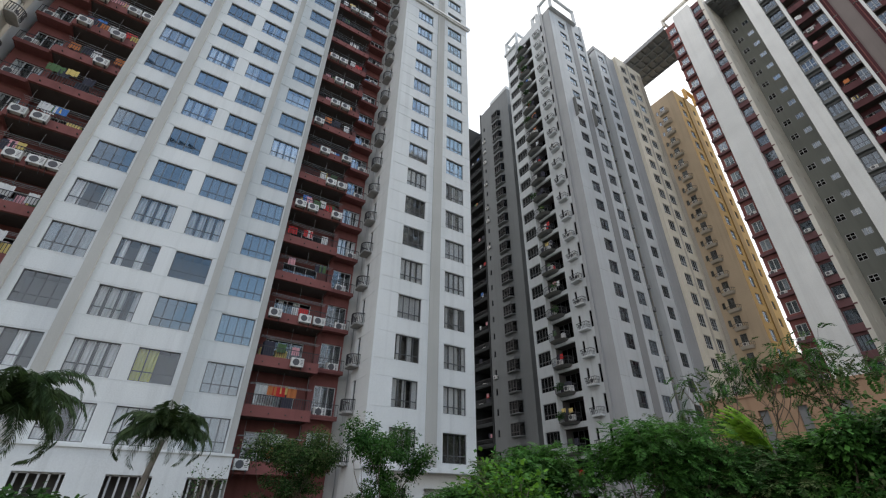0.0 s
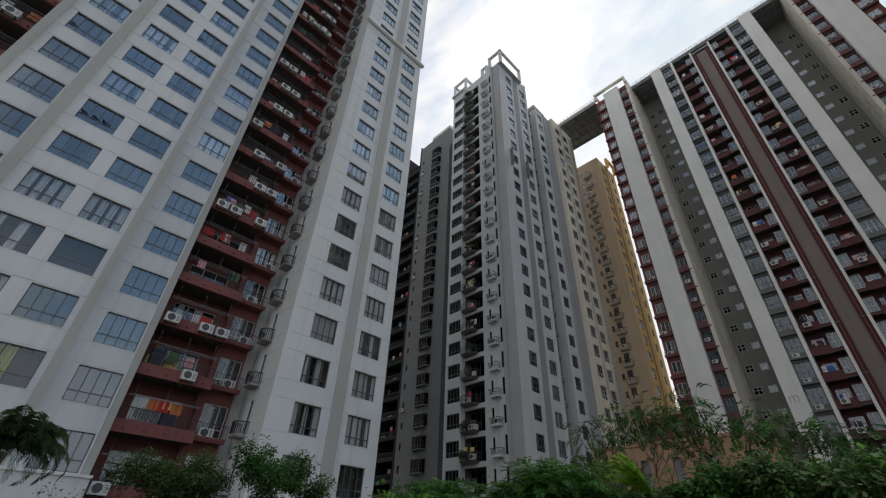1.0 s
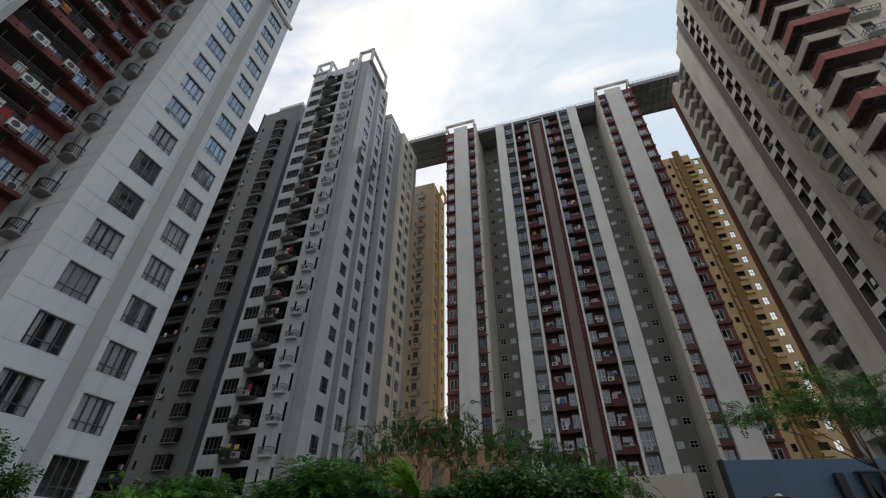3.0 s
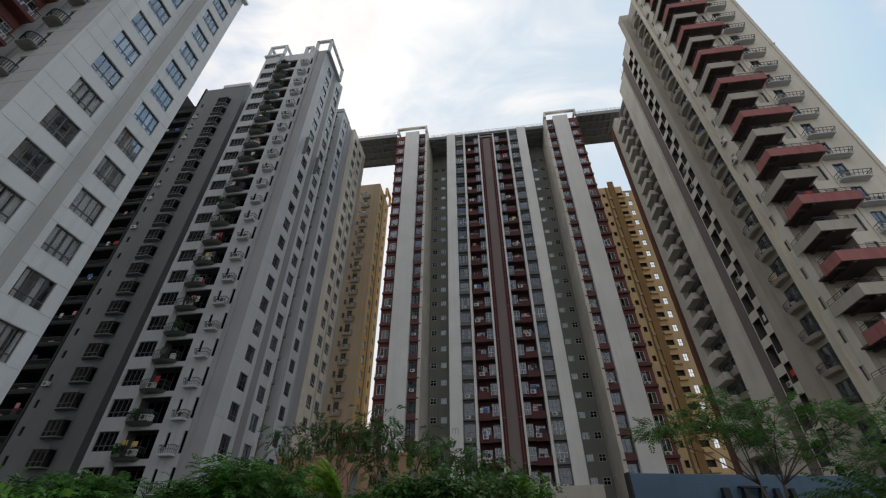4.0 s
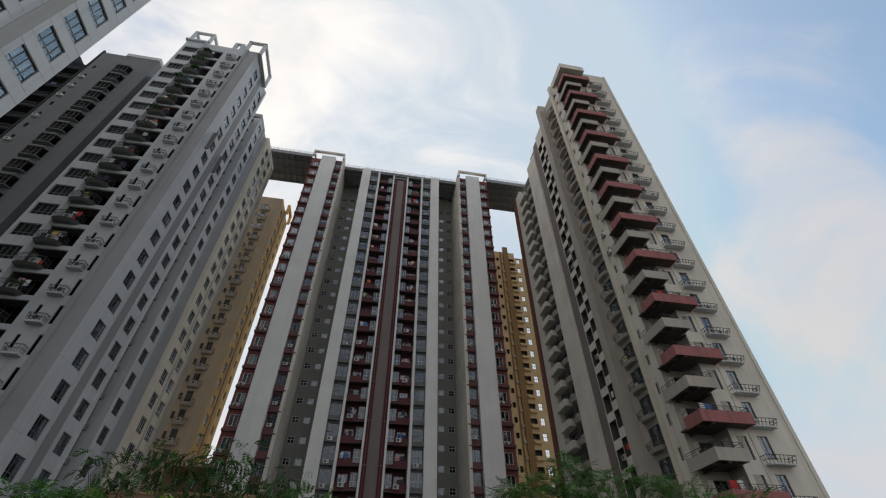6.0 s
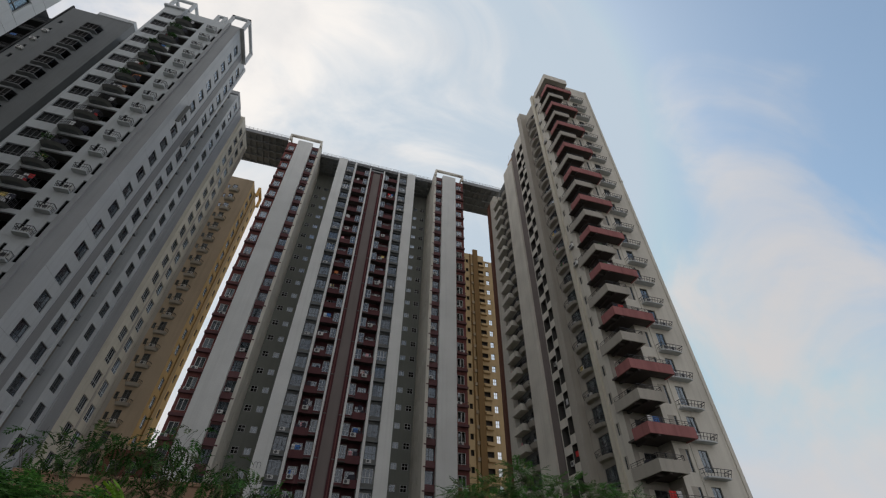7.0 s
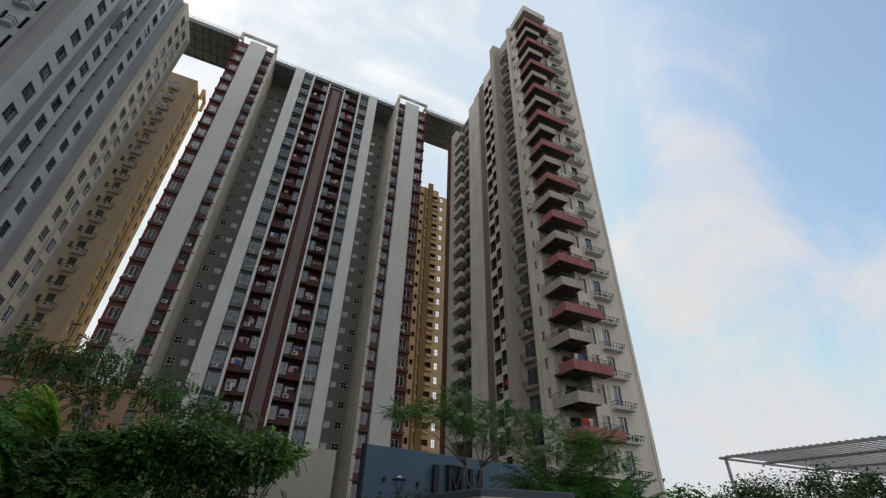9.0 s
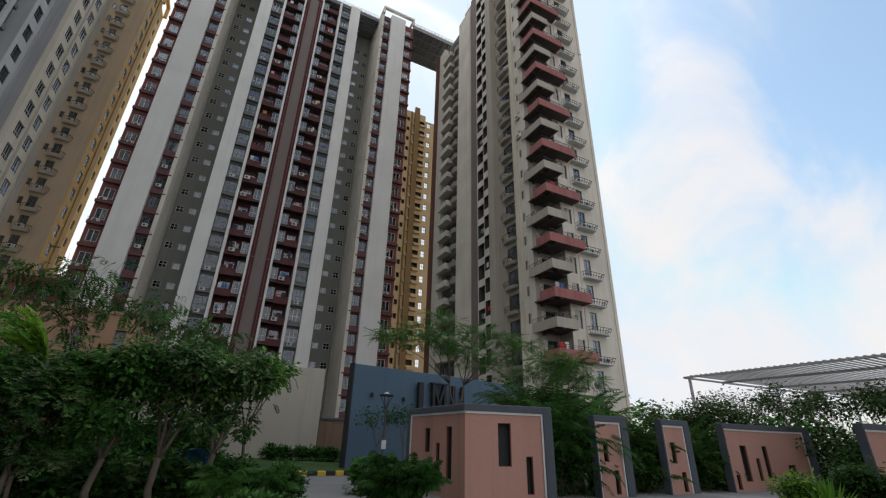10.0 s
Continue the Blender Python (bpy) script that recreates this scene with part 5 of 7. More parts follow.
    fw = WindowKind(2.2, 2.1, 2, 0.0, GLASSDARK, FRAME, 0.15, seed=67)
    # dark grey wall stands in for the shade between the boxes
    part("wall", facade(6.6, 0, 79.6, [(c, c + 2.2, z + 0.1, z + 2.2) for z in bz for c in (0.9, 3.8)], DARKGREY, thick=1.0, room_mat=ROOM), t, s5)
    part("side_wall", merged((28.45, 30.3, 62.0, 64.3, 0, 79.6), mats=[STONE]), t, Matrix())
    boxb = Mesher()
    boxb.box(0.05, 3.4, -1.3, -1.18, -0.2, 0.8)
    boxb.box(3.28, 3.4, -1.18, 0, -0.2, 0.8)
    boxb.box(0.05, 3.28, -1.18, 0, -0.2, -0.05)
    boxb = boxb.mesh("balcony", [STONE])
    rb, pts = tub_mesh(2.9, 1.0, -0.25, 0.45, TAUPE, 0.8)
    wide = [(1.45 + (x - 1.45) * 1.04, y * 1.12, 1.05) for x, y in pts]
    rrail = flared_rail([(x, y, 0.45) for x, y in pts], wide, IRON, 0.2, 0.03, 0.05, mid=1)
    for z in fz:
        bw.put(t, s2 @ pose(1.2, 0, z + 0.1))
        b = part("balcony", tub, t, s2 @ pose(0.85, 0, z - 0.05))
        part("railing", trail, b)
        if rng.random() < 0.3:
            hang_laundry(b, s2 @ pose(1.2, -0.5, z + 0.8), 2.0, 2, rng)
        if rng.random() < 0.3:
            part("air_conditioner", AC, b, s2 @ pose(1.6, -0.5, z - 0.05))
    for z in bz:
        for c in (0.9, 3.8):
            fw.put(t, s5 @ pose(c, 0, z + 0.1))
        b = part("balcony", boxb, t, s5 @ pose(0, 0, z))
        if rng.random() < 0.5:
            hang_laundry(b, s5 @ pose(0.3, -0.9, z + 1.4), 2.6, rng.choice((1, 2)), rng)
        if rng.random() < 0.3:
            part("storage_box", rng.choice((pot, dark)), b, s5 @ pose(rng.uniform(0.4, 2.4), -0.9, z - 0.05))
        b = part("balcony", rb, t, s5 @ pose(3.45, 0, z))
        if rng.random() < 0.6:
            part("storage_box", rng.choice((pot, dark)), b, s5 @ pose(rng.uniform(3.9, 5.3), -0.75, z))
        if rng.random() < 0.45:
            part("air_conditioner", AC, b, s5 @ pose(4.4, -0.7, z + 0.3))
        part("railing", rrail, b)
    part("core", merged((31.5, 38.4, 38.2, 49.2, 0, top - 0.2), (32.9, 38.4, 36.2, 38.2, 0, top - 0.2), (30.65, 38.4, 49.2, 63.3, 0, 79.5), mats=[STONE]), t, Matrix())
    # rust-coloured stair strip
    M = Mesher()
    M.box(28.5, 29.1, 64.31, 66.4, 0, 79.6)
    M.box(28.38, 28.6, 65.1, 65.35, 0, 79.6)
    part("stair_screen", M.mesh("stair_screen", [RUST]), t, Matrix())
    part("roof_room", merged((29.2, 33, 50.0, 54.6, 79.6, 82.6), mats=[SALMONROOF]), t, Matrix())
    p = Mesher()
    for x in (29.5, 30.0, 30.5):
        p.tube([(x, 54, 82), (x, 54, 85.5)], [0.03, 0.02], 5)
    part("roof_mast", p.mesh("roof_mast", [STEELGREY]), t, Matrix())
    t.matrix_basis = Matrix.Translation((0.3, 0.2, 0)) @ t.matrix_basis
    return t


corner_tower()


# ---- the yellow towers behind ----
def yellow_tower(x, y, w, d, h, label, left):
    """left: the tower shows its court side as well, with caged ledges on the front."""
    t = thing("apartment_tower", x + w / 2, y + d / 2, 0, label, "apartment building", "yellow towers behind the court")
    fz = [2.0 + FL * k for k in range(int(h / FL) - 1)]
    f = face(x, y, "-y")
    k = WindowKind(0.8, 1.4, 1, 0.0, GLASSDARK, FRAME, 0.0, seed=71)
    if left:
        wide = WindowKind(1.0, 1.7, 2, 0.4, GLASSDARK, FRAME, 0.2, seed=72)
        lit = WindowKind(1.5, 1.9, 2, 0.3, GLASSGREY, FRAMEWHITE, 0.3, seed=73)
        edgew = WindowKind(0.9, 1.5, 1, 0.0, GLASSGREY, FRAMEWHITE, 0.3, seed=74)
        part("wall", facade(w, 0, h, [(3.0, 4.0, z + 0.5, z + 2.2) for z in fz] + [(2.0, 2.5, z + 0.7, z + 1.8) for z in fz], CREAM, thick=1.0, room=0.9), t, f)
        tray, pts = tub_mesh(2.1, 0.8, -0.3, 0.15, TAUPE)
        bask = flared_rail([(u, v, 0.15) for u, v in pts], [(1.05 + (u - 1.05) * 1.05, v * 1.1, 0.65) for u, v in pts], IRON, 0.3, 0.03, 0.05)
        for z in fz:
            wide.put(t, f @ pose(3.0, 0, z + 0.5))
            k.put(t, f @ pose(1.85, 0, z + 0.6))
            b = part("ac_ledge", tray, t, f @ pose(2.6, 0, z))
            part("railing", bask, b)
            if k.rng.random() < 0.6:
                part("air_conditioner", AC, b, f @ pose(3.2, -0.5, z + 0.15))
        sd = face(x + w, y, "+x")
        # warm light on this side is put into its ochre
        part("wall", facade(d, 0, h, [(1.3, 2.8, z + 0.5, z + 2.4) for z in fz] + [(6.3, 7.2, z + 0.7, z + 2.2) for z in fz], YELLOW, thick=1.0, room=0.9), t, sd)
        for z in fz:
            lit.put(t, sd @ pose(1.3, 0, z + 0.5))
            edgew.put(t, sd @ pose(6.3, 0, z + 0.7))
        part("fin", merged((3.7, 5.3, -0.15, -0.003, 0, h), mats=[OCHRE]), t, sd)
        g = Mesher()
        g.box(d - 4, d - 3.6, -0.6, 0, h, h + 3)
        g.box(d - 0.4, d, -0.6, 0, h, h + 3)
        g.box(d - 3.6, d - 0.4, -0.6, 0, h + 2.5, h + 3)
        part("roof_frame", g.mesh("roof_frame", [YELLOW]), t, sd)
    else:
        cols, wid = (2.4, 5.8), (0.7, 1.4)
        part("wall", facade(w, 0, h, [(c, c + v, z + 0.8, z + 1.9) for z in fz for c, v in zip(cols, wid)], TAN, thick=1.0, room=0.9), t, f)
        part("fin", merged((4.3, 5.6, -0.5, -0.003, 0, h + 1.5), mats=[OCHREDARK]), t, f)
        part("fin", merged((3.4, 3.75, -0.12, -0.003, 0, h), mats=[OCHREDARK]), t, f)
        led = merged((0, 1.5, -0.6, 0, -0.1, 0.45), mats=[TAN], name="ac_ledge")
        led2 = merged((0, 0.6, -0.3, 0, -0.1, 0.6), mats=[CREAM], name="ac_ledge")
        bars = Mesher()
        for u in (0.0, 0.42, 0.84):
            bars.box(u, u + 0.06, 0.1, 0.16, 0, 1.5)
        bars.box(0, 0.9, 0.1, 0.16, 0.7, 0.76)
        bars = bars.mesh("window", [CREAM])
        for z in fz:
            part("ac_ledge", led, t, f @ pose(5.8, 0, z))
            part("ac_ledge", led2, t, f @ pose(3.75, 0, z))
            # screen open to the sky behind, standing in for bright window reflections
            g = Mesher()
            g.box(0, 0.5, 0, 0.4, -0.6, 2.4)
            g.box(1.4, 2.8, 0, 0.4, -0.6, 2.4)
            g.box(0.5, 1.4, 0, 0.4, -0.6, 0.6)
            g.box(0.5, 1.4, 0, 0.4, 2.1, 2.4)
            part("landing_screen", g.mesh("landing_screen", [TAN]), t, f @ pose(w, 0, z))
            part("window", bars, t, f @ pose(w + 0.5, 0, z + 0.6))
        part("landing_screen", merged((w, w + 2.8, 0, 0.4, 0, 1.4), mats=[TAN]), t, f)
    part("core", merged((x + 0.9, x + w - 0.98, y + 1.0, y + d, 0, h - 0.1), mats=[CREAM]), t, Matrix())
    return t


yellow_tower(-32.5, 73.4, 6.7, 8.6, 78.6, "cream and ochre-yellow tower seen through the gap", True)
yellow_tower(26.0, 82.0, 7.4, 12.0, 78.0, "ochre-yellow tower seen behind the link roof", False)


# ---- low salmon building in front of the striped tower ----
def salmon_building():
    t = thing("low_building", -13.5, 43, 0, "low salmon-rendered building with dark upright slots behind the trees", "building")
    f = face(-20.5, 40, "-y")
    ops = [(1.6 + 2.6 * i, 2.3 + 2.6 * i, 5.2, 8.4) for i in range(5)]
    part("wall", facade(14, 0, 9.5, ops, SALMONROOF, reveal=0.25, room=0.5, thick=0.6), t, f)
    part("parapet", merged((-0.1, 14.1, -0.12, 0.3, 9.5, 9.75), mats=[SALMONROOF]), t, f)
    part("core", merged((-20.4, -6.6, 40.7, 47, 0, 9.3), mats=[SALMONROOF]), t, Matrix())
    for a, b, c, d in ops:
        part("slot_panel", merged((0, b - a, 0.3, 0.34, 5.2, 8.4), mats=[STEELGREY], name="slot_panel"), t, f @ pose(a, 0, 0))


salmon_building()


def podium_block():
    t = thing("low_building", -23, 74, 0, "low rust-brown podium block closing the gap between two towers", "building")
    f = face(-27.0, 71.0, "-y")
    ops = [(1.0 + 2.3 * i, 2.2 + 2.3 * i, z, z + 1.5) for i in range(3) for z in (10.2, 13.4, 16.6)]
    part("wall", facade(8.2, 0, POD_TOP, ops, RUST), t, f)
    part("parapet", merged((-0.05, 8.25, -0.15, 0.4, POD_TOP, POD_TOP + 0.5), mats=[CREAM]), t, f)
    w = WindowKind(1.2, 1.5, 2, 0.0, GLASSDARK, FRAMEWHITE, 0.4, seed=81)
    for a, b, c, d in ops:
        w.put(t, f @ pose(a, 0, c))


POD_TOP = 19.4
podium_block()


# ---- walls of the entrance ----
def slanted_wall(name, p, q, h, thick, mat, label, cat, cap=None):
    """A free-standing wall from p to q on the ground."""
    p, q = Vector((*p, 0)), Vector((*q, 0))
    rz = math.degrees(math.atan2(q.y - p.y, q.x - p.x))
    t = thing(name, p.x, p.y, 0, label, cat, rz=rz)
    n = (q - p).length
    M = Mesher()
    M.rounded(0, n, 0, thick, 0, h, 0.02)
    part("panel", M.mesh("panel", [mat]), t)
    return t, n, WORLD[t.name]


blue, bn, bm = slanted_wall("sign_wall", (5.6, 24.8), (19.5, 27.9), 5.35, 0.35, BLUE, "tall slate-blue entrance wall with dark raised letters", "wall")
part("edge_trim", merged((-0.1, -0.004, -0.04, 0.39, 0, 5.38), mats=[LETTERSHADE]), blue, bm)
for x, z in ((1.2, 3.75), (3.35, 3.65)):
    M = Mesher()
    M.tube([(x, 0, z), (x, -0.12, z)], [0.06, 0.06], 8)
    M.box(x - 0.06, x + 0.06, -0.18, -0.06, z - 0.12, z + 0.12)
    part("wall_lamp", M.mesh("wall_lamp", [LETTERSHADE]), blue, bm)
# raised shapes of the wall's sign
for x, w, kind in ((4.3, 0.34, "bar"), (5.35, 1.1, "peaks"), (6.95, 0.24, "bar"), (7.75, 0.2, "bar")):
    M = Mesher()
    z0, z1 = 2.2, 4.72
    if kind == "bar":
        M.box(x, x + w, -0.35, -0.12, z0, z1)
    else:
        M.box(x, x + 0.19, -0.35, -0.12, z0, z1)
        M.box(x + w - 0.19, x + w, -0.35, -0.12, z0, z1)
        M.bar((x + 0.14, -0.24, z1 - 0.06), (x + w / 2, -0.24, z0 + 1.3), 0.2, h=0.15)
        M.bar((x + w - 0.14, -0.24, z1 - 0.06), (x + w / 2, -0.24, z0 + 1.3), 0.2, h=0.15)
        M.box(x + w / 2 - 0.1, x + w / 2 + 0.1, -0.33, -0.14, z0, z0 + 1.35)
        M.box(x - 0.12, x + w + 0.12, -0.4, -0.08, z1, z1 + 0.07)
    M.box(x + 0.02, x + 0.12, -0.12, 0.0, z0 + 0.3, z0 + 0.4)
    M.box(x + 0.02, x + 0.12, -0.12, 0.0, z1 - 0.4, z1 - 0.3)
    part("sign_shape", M.mesh("sign_shape", [LETTERSHADE]), blue, bm, "dark raised metal shape")

beige, gn, gm = slanted_wall("boundary_wall", (-7.0, 35.6), (6.0, 34.0), 6.15, 0.4, TAUPE, "plain grey-beige plastered boundary wall behind the lawn", "wall")
pod = thing("podium_wall", 8.4, 36.5, 0, "low brown plastered wall between the entrance walls", "wall")
part("panel", merged((6.3, 12.0, 36.2, 36.6, 0, 2.7), mats=[MUDBROWN]), pod, Matrix())
part("coping", merged((6.2, 12.1, 36.1, 36.7, 2.7, 2.85), mats=[CAP]), pod, Matrix())


def salmon_pier(points, h, slots, label, group="salmon entrance walls", near=0.2, far=0.3):
    """A folded salmon wall with slate caps and edges, a white line inside them and upright slots whose dark depth is
    painted in.
    """
    t = thing("gate_wall", points[0][0], points[0][1], 0, label, "wall", group)
    for i, (p, q) in enumerate(zip(points, points[1:])):
        p, q = Vector((*p, 0)), Vector((*q, 0))
        n = (q - p).length
        m = pose(p.x, p.y, 0, 0, 0, math.degrees(math.atan2(q.y - p.y, q.x - p.x)))
        mine = [(a * n, a * n + w, z0, z1) for k, a, w, z0, z1 in slots if k == i]
        # slot pockets are painted near-black in place of deep shade
        part("panel", facade(n, 0, h, mine, PINK, reveal=0.03, room=0.2, thick=0.21, room_mat=PITCH), t, m)
        first, last = i == 0, i == len(points) - 2
        M = Mesher()
        M.rounded(-0.06 if not first else -near, n + (far if last else 0.06), -0.07, 0.22, h, h + 0.2, 0.02)
        if first:
            M.box(-near, -0.004, -0.07, 0.21, 0, h)
        if last:
            M.box(n + 0.004, n + far, -0.07, 0.24, 0, h)
        part("cap", M.mesh("cap", [CAP]), t, m, "slate-grey cap and edge")
        W = Mesher()
        W.box(0, n, -0.035, -0.003, h - 0.07, h - 0.003)
        if first:
            W.box(0.003, 0.06, -0.035, -0.003, 0, h - 0.07)
        if last:
            W.box(n - 0.06, n - 0.003, -0.035, -0.003, 0, h - 0.07)
        part("white_line", W.mesh("white_line", [TRIMWHITE]), t, m)
        for a, b, c, d in mine:
            g = Mesher()
            for u, v, z0, z1 in ((a, a + 0.02, c, d), (b - 0.02, b, c, d), (a + 0.02, b - 0.02, c, c + 0.02), (a + 0.02, b - 0.02, d - 0.02, d)):
                g.box(u, v, 0.035, 0.08, z0, z1)
            part("slot_lining", g.mesh("slot_lining", [RUST]), t, m)
    return t


salmon_pier([(5.62, 16.45), (5.62, 12.48), (8.12, 12.02)], 2.41,
            [(0, 0.3, 0.42, 1.2, 1.95), (0, 0.52, 0.28, 0.6, 1.5), (0, 0.7, 0.38, 0.5, 1.98), (1, 0.41, 0.42, 0.92, 2.1), (1, 0.76, 0.22, 0.2, 1.2)],
            "salmon plastered corner gate wall with slate cap and dark slots")
salmon_pier([(10.6, 12.35), (11.83, 12.4)], 2.3, [(0, 0.26, 0.24, 1.05, 1.66), (0, 0.6, 0.24, 0.08, 0.8)], "narrow salmon gate wall with slate edges and two slots", near=0.05, far=0.36)
salmon_pier([(14.03, 12.4), (15.28, 12.45)], 2.3, [(0, 0.3, 0.26, 1.0, 1.72), (0, 0.62, 0.26, 0.06, 0.72)], "narrow salmon gate wall with slate edges and two slots", near=0.08, far=0.34)
salmon_pier([(17.53, 12.3), (20.9, 12.5), (23.2, 12.2)], 2.3, [(0, 0.1, 0.3, 0.08, 0.62), (0, 0.3, 0.5, 0.35, 1.68), (0, 0.62, 0.3, 0.35, 1.2), (0, 0.82, 0.4, 0.4, 1.68), (1, 0.4, 0.45, 0.3, 0.95)], "wide folded salmon gate wall with slate cap and many slots", near=0.05, far=0.45)
salmon_pier([(19.35, 8.45), (22.6, 8.2)], 2.3, [(0, 0.5, 0.4, 0.6, 1.7)], "salmon gate wall with slate edge beside shrubs", near=0.08)

# kerb of painted stones
kerb = thing("kerb", 2, 21.3, 0, "kerb of concrete blocks painted yellow and black", "kerb", kind="structure")
blocks = []
for i, mat in enumerate((KERBY, KERBK)):
    M = Mesher()
    M.rounded(0, 0.42 if i else 0.36, 0, 0.2, 0, 0.2, 0.03)
    blocks.append(M.mesh("kerb_stone", [mat]))
for i in range(64):
    part("kerb_stone", blocks[i % 2], kerb, pose(-6 + 0.4 * i + (0.0 if i % 2 == 0 else -0.03), 21.74 + 0.006 * (i * 7 % 3), 0.0))


# street lamp with three arms
def street_lamp(x, y, h):
    t = thing("street_lamp", x, y, 0, "black garden lamp post with a white cup-shaped head", "street lamp")
    M = Mesher()
    M.tube([(0, 0, 0), (0, 0, 0.12), (0, 0, 0.13), (0, 0, h - 0.5)], [0.11, 0.11, 0.05, 0.04], 10)
    part("post", M.mesh("post", [IRON], True), t)
    M = Mesher()
    for i in range(4):
        a = math.pi / 4 + i * math.pi / 2
        c, s = math.cos(a), math.sin(a)
        M.tube([(0.03 * c, 0.03 * s, h - 0.62), (0.12 * c, 0.12 * s, h - 0.35), (0.3 * c, 0.3 * s, h - 0.05)], [0.022, 0.02, 0.018], 6)
    M.tube([(0, 0, h - 0.06), (0, 0, h - 0.02), (0, 0, h + 0.02)], [0.31, 0.33, 0.2], 16)
    part("bracket", M.mesh("bracket", [IRON]), t)
    M = Mesher()
    M.tube([(0, 0, h + 0.02), (0, 0, h + 0.07), (0, 0, h + 0.11)], [0.15, 0.10, 0.03], 12)
    part("head", M.mesh("head", [LAMPWHITE], True), t, None, "white lamp glass")
    M = Mesher()
    M.box(-0.1, 0.1, -0.07, -0.055, 1.15, 1.5)
    part("notice", M.mesh("notice", [TRIMWHITE]), t, None, "small white notice plate")


street_lamp(5.75, 19.7, 3.35)


# slatted steel canopy
def canopy():
    t = thing("pergola", 34, 14, 0, "wide white steel canopy with slats on slim posts", "pergola")
    x0, x1, y0, y1, z = 22.6, 52.0, 4.0, 17.0, 5.15
    edge = Mesher()
    for a, b in (((x0, y1), (x1, y1)), ((x0, y0), (x1, y0)), ((x0, y0), (x0, y1)), ((x1, y0), (x1, y1))):
        edge.bar((*a, z), (*b, z), 0.09, h=0.1)
    part("rim", edge.mesh("rim", [STEELPALE]), t, Matrix())
    beam = Mesher()
    beam.bar((0, y0, z + 0.02), (0, y1, z + 0.02), 0.07, h=0.12)
    beam = beam.mesh("beam", [STEELPALE])
    for i in range(6):
        part("beam", beam, t, Matrix.Translation((x0 + (x1 - x0) * (i + 0.8) / 6.4, 0, 0)))
    slat = merged((x0 + 0.08, x1 - 0.08, 0, 0.1, 0, 0.05), mats=[STEELWHITE], name="slat")
    n = 44
    for i in range(n):
        part("slat", slat, t, Matrix.Translation((0, y0 + 0.15 + (y1 - y0 - 0.3) * i / n, z + 0.06)))
    post = Mesher()
    post.tube([(0, 0, 0), (0, 0, z)], [0.09, 0.08], 8)
    post = post.mesh("post", [STEELWHITE])
    for x in (x0 + 0.2, 31.5, 41.5, x1 - 0.3):
        for y in (y0 + 0.2, y1 - 0.2):
            part("post", post, t, Matrix.Translation((x, y, 0)))


canopy()


# ---- plants ----
def scatter_sprays(M, rng, centre, radius, count, length, droop=0.5, flat=0.9, mats=(0,), pairs=6, leaflet=0.30, thin=0.36):
    """Feather-shaped leaves: a drooping rib with pairs of small blades."""
    c = Vector(centre)
    for _ in range(count):
        a, u = rng.uniform(0, 6.283), rng.uniform(-0.5, 1.0)
        out = Vector((math.cos(a), math.sin(a), u * 0.9)).normalized()
        p = c + Vector((out.x, out.y, out.z * flat)) * radius * rng.random() ** 0.5
        d = (out + Vector((rng.uniform(-0.4, 0.4), rng.uniform(-0.4, 0.4), rng.uniform(-0.2, 0.3)))).normalized()
        n = length * rng.uniform(0.65, 1.2)
        side = d.cross(Vector((0, 0, 1)))
        side = side.normalized() if side.length > 0.1 else Vector((1, 0, 0))
        mat = rng.choice(mats)
        step = n / pairs
        for i in range(pairs):
            d = (d + Vector((0, 0, -droop * 0.28))).normalized()
            q = p + d * step
            w = n * leaflet * (0.65 + 0.5 * math.sin(math.pi * (i + 0.7) / pairs))
            for sg in (-1, 1):
                e = (side * sg + d * 0.55 + Vector((0, 0, rng.uniform(-0.45, 0.1)))).normalized() * w
                h = d * w * thin * 0.5
                M.quad(q, q + e * 0.5 - h, q + e, q + e * 0.5 + h, mat)
            p = q
        M.quad(p, p + d * step * 0.6 + side * step * 0.25, p + d * step * 1.3, p + d * step * 0.6 - side * step * 0.25, mat)


def branch(M, rng, p, d, length, r, depth, tips, spread=0.7, lift=0.15):
    """A limb that bends, tapers and forks; the ends are gathered in tips."""
    pts, radii = [p.copy()], [r]
    n = 4
    for i in range(n):
        d = (d + Vector((rng.uniform(-0.22, 0.22), rng.uniform(-0.22, 0.22), rng.uniform(-0.05, 0.15) + lift * 0.2))).normalized()
        p = p + d * length / n
        pts.append(p.copy())
        radii.append(r * (1 - 0.5 * (i + 1) / n))
        if depth == 0 and i >= 1:
            tips.append(p.copy())
    M.tube(pts, radii, 6 if depth else 5)
    if depth:
        for k in range(rng.choice((2, 3, 3))):
            a = rng.uniform(0, 2 * math.pi)
            nd = (d + Vector((math.cos(a) * spread, math.sin(a) * spread, rng.uniform(-0.1, 0.4)))).normalized()
            start = pts[-1] if k < 2 else pts[-2]
            branch(M, rng, start.copy(), nd, length * rng.uniform(0.55, 0.8), radii[-1], depth - 1, tips, spread, lift)


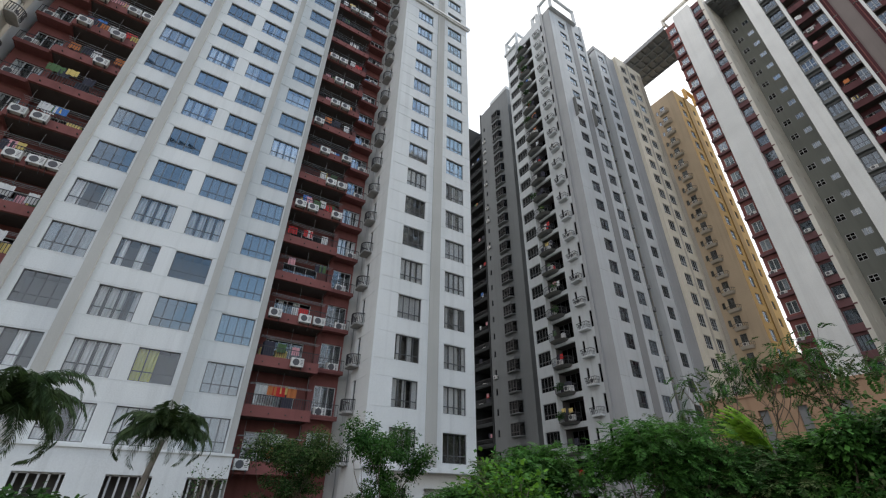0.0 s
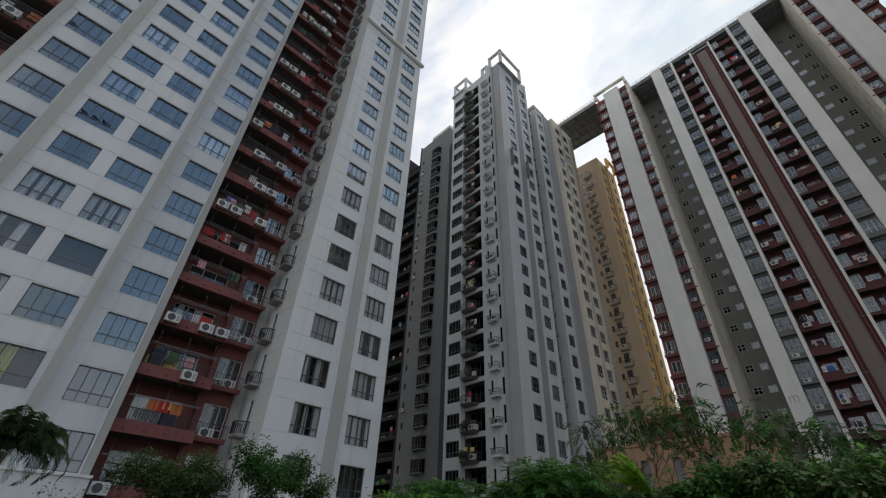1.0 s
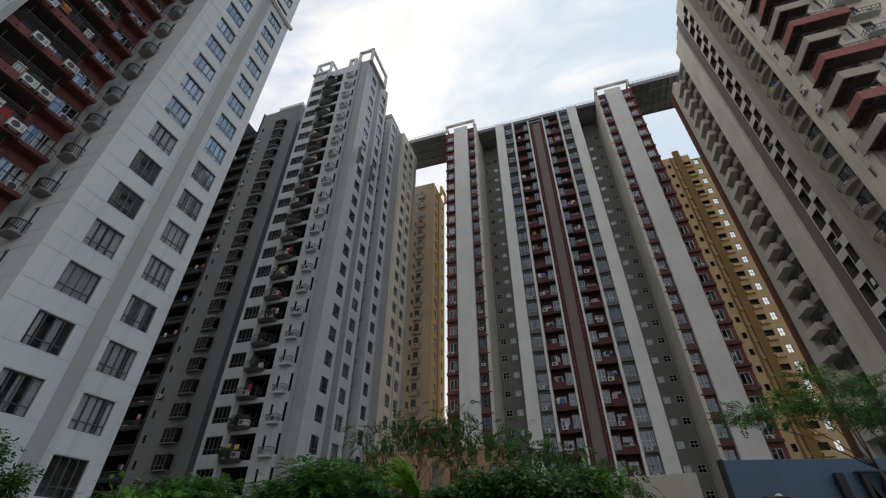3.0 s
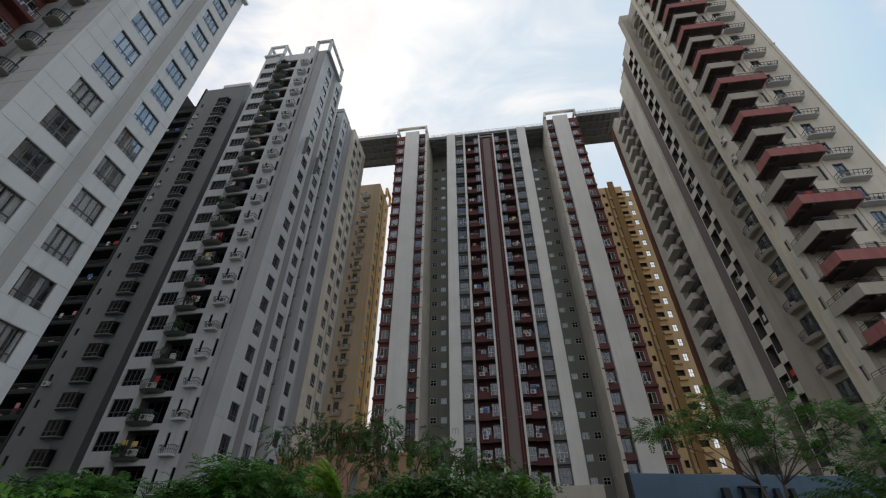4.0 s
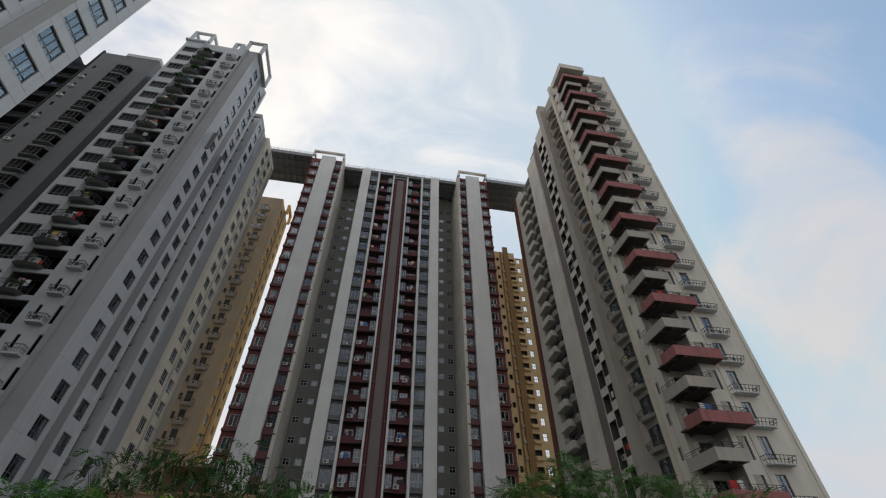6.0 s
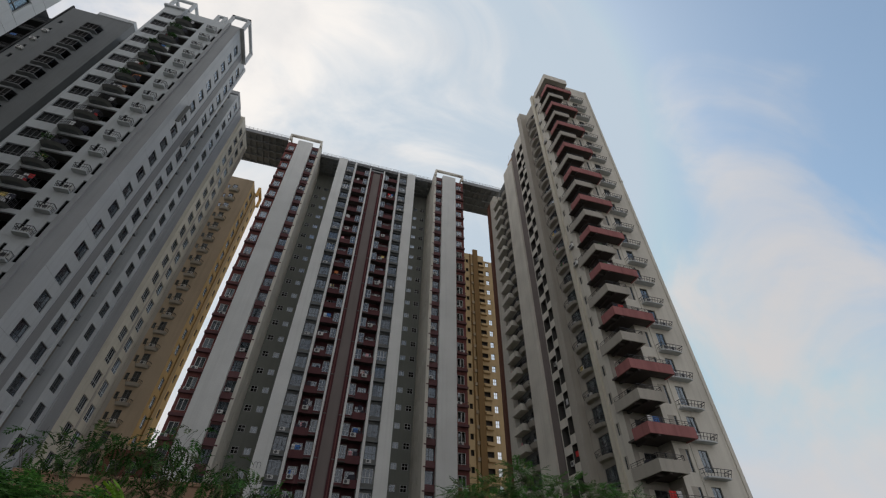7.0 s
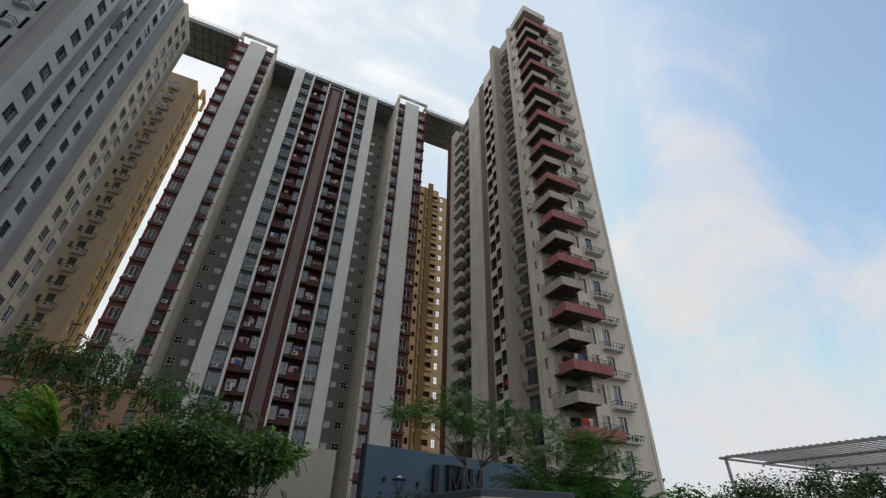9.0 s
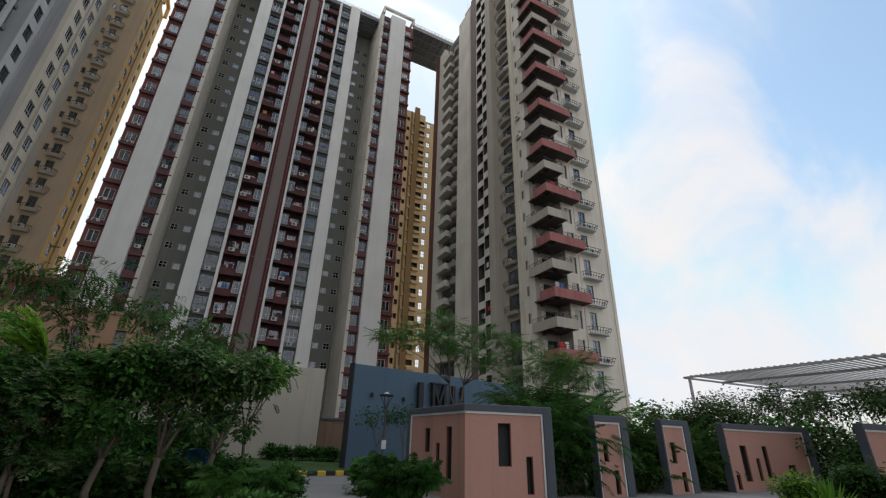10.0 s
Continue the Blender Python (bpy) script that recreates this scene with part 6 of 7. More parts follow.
def tree(x, y, h, crown, leaves, size, mats, label, seed, name="tree", trunk=0.09, depth=2, droop=0.35, clump=0.5, thin=0.34, flat=0.75, fork=0.35, group="", spread=0.75, category="tree", fill=0, spray=0.0, pairs=6, leaflet=0.30, low=0.34):
    rng = random.Random(seed)
    t = thing(name, x, y, 0, label, category, group)
    W, tips = Mesher(), []
    stem = Vector((0, 0, 0))
    top = Vector((rng.uniform(-0.2, 0.2), rng.uniform(-0.2, 0.2), h * fork))
    mid = top * 0.5 + Vector((rng.uniform(-0.1, 0.1), rng.uniform(-0.1, 0.1), 0))
    W.tube([stem, stem + Vector((0, 0, 0.1)), mid, top, top + Vector((0, 0, trunk * 1.6))], [trunk * 1.5, trunk * 1.1, trunk * 0.95, trunk * 0.85, trunk * 0.2], 8)
    limbs = rng.choice((3, 4, 4))
    a0 = rng.uniform(0, 6)
    for i in range(limbs):
        a = a0 + 2 * math.pi * i / limbs + rng.uniform(-0.3, 0.3)
        d = Vector((math.cos(a) * crown / h * 1.3, math.sin(a) * crown / h * 1.3, rng.uniform(0.6, 1.0))).normalized()
        branch(W, rng, top.copy(), d, h * (1 - fork) * 0.5, trunk * 0.6, depth, tips, spread)
    part("trunk", W.mesh("trunk", [BARK], True), t)
    C = Mesher()
    each = max(3, int(leaves / max(1, len(tips)))) if not spray else leaves / max(1, len(tips))
    for p in tips:
        if spray:
            scatter_sprays(C, rng, p, clump * rng.uniform(0.5, 1.1), int(each * rng.uniform(0.5, 1.5) + rng.random()), spray, droop, flat, range(len(mats)), pairs, leaflet, thin)
        else:
            scatter_leaves(C, rng, p, clump * rng.uniform(0.6, 1.2), int(each * rng.uniform(0.5, 1.4)), size, droop, flat, range(len(mats)), thin)
    for _ in range(fill):
        a, q, z = rng.uniform(0, 6.283), crown * math.sqrt(rng.random()), rng.uniform(low, 0.97)
        q *= math.sin(math.pi * min(1, z * 0.85 + 0.12)) ** 0.5
        c = Vector((math.cos(a) * q, math.sin(a) * q, h * z))
        if spray:
            scatter_sprays(C, rng, c, clump * rng.uniform(0.4, 0.8), int(each * 1.5), spray, droop, flat, range(len(mats)), pairs, leaflet, thin)
        else:
            scatter_leaves(C, rng, c, clump * rng.uniform(0.5, 0.9), int(each * 1.5), size, droop, flat, range(len(mats)), thin)
    part("crown", C.mesh("crown", list(mats)), t)
    return t


def umbrella_tree(x, y, label, seed, pads, trunk=0.085):
    """A low-forked tree whose thin limbs rise to flat, airy pads of feathered leaves."""
    rng = random.Random(seed)
    t = thing("tree", x, y, 0, label, "tree", "feathery entrance trees")
    W, C = Mesher(), Mesher()
    fork = Vector((0, 0, 2.9))
    W.tube([Vector((0.1, 0, 0)), Vector((0.04, 0, 1.4)), fork], [trunk * 1.3, trunk, trunk * 0.85], 8)
    for sg in (-1, 1):
        mine = [Vector(p) for p in pads if p[0] * sg > 0 or (p[0] == 0 and sg > 0)]
        knee = fork + Vector((0.45 * sg, 0.1 * sg, 1.15))
        W.tube([fork, fork.lerp(knee, 0.5) + Vector((0.1 * sg, 0, -0.05)), knee], [trunk * 0.75, trunk * 0.6, trunk * 0.5], 7)
        for p in mine:
            bend = knee.lerp(p, 0.45) + Vector((rng.uniform(-0.15, 0.15), rng.uniform(-0.15, 0.15), rng.uniform(0.05, 0.35)))
            W.tube([knee, bend, knee.lerp(p, 0.8) + Vector((0, 0, 0.12)), p], [trunk * 0.36, trunk * 0.25, trunk * 0.17, trunk * 0.1], 5)
            for k in range(3):
                a = rng.uniform(0, 6.283)
                q = p + Vector((math.cos(a) * 0.55, math.sin(a) * 0.55, rng.uniform(-0.1, 0.3)))
                W.tube([bend.lerp(p, 0.6), q], [trunk * 0.12, trunk * 0.07], 4)
                scatter_sprays(C, rng, q, 0.5, 22, 0.55, 0.3, 0.22, (0, 1, 0), 8, 0.24, 0.42)
            scatter_sprays(C, rng, p, 0.7, 34, 0.55, 0.3, 0.22, (0, 1, 0), 8, 0.24, 0.42)
    part("trunk", W.mesh("trunk", [BARK], True), t)
    part("crown", C.mesh("crown", [LEAFGREEN, LEAFGREY]), t)
    return t


def shrub(x, y, h, r, leaves, size, mats, label, seed, name="shrub", thin=0.34, droop=0.1, category="shrub", group=""):
    """A bush of many stems from one root."""
    rng = random.Random(seed)
    t = thing(name, x, y, 0, label, category, group)
    W, tips = Mesher(), []
    for i in range(9):
        a = rng.uniform(0, 2 * math.pi)
        d = Vector((math.cos(a) * r / h * rng.uniform(0.2, 1.0), math.sin(a) * r / h * rng.uniform(0.2, 1.0), 1)).normalized()
        branch(W, rng, Vector((math.cos(a) * 0.05, math.sin(a) * 0.05, 0)), d, h * rng.uniform(0.45, 0.6), 0.022, 1, tips, 0.6)
    part("branchwork", W.mesh("branchwork", [BARK], True), t)
    C = Mesher()
    each = max(3, int(leaves / max(1, len(tips))))
    for p in tips:
        scatter_leaves(C, rng, p, 0.16 * h + 0.1, each, size, droop, 0.9, range(len(mats)), thin)
    for i in range(12):
        a, q = rng.uniform(0, 6.28), r * rng.uniform(0.2, 0.8)
        scatter_leaves(C, rng, Vector((math.cos(a) * q, math.sin(a) * q, h * rng.uniform(0.15, 0.6))), 0.3 * h, each * 2, size, droop, 0.8, range(len(mats)), thin)
    part("foliage", C.mesh("foliage", list(mats)), t)
    return t


def frond(M, base, az, rise, length, rng, leaflets=26, width=0.45, mat=0, stemmat=1, stiff=1.0, hang=0.0, blade=0.02):
    """A feathered palm frond: an arched stem with leaflets along both sides."""
    c, s = math.cos(az), math.sin(az)
    pts = []
    for i in range(9):
        u = i / 8
        ang = rise - u * (1.35 / stiff) * (0.5 + 0.5 * u)
        pts.append((u, ang))
    p = Vector(base)
    line = [p.copy()]
    for i in range(8):
        a = pts[i][1]
        p = p + Vector((c * math.cos(a), s * math.cos(a), math.sin(a))) * length / 8
        line.append(p.copy())
    M.tube(line, [0.016 * (1 - 0.09 * i) for i in range(9)], 4, stemmat)
    side = Vector((-s, c, 0))
    for i in range(leaflets):
        u = 0.12 + 0.88 * i / leaflets
        k = min(7, int(u * 8))
        q = line[k].lerp(line[k + 1], u * 8 - k)
        fwd = (line[k + 1] - line[k]).normalized()
        ll = width * (0.55 + 0.9 * u if u < 0.45 else 1.25 * (1.08 - u) + 0.12)
        for sg in (-1, 1):
            d = (side * sg * 0.8 + fwd * 0.65 + Vector((0, 0, rng.uniform(-0.55, 0.05) - hang))).normalized() * ll * rng.uniform(0.85, 1.1)
            w = fwd * blade
            M.quad(q - w, q + d * 0.5 - w * 1.3 - Vector((0, 0, 0.02)), q + d - Vector((0, 0, 0.12 * ll)), q + d * 0.5 + w * 1.3, mat)


def palm(x, y, h, fronds, length, label, seed, trunk=0.13, lean=(0.2, 0.1), group="palms", mats=None, width=0.45):
    rng = random.Random(seed)
    t = thing("palm_tree", x, y, 0, label, "palm", group)
    W = Mesher()
    n = 10
    pts = [Vector((lean[0] * (i / n) ** 1.5, lean[1] * (i / n) ** 1.5, h * i / n)) for i in range(n + 1)]
    W.tube(pts, [trunk * (1.25 - 0.35 * i / n + 0.05 * (i % 2)) for i in range(n + 1)], 10)
    part("trunk", W.mesh("trunk", [PALMBARK], True), t)
    C = Mesher()
    for i in range(fronds):
        az = i * 2.4 + rng.uniform(-0.2, 0.2)
        rise = 1.5 - 1.05 * (i / fronds) + rng.uniform(-0.15, 0.15)
        frond(C, pts[-1] + Vector((0, 0, 0.05)), az, rise, length * rng.uniform(0.8, 1.15), rng, 46, width * rng.uniform(0.9, 1.2), 0, 0, rng.uniform(0.33, 0.45), 0.35, 0.018)
    part("crown", C.mesh("crown", [*(mats or (PALM,)), PALMBARK]), t)
    return t


def areca(x, y, h, label, seed, stems=5, mats=None, group="clumped palms"):
    """A clump of thin cane palms."""
    rng = random.Random(seed)
    t = thing("palm_clump", x, y, 0, label, "palm", group)
    C = Mesher()
    for k in range(stems):
        W = Mesher()
        a, q = rng.uniform(0, 6.28), rng.uniform(0.05, 0.4)
        b = Vector((math.cos(a) * q, math.sin(a) * q, 0))
        e = b + Vector((math.cos(a) * 0.3, math.sin(a) * 0.3, h * rng.uniform(0.12, 0.5)))
        W.tube([b, b.lerp(e, 0.5), e], [0.04, 0.035, 0.03], 6)
        part("cane", W.mesh("cane", [PALMBARK], True), t)
        for i in range(11):
            frond(C, e, a + i * 2.4 + rng.uniform(-0.3, 0.3), 1.42 - 0.115 * i + rng.uniform(-0.1, 0.1), h * rng.uniform(0.42, 0.66), rng, 26, 0.42, 0, 0, rng.uniform(0.65, 1.1), 0.25, 0.016)
    part("crown", C.mesh("crown", [*(mats or (PALM,)), PALMBARK]), t)
    return t


def polar(az, d):
    """A place on the ground by bearing and distance, seen from about where one stands when one faces it."""
    a = radians(az)
    x = 0.5 if az < -30 else (-1.15 if az > 8 else 0.5 - 1.65 * (az + 30) / 38)
    return x + d * math.sin(a), 0.4 + d * math.cos(a)


def plant_all():
    # palms and small trees before the white tower
    x, y = polar(-90.3, 17.5)
    palm(x, y, 3.4, 40, 2.1, "slim palm with a dense arching crown", 1, 0.085, (0.1, 0.35), mats=(PALMDARK,), width=0.46)
    x, y = polar(-102.4, 15.5)
    palm(x, y, 3.4, 54, 2.5, "slim palm with a ragged arching crown", 2, 0.09, (0.1, -0.1), mats=(PALMDARK,), width=0.46)
    x, y = polar(-65.2, 15)
    tree(x, y, 3.7, 0.85, 9000, 0.088, (LEAF, LEAFDARK, LEAFDARK), "small upright leafy tree beside the white tower", 3, trunk=0.045, clump=0.38, fork=0.16, spread=0.42, fill=60, low=0.1)
    x, y = polar(-75.5, 16)
    tree(x, y, 3.5, 1.15, 12000, 0.075, (LEAFDARK, PALMDARK, LEAFGREY), "small dark bushy tree before the red recess", 4, trunk=0.045, clump=0.42, fork=0.12, spread=0.55, fill=70, low=0.08)
    for az, d, h, size, sd in ((-97.5, 11, 1.75, 0.16, 5), (-84, 14, 2.5, 0.07, 6), (-93, 11, 1.4, 0.15, 7), (-101, 10, 1.9, 0.16, 8), (-87, 14, 2.0, 0.06, 9)):
        x, y = polar(az, d)
        tree(x, y, h, 0.8, 600 if size > 0.1 else 120, size, (LEAFDARK, PALMDARK), "thin bare-branched shrub with few leaves", sd, "shrub", trunk=0.025, clump=0.16, fork=0.25, category="shrub", group="thin shrubs")
    # belt of leafy small trees across the court
    belt = (
        (-56, 15, 2.3, 1.0, 0), (-50.5, 12.5, 2.85, 0.85, 1), (-47, 11.8, 2.95, 0.8, 0), (-37.5, 11.2, 3.1, 1.05, 0), (-33.5, 10.8, 3.4, 1.15, 0), (-30.5, 11.6, 3.1, 1.0, 2), (-26.5, 12.8, 2.7, 1.0, 1),
        (-20.5, 11.8, 2.75, 1.0, 2), (-17.8, 12.8, 3.2, 1.2, 0))
    sets = ((LEAF, LEAFGREEN, LEAFGREEN, LEAFDARK), (LEAFGREY, LEAF, LEAFDARK), (LEAFGREY, LEAFDARK, LEAF))
    for i, (az, d, h, c, k) in enumerate(belt):
        x, y = polar(az, d)
        tree(x, y, h * 0.95, c, 800 + 200 * (i % 3), 0.1, sets[k], "leafy green small tree with feathered leaves and a low crown", 20 + i, trunk=0.045, clump=0.42, fork=0.32, group="belt of leafy trees", droop=0.55, fill=40, spray=0.27, pairs=6, leaflet=0.36, thin=0.42, low=0.40)
    # three fuller trees with stout trunks where the belt ends, and a dark thicket behind their trunks
    for i, (az, d, h, c) in enumerate(((-12.7, 11.7, 3.0, 1.15), (-6.5, 11.6, 3.1, 1.1), (-0.9, 11.9, 3.25, 1.2))):
        x, y = polar(az, d)
        tree(x, y, h, c, 5200, 0.14, ((LEAF, LEAFGREEN, LEAFDARK), (LEAF, LEAFDARK, LEAFGREY), (LEAFDARK, LEAF, LEAFGREY))[i], "leafy tree with a stout forked trunk and a broad crown", 40 + i, trunk=0.075, clump=0.42, fork=0.36, group="stout leafy trees", droop=0.5, fill=22, low=0.5, thin=0.3, spread=0.7)
    for i, (az, d, h) in enumerate(((-17, 17.5, 1.7), (-13.5, 18, 2.0), (-10, 17.6, 1.9), (-6.5, 18.2, 2.0), (-3.2, 17.8, 1.8))):
        x, y = polar(az, d)
        shrub(x, y, h, 1.4, 4500, 0.13, (LEAFDARK, LEAFDARK, LEAF), "dark bushy shrub behind the tree trunks", 50 + i, group="thicket behind the trunks")
    # taller feathery trees behind
    for i, (az, d, h) in enumerate(((-29, 34, 7.2), (-23.3, 32, 9.6), (-20.3, 31.5, 10.2), (-14.5, 30, 9.6), (-10, 28.5, 8.4), (-5.5, 27, 7.4), (0, 27, 6.4))):
        x, y = polar(az, d)
        tree(x, y, h, 2.7, 90 if az > -22 else 115, 0.19, (LEAFGREY, LEAF, LEAFDARK), "thin feathery tree with a sparse crown", 60 + i, trunk=0.08, clump=0.8, thin=0.5, fork=0.3, depth=2, flat=0.6, group="feathery trees", droop=0.7, spray=0.85, pairs=8, leaflet=0.30, fill=22, low=0.42)
    # bright young leaves
    x, y = polar(-20.6, 11.9)
    t = thing("palm_tree", x, y, 0, "young palm with bright yellow-green upright fronds", "palm")
    rng = random.Random(88)
    C = Mesher()
    for i in range(12):
        frond(C, (0, 0, 2.75), 3.4 + rng.uniform(-0.7, 0.7), 1.35 - 0.06 * i, 1.25, rng, 30, 0.26, 0, 0, 1.5, 0.0, 0.024)
    W = Mesher()
    W.tube([(0, 0, 0), (0.03, 0.02, 1.3), (0, 0, 2.8)], [0.06, 0.04, 0.03], 8)
    part("stem", W.mesh("stem", [PALMBARK]), t)
    part("crown", C.mesh("crown", [LEAFYOUNG, PALMBARK]), t)
    x, y = polar(3.6, 12.8)
    tree(x, y, 3.3, 0.75, 1300, 0.17, (LEAFLIGHT, LEAF), "young tree with bright yellow-green leaves", 90, trunk=0.04, clump=0.4, fork=0.5)
    x, y = polar(-50, 10.2)
    shrub(x, y, 2.5, 0.8, 1600, 0.14, (LEAFLIGHT, LEAF), "bright green upright shrub", 91)
    # hedge under the trees
    rng = random.Random(7)
    H = Mesher()
    for i in range(17000):
        az, d = rng.uniform(-60, 1), rng.uniform(12.2, 13.6)
        x, y = polar(az, d)
        z = rng.uniform(0.05, 1.0 + 0.2 * math.sin(az * 0.9) + 0.12 * math.sin(az * 2.3))
        scatter_leaves(H, rng, (x, y, z), 0.12, 1, 0.2, 0.1, 1, (0, 1))
    hedge = solo("hedge", H.mesh("hedge", [LEAFDARK, LEAF]), Matrix(), "dense dark green clipped hedge under the trees", "hedge", kind="stuff")
    for i, (az, d, h, r) in enumerate(((2.2, 11.8, 1.0, 0.5), (5.8, 9.4, 0.62, 0.5), (8.2, 12.0, 0.9, 0.6), (20.0, 13.4, 0.7, 0.4), (17.6, 15.5, 0.9, 0.4), (22.8, 13.0, 0.8, 0.35))):
        x, y = polar(az, d)
        shrub(x, y, h, r, 2600, 0.12, (LEAF, LEAFDARK) if i != 4 else (LEAFLIGHT, LEAF), "round green garden shrub beside the drive", 100 + i, group="garden shrubs")
    x, y = polar(3.8, 11.6)
    areca(x, y, 1.35, "young green cane palm beside the drive", 139, 5, (LEAF,))
    for i, (az, h) in enumerate(((21.2, 1.5), (22.6, 1.2))):
        x, y = polar(az, 13.4)
        areca(x, y, h, "bushy green cane palm beside the gate wall", 136 + i, 6, (LEAFDARK,))
    for i, (az, d) in enumerate(((8.5, 31.5), (10.5, 32), (12.5, 32.4), (14.0, 31), (7.0, 33))):
        x, y = polar(az, d)
        shrub(x, y, 0.95, 0.8, 800, 0.18, (LEAFDARK, LEAF), "dark low shrub at the foot of the wall", 110 + i, group="wall-foot shrubs")
    for i, (az, d, h) in enumerate(((18.8, 23.4, 2.9), (22.5, 23.6, 3.0), (25, 24, 2.6))):
        x, y = polar(az, d)
        tree(x, y, h, 0.9, 700, 0.13, (LEAFDARK,), "slight dark shrub tree against the blue wall", 120 + i, trunk=0.03, clump=0.4, fork=0.4, group="shrub trees at the wall")
    # feathery trees at the entrance
    x, y = polar(28.4, 22)
    umbrella_tree(x, y, "spreading feathery tree with bare forked limbs and a flat open crown", 130,
                  ((-3.7, 0.5, 6.0), (-2.6, -0.9, 5.6), (-1.7, 0.8, 6.6), (-0.8, -0.6, 6.9), (0.0, 0.9, 6.0), (0.5, -0.5, 5.5), (1.3, 0.2, 6.7), (2.2, -0.8, 6.3), (2.9, 0.6, 5.7), (3.8, -0.2, 6.1), (-1.2, -1.2, 5.9), (1.9, 1.1, 5.2)))
    x, y = polar(41.5, 21)
    umbrella_tree(x, y, "slight feathery tree with a layered open crown", 131,
                  ((-1.5, 0.4, 4.3), (-0.8, -0.5, 4.9), (0.2, 0.5, 4.5), (0.9, -0.3, 4.9), (1.5, 0.2, 4.2)), 0.055)
    # cane palms behind and between the gate walls
    clumps = ((9.8, 15.4, 4.9), (9.8, 13.8, 4.0), (10.8, 13.8, 4.1), (10.6, 15.0, 4.9), (11.8, 15.0, 4.7), (12.8, 15.2, 4.2), (13.6, 13.8, 2.8), (14.3, 14.0, 2.7), (14.9, 15.3, 3.2), (17.3, 13.8, 2.7), (18.1, 14.0, 2.6), (18.9, 15.2, 3.0))
    for i, (x, y, h) in enumerate(clumps):
        areca(x, y, h, "clump of green cane palms behind the gate walls", 140 + i, 8, ((PALM,), (LEAFDARK,), (LEAF,))[i % 3])
    # small trees under the canopy
    for i, (az, d, h) in enumerate(((53, 26, 3.4), (57, 26, 3.7), (60.5, 27, 4.1), (64, 31.5, 4.7), (67.8, 28, 4.3), (70, 28, 4.3), (73, 28, 4.4), (76, 27, 4.4))):
        x, y = polar(az, d)
        tree(x, y, h, 1.9, 2600 if i < 4 else 1700, 0.16, (LEAFGREY, LEAFDARK, LEAFGREY), "dark leafy small tree beside the canopy", 160 + i, trunk=0.05, clump=0.55, fork=0.2, group="trees by the canopy", fill=16 if i < 4 else 11)
    for i, (x, y, h) in enumerate(((9.5, 13.2, 1.7), (10.4, 13.3, 1.6), (13.2, 13.2, 1.6), (13.9, 13.3, 1.5), (16.6, 13.2, 1.6), (17.4, 13.3, 1.5), (22.0, 9.8, 1.7), (23.2, 10.3, 1.9))):
        shrub(x, y, h, 0.7, 2400, 0.13, (LEAFDARK, PALM), "dark shrub filling a gap between the gate walls", 180 + i, group="shrubs between the gate walls")
    # planting behind the gate walls
    rng = random.Random(12)
    H = Mesher()
    for i in range(15000):
        if i % 3:
            px, py = rng.uniform(12.5, 30), rng.uniform(13.6, 15.6)
        else:
            px, py = rng.uniform(24.2, 29), rng.uniform(9.6, 13.4)
        z = rng.uniform(0.0, 2.0 + 0.03 * max(0, px - 18) * 2 + 0.35 * math.sin(px * 1.7) + 0.2 * math.sin(px * 4.1))
        scatter_leaves(H, rng, (px, py, z), 0.15, 1, 0.22, 0.2, 1, (0, 1, 0))
    solo("hedge", H.mesh("hedge", [LEAFDARK, LEAFGREY]), Matrix(), "dense dark shrub planting behind the gate walls", "hedge", kind="stuff")
    x, y = polar(64.5, 15.2)
    t = thing("agave", x, y, 0, "spiky yellow-green agave rosette", "plant")
    A = Mesher()
    A.quad((-0.03, 0, 0), (0.05, -0.055, 0.0), (0.45, -0.05, 0.03), (0.9, 0, 0.1))
    A.quad((-0.03, 0, 0), (0.9, 0, 0.1), (0.45, 0.05, 0.03), (0.05, 0.055, 0.0))
    blade = A.mesh("leaf_blade", [LEAFLIGHT])
    for i in range(26):
        part("leaf_blade", blade, t, pose(x, y, 0.15) @ pose(0, 0, 0, 0, 0, i * 137.5) @ pose(0, 0, 0, 0, -(20 + 2.3 * i), 0))
    # low planting before the gate walls
    for i, (az, d, h, r) in enumerate(((62.3, 15.6, 0.95, 0.35), (66.0, 17.6, 1.15, 0.6), (67.6, 17.2, 1.25, 0.6), (69.4, 17.0, 1.0, 0.5))):
        x, y = polar(az, d)
        shrub(x, y, h, r, 1500, 0.11, (LEAFYOUNG, LEAF) if i == 0 else (LEAFDARK, PALM), "yellow-green leafy garden shrub" if i == 0 else "dark green shrub before the gate wall", 230 + i, group="low planting at the gate")
    # blue sheet among the trunks
    M = Mesher()
    for i in range(8):
        a, b = math.pi * i / 8, math.pi * (i + 1) / 8
        M.quad((0.5 * math.cos(a), -0.3, 0.55 * math.sin(a)), (0.5 * math.cos(b), -0.3, 0.55 * math.sin(b)), (0.45 * math.cos(b), 0.4, 0.5 * math.sin(b)), (0.45 * math.cos(a), 0.4, 0.5 * math.sin(a)))
    M.quad((-0.45, 0.4, 0), (0.45, 0.4, 0), (0.3, 0.4, 0.45), (-0.3, 0.4, 0.45))
    x, y = polar(-2.5, 14.2)
    solo("tarpaulin", M.mesh("tarpaulin", [TARP]), pose(x, y, 0.75, 0, 0, 20) @ Matrix.Diagonal((0.9, 0.9, 0.9, 1)), "crumpled blue plastic sheet on the hedge", "tarpaulin")


plant_all()


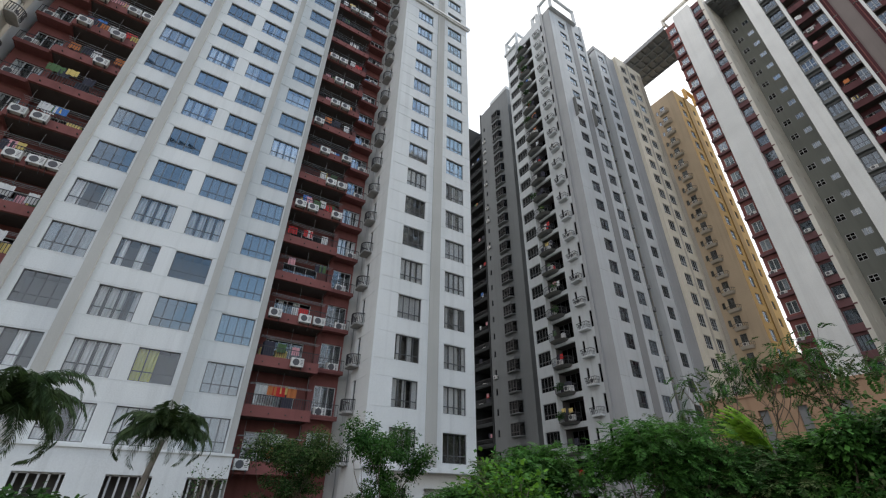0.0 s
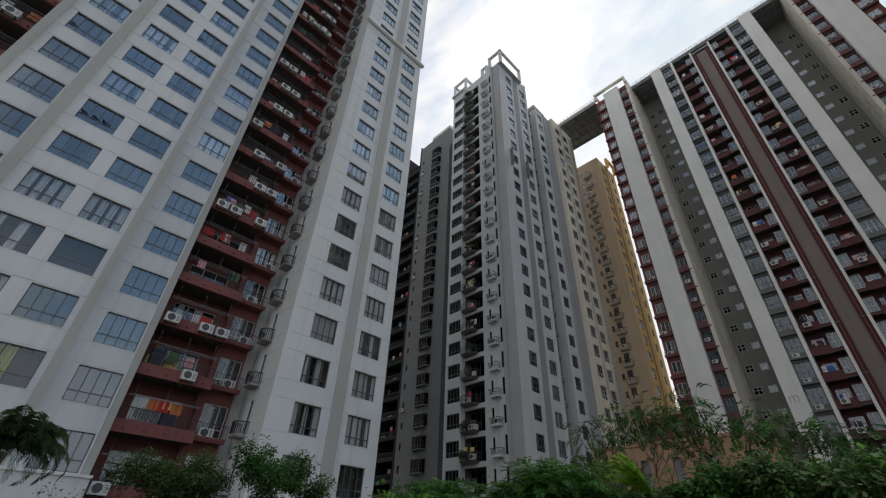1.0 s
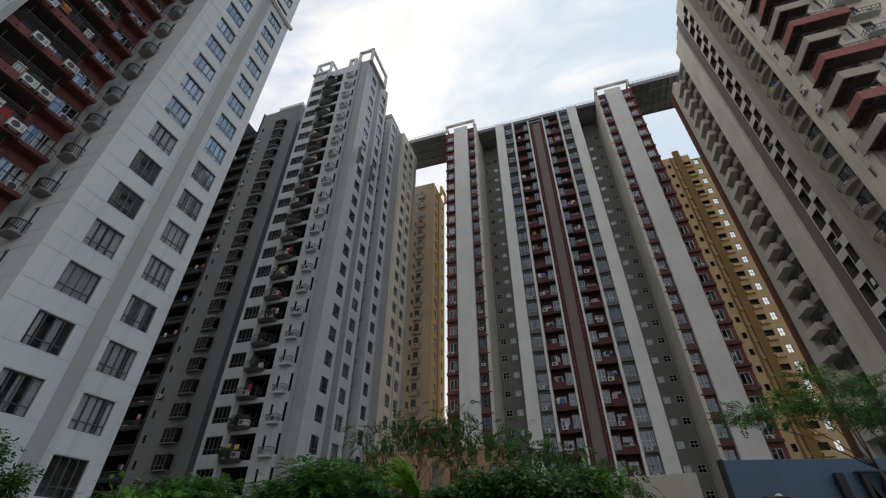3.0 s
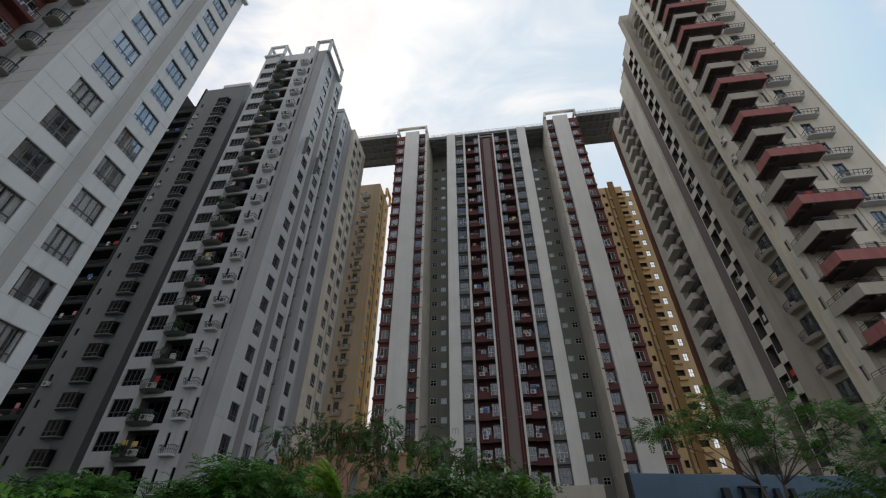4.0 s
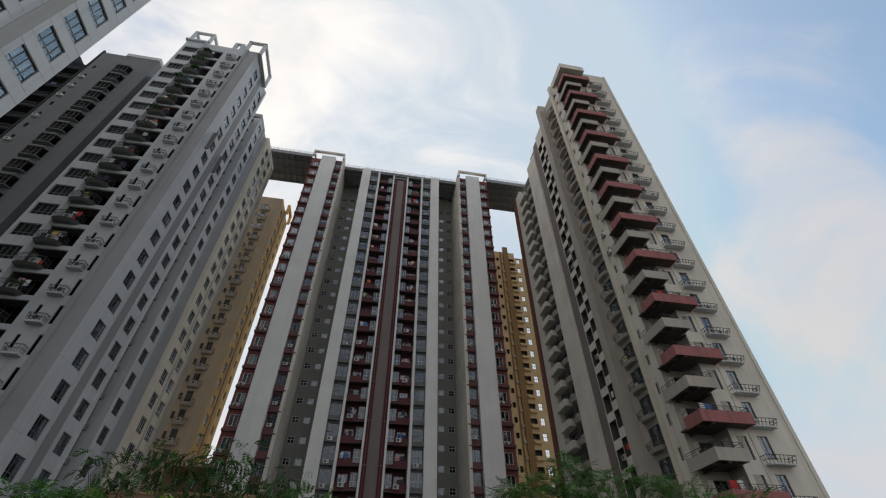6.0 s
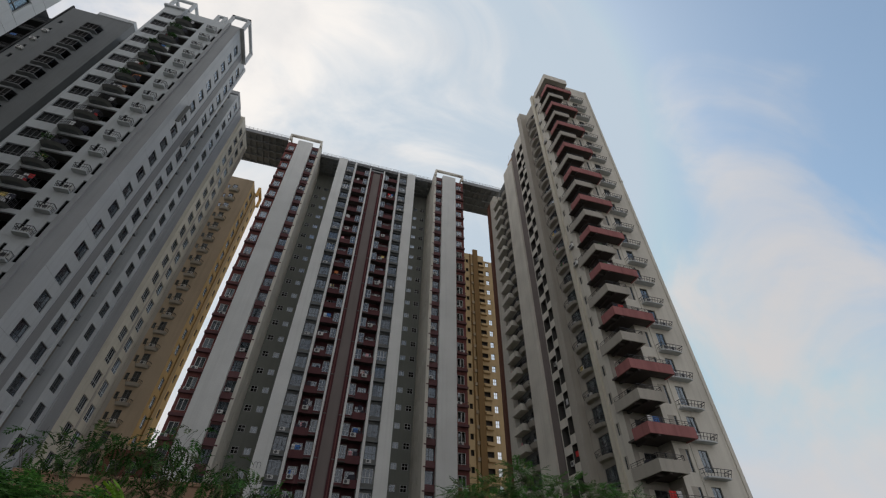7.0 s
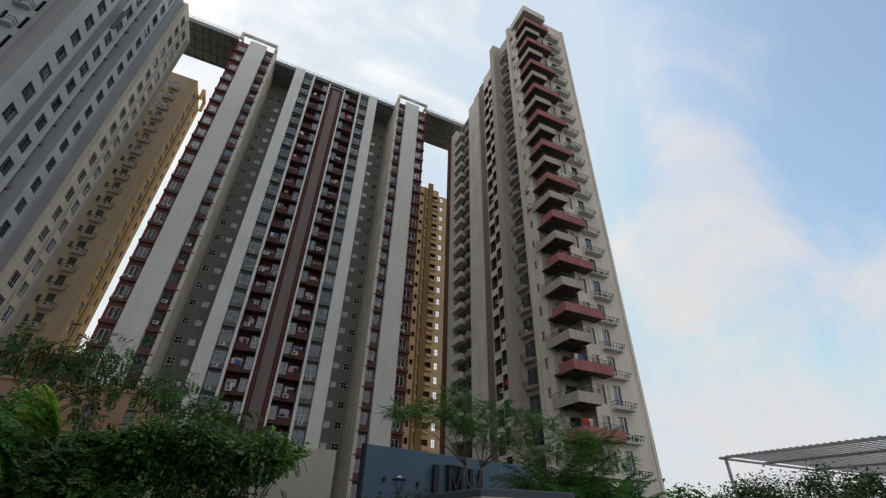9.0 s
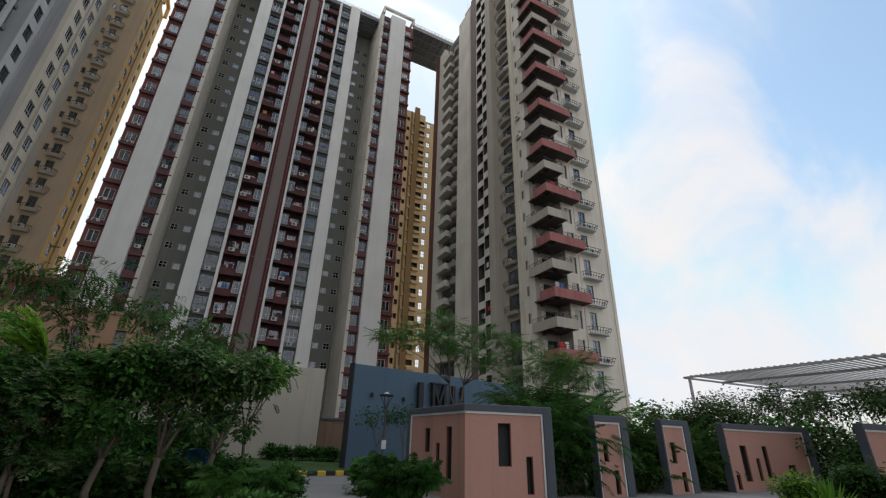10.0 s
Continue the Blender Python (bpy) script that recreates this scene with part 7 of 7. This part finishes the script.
# ---- far woods round the horizon ----
def far_woods():
    rng = random.Random(99)
    M = Mesher()
    # ring runs on unseen behind the viewer to darken low window reflections
    for i in range(24000):
        a = rng.uniform(0, 2 * math.pi)
        d = rng.uniform(150, 210)
        h = 9 + 3.5 * math.sin(a * 9) + 2.5 * math.sin(a * 23 + 1)
        z = rng.uniform(0, 1) ** 0.6 * h
        scatter_leaves(M, rng, (d * math.sin(a), d * math.cos(a), z), 1.5, 1, 1.9, 0.0, 1, (0, 1), 0.5)
    solo("far_woods", M.mesh("far_woods", [LEAFDARK, LEAF]), Matrix(), "distant dark green tree line along the horizon", "trees", kind="stuff")


far_woods()
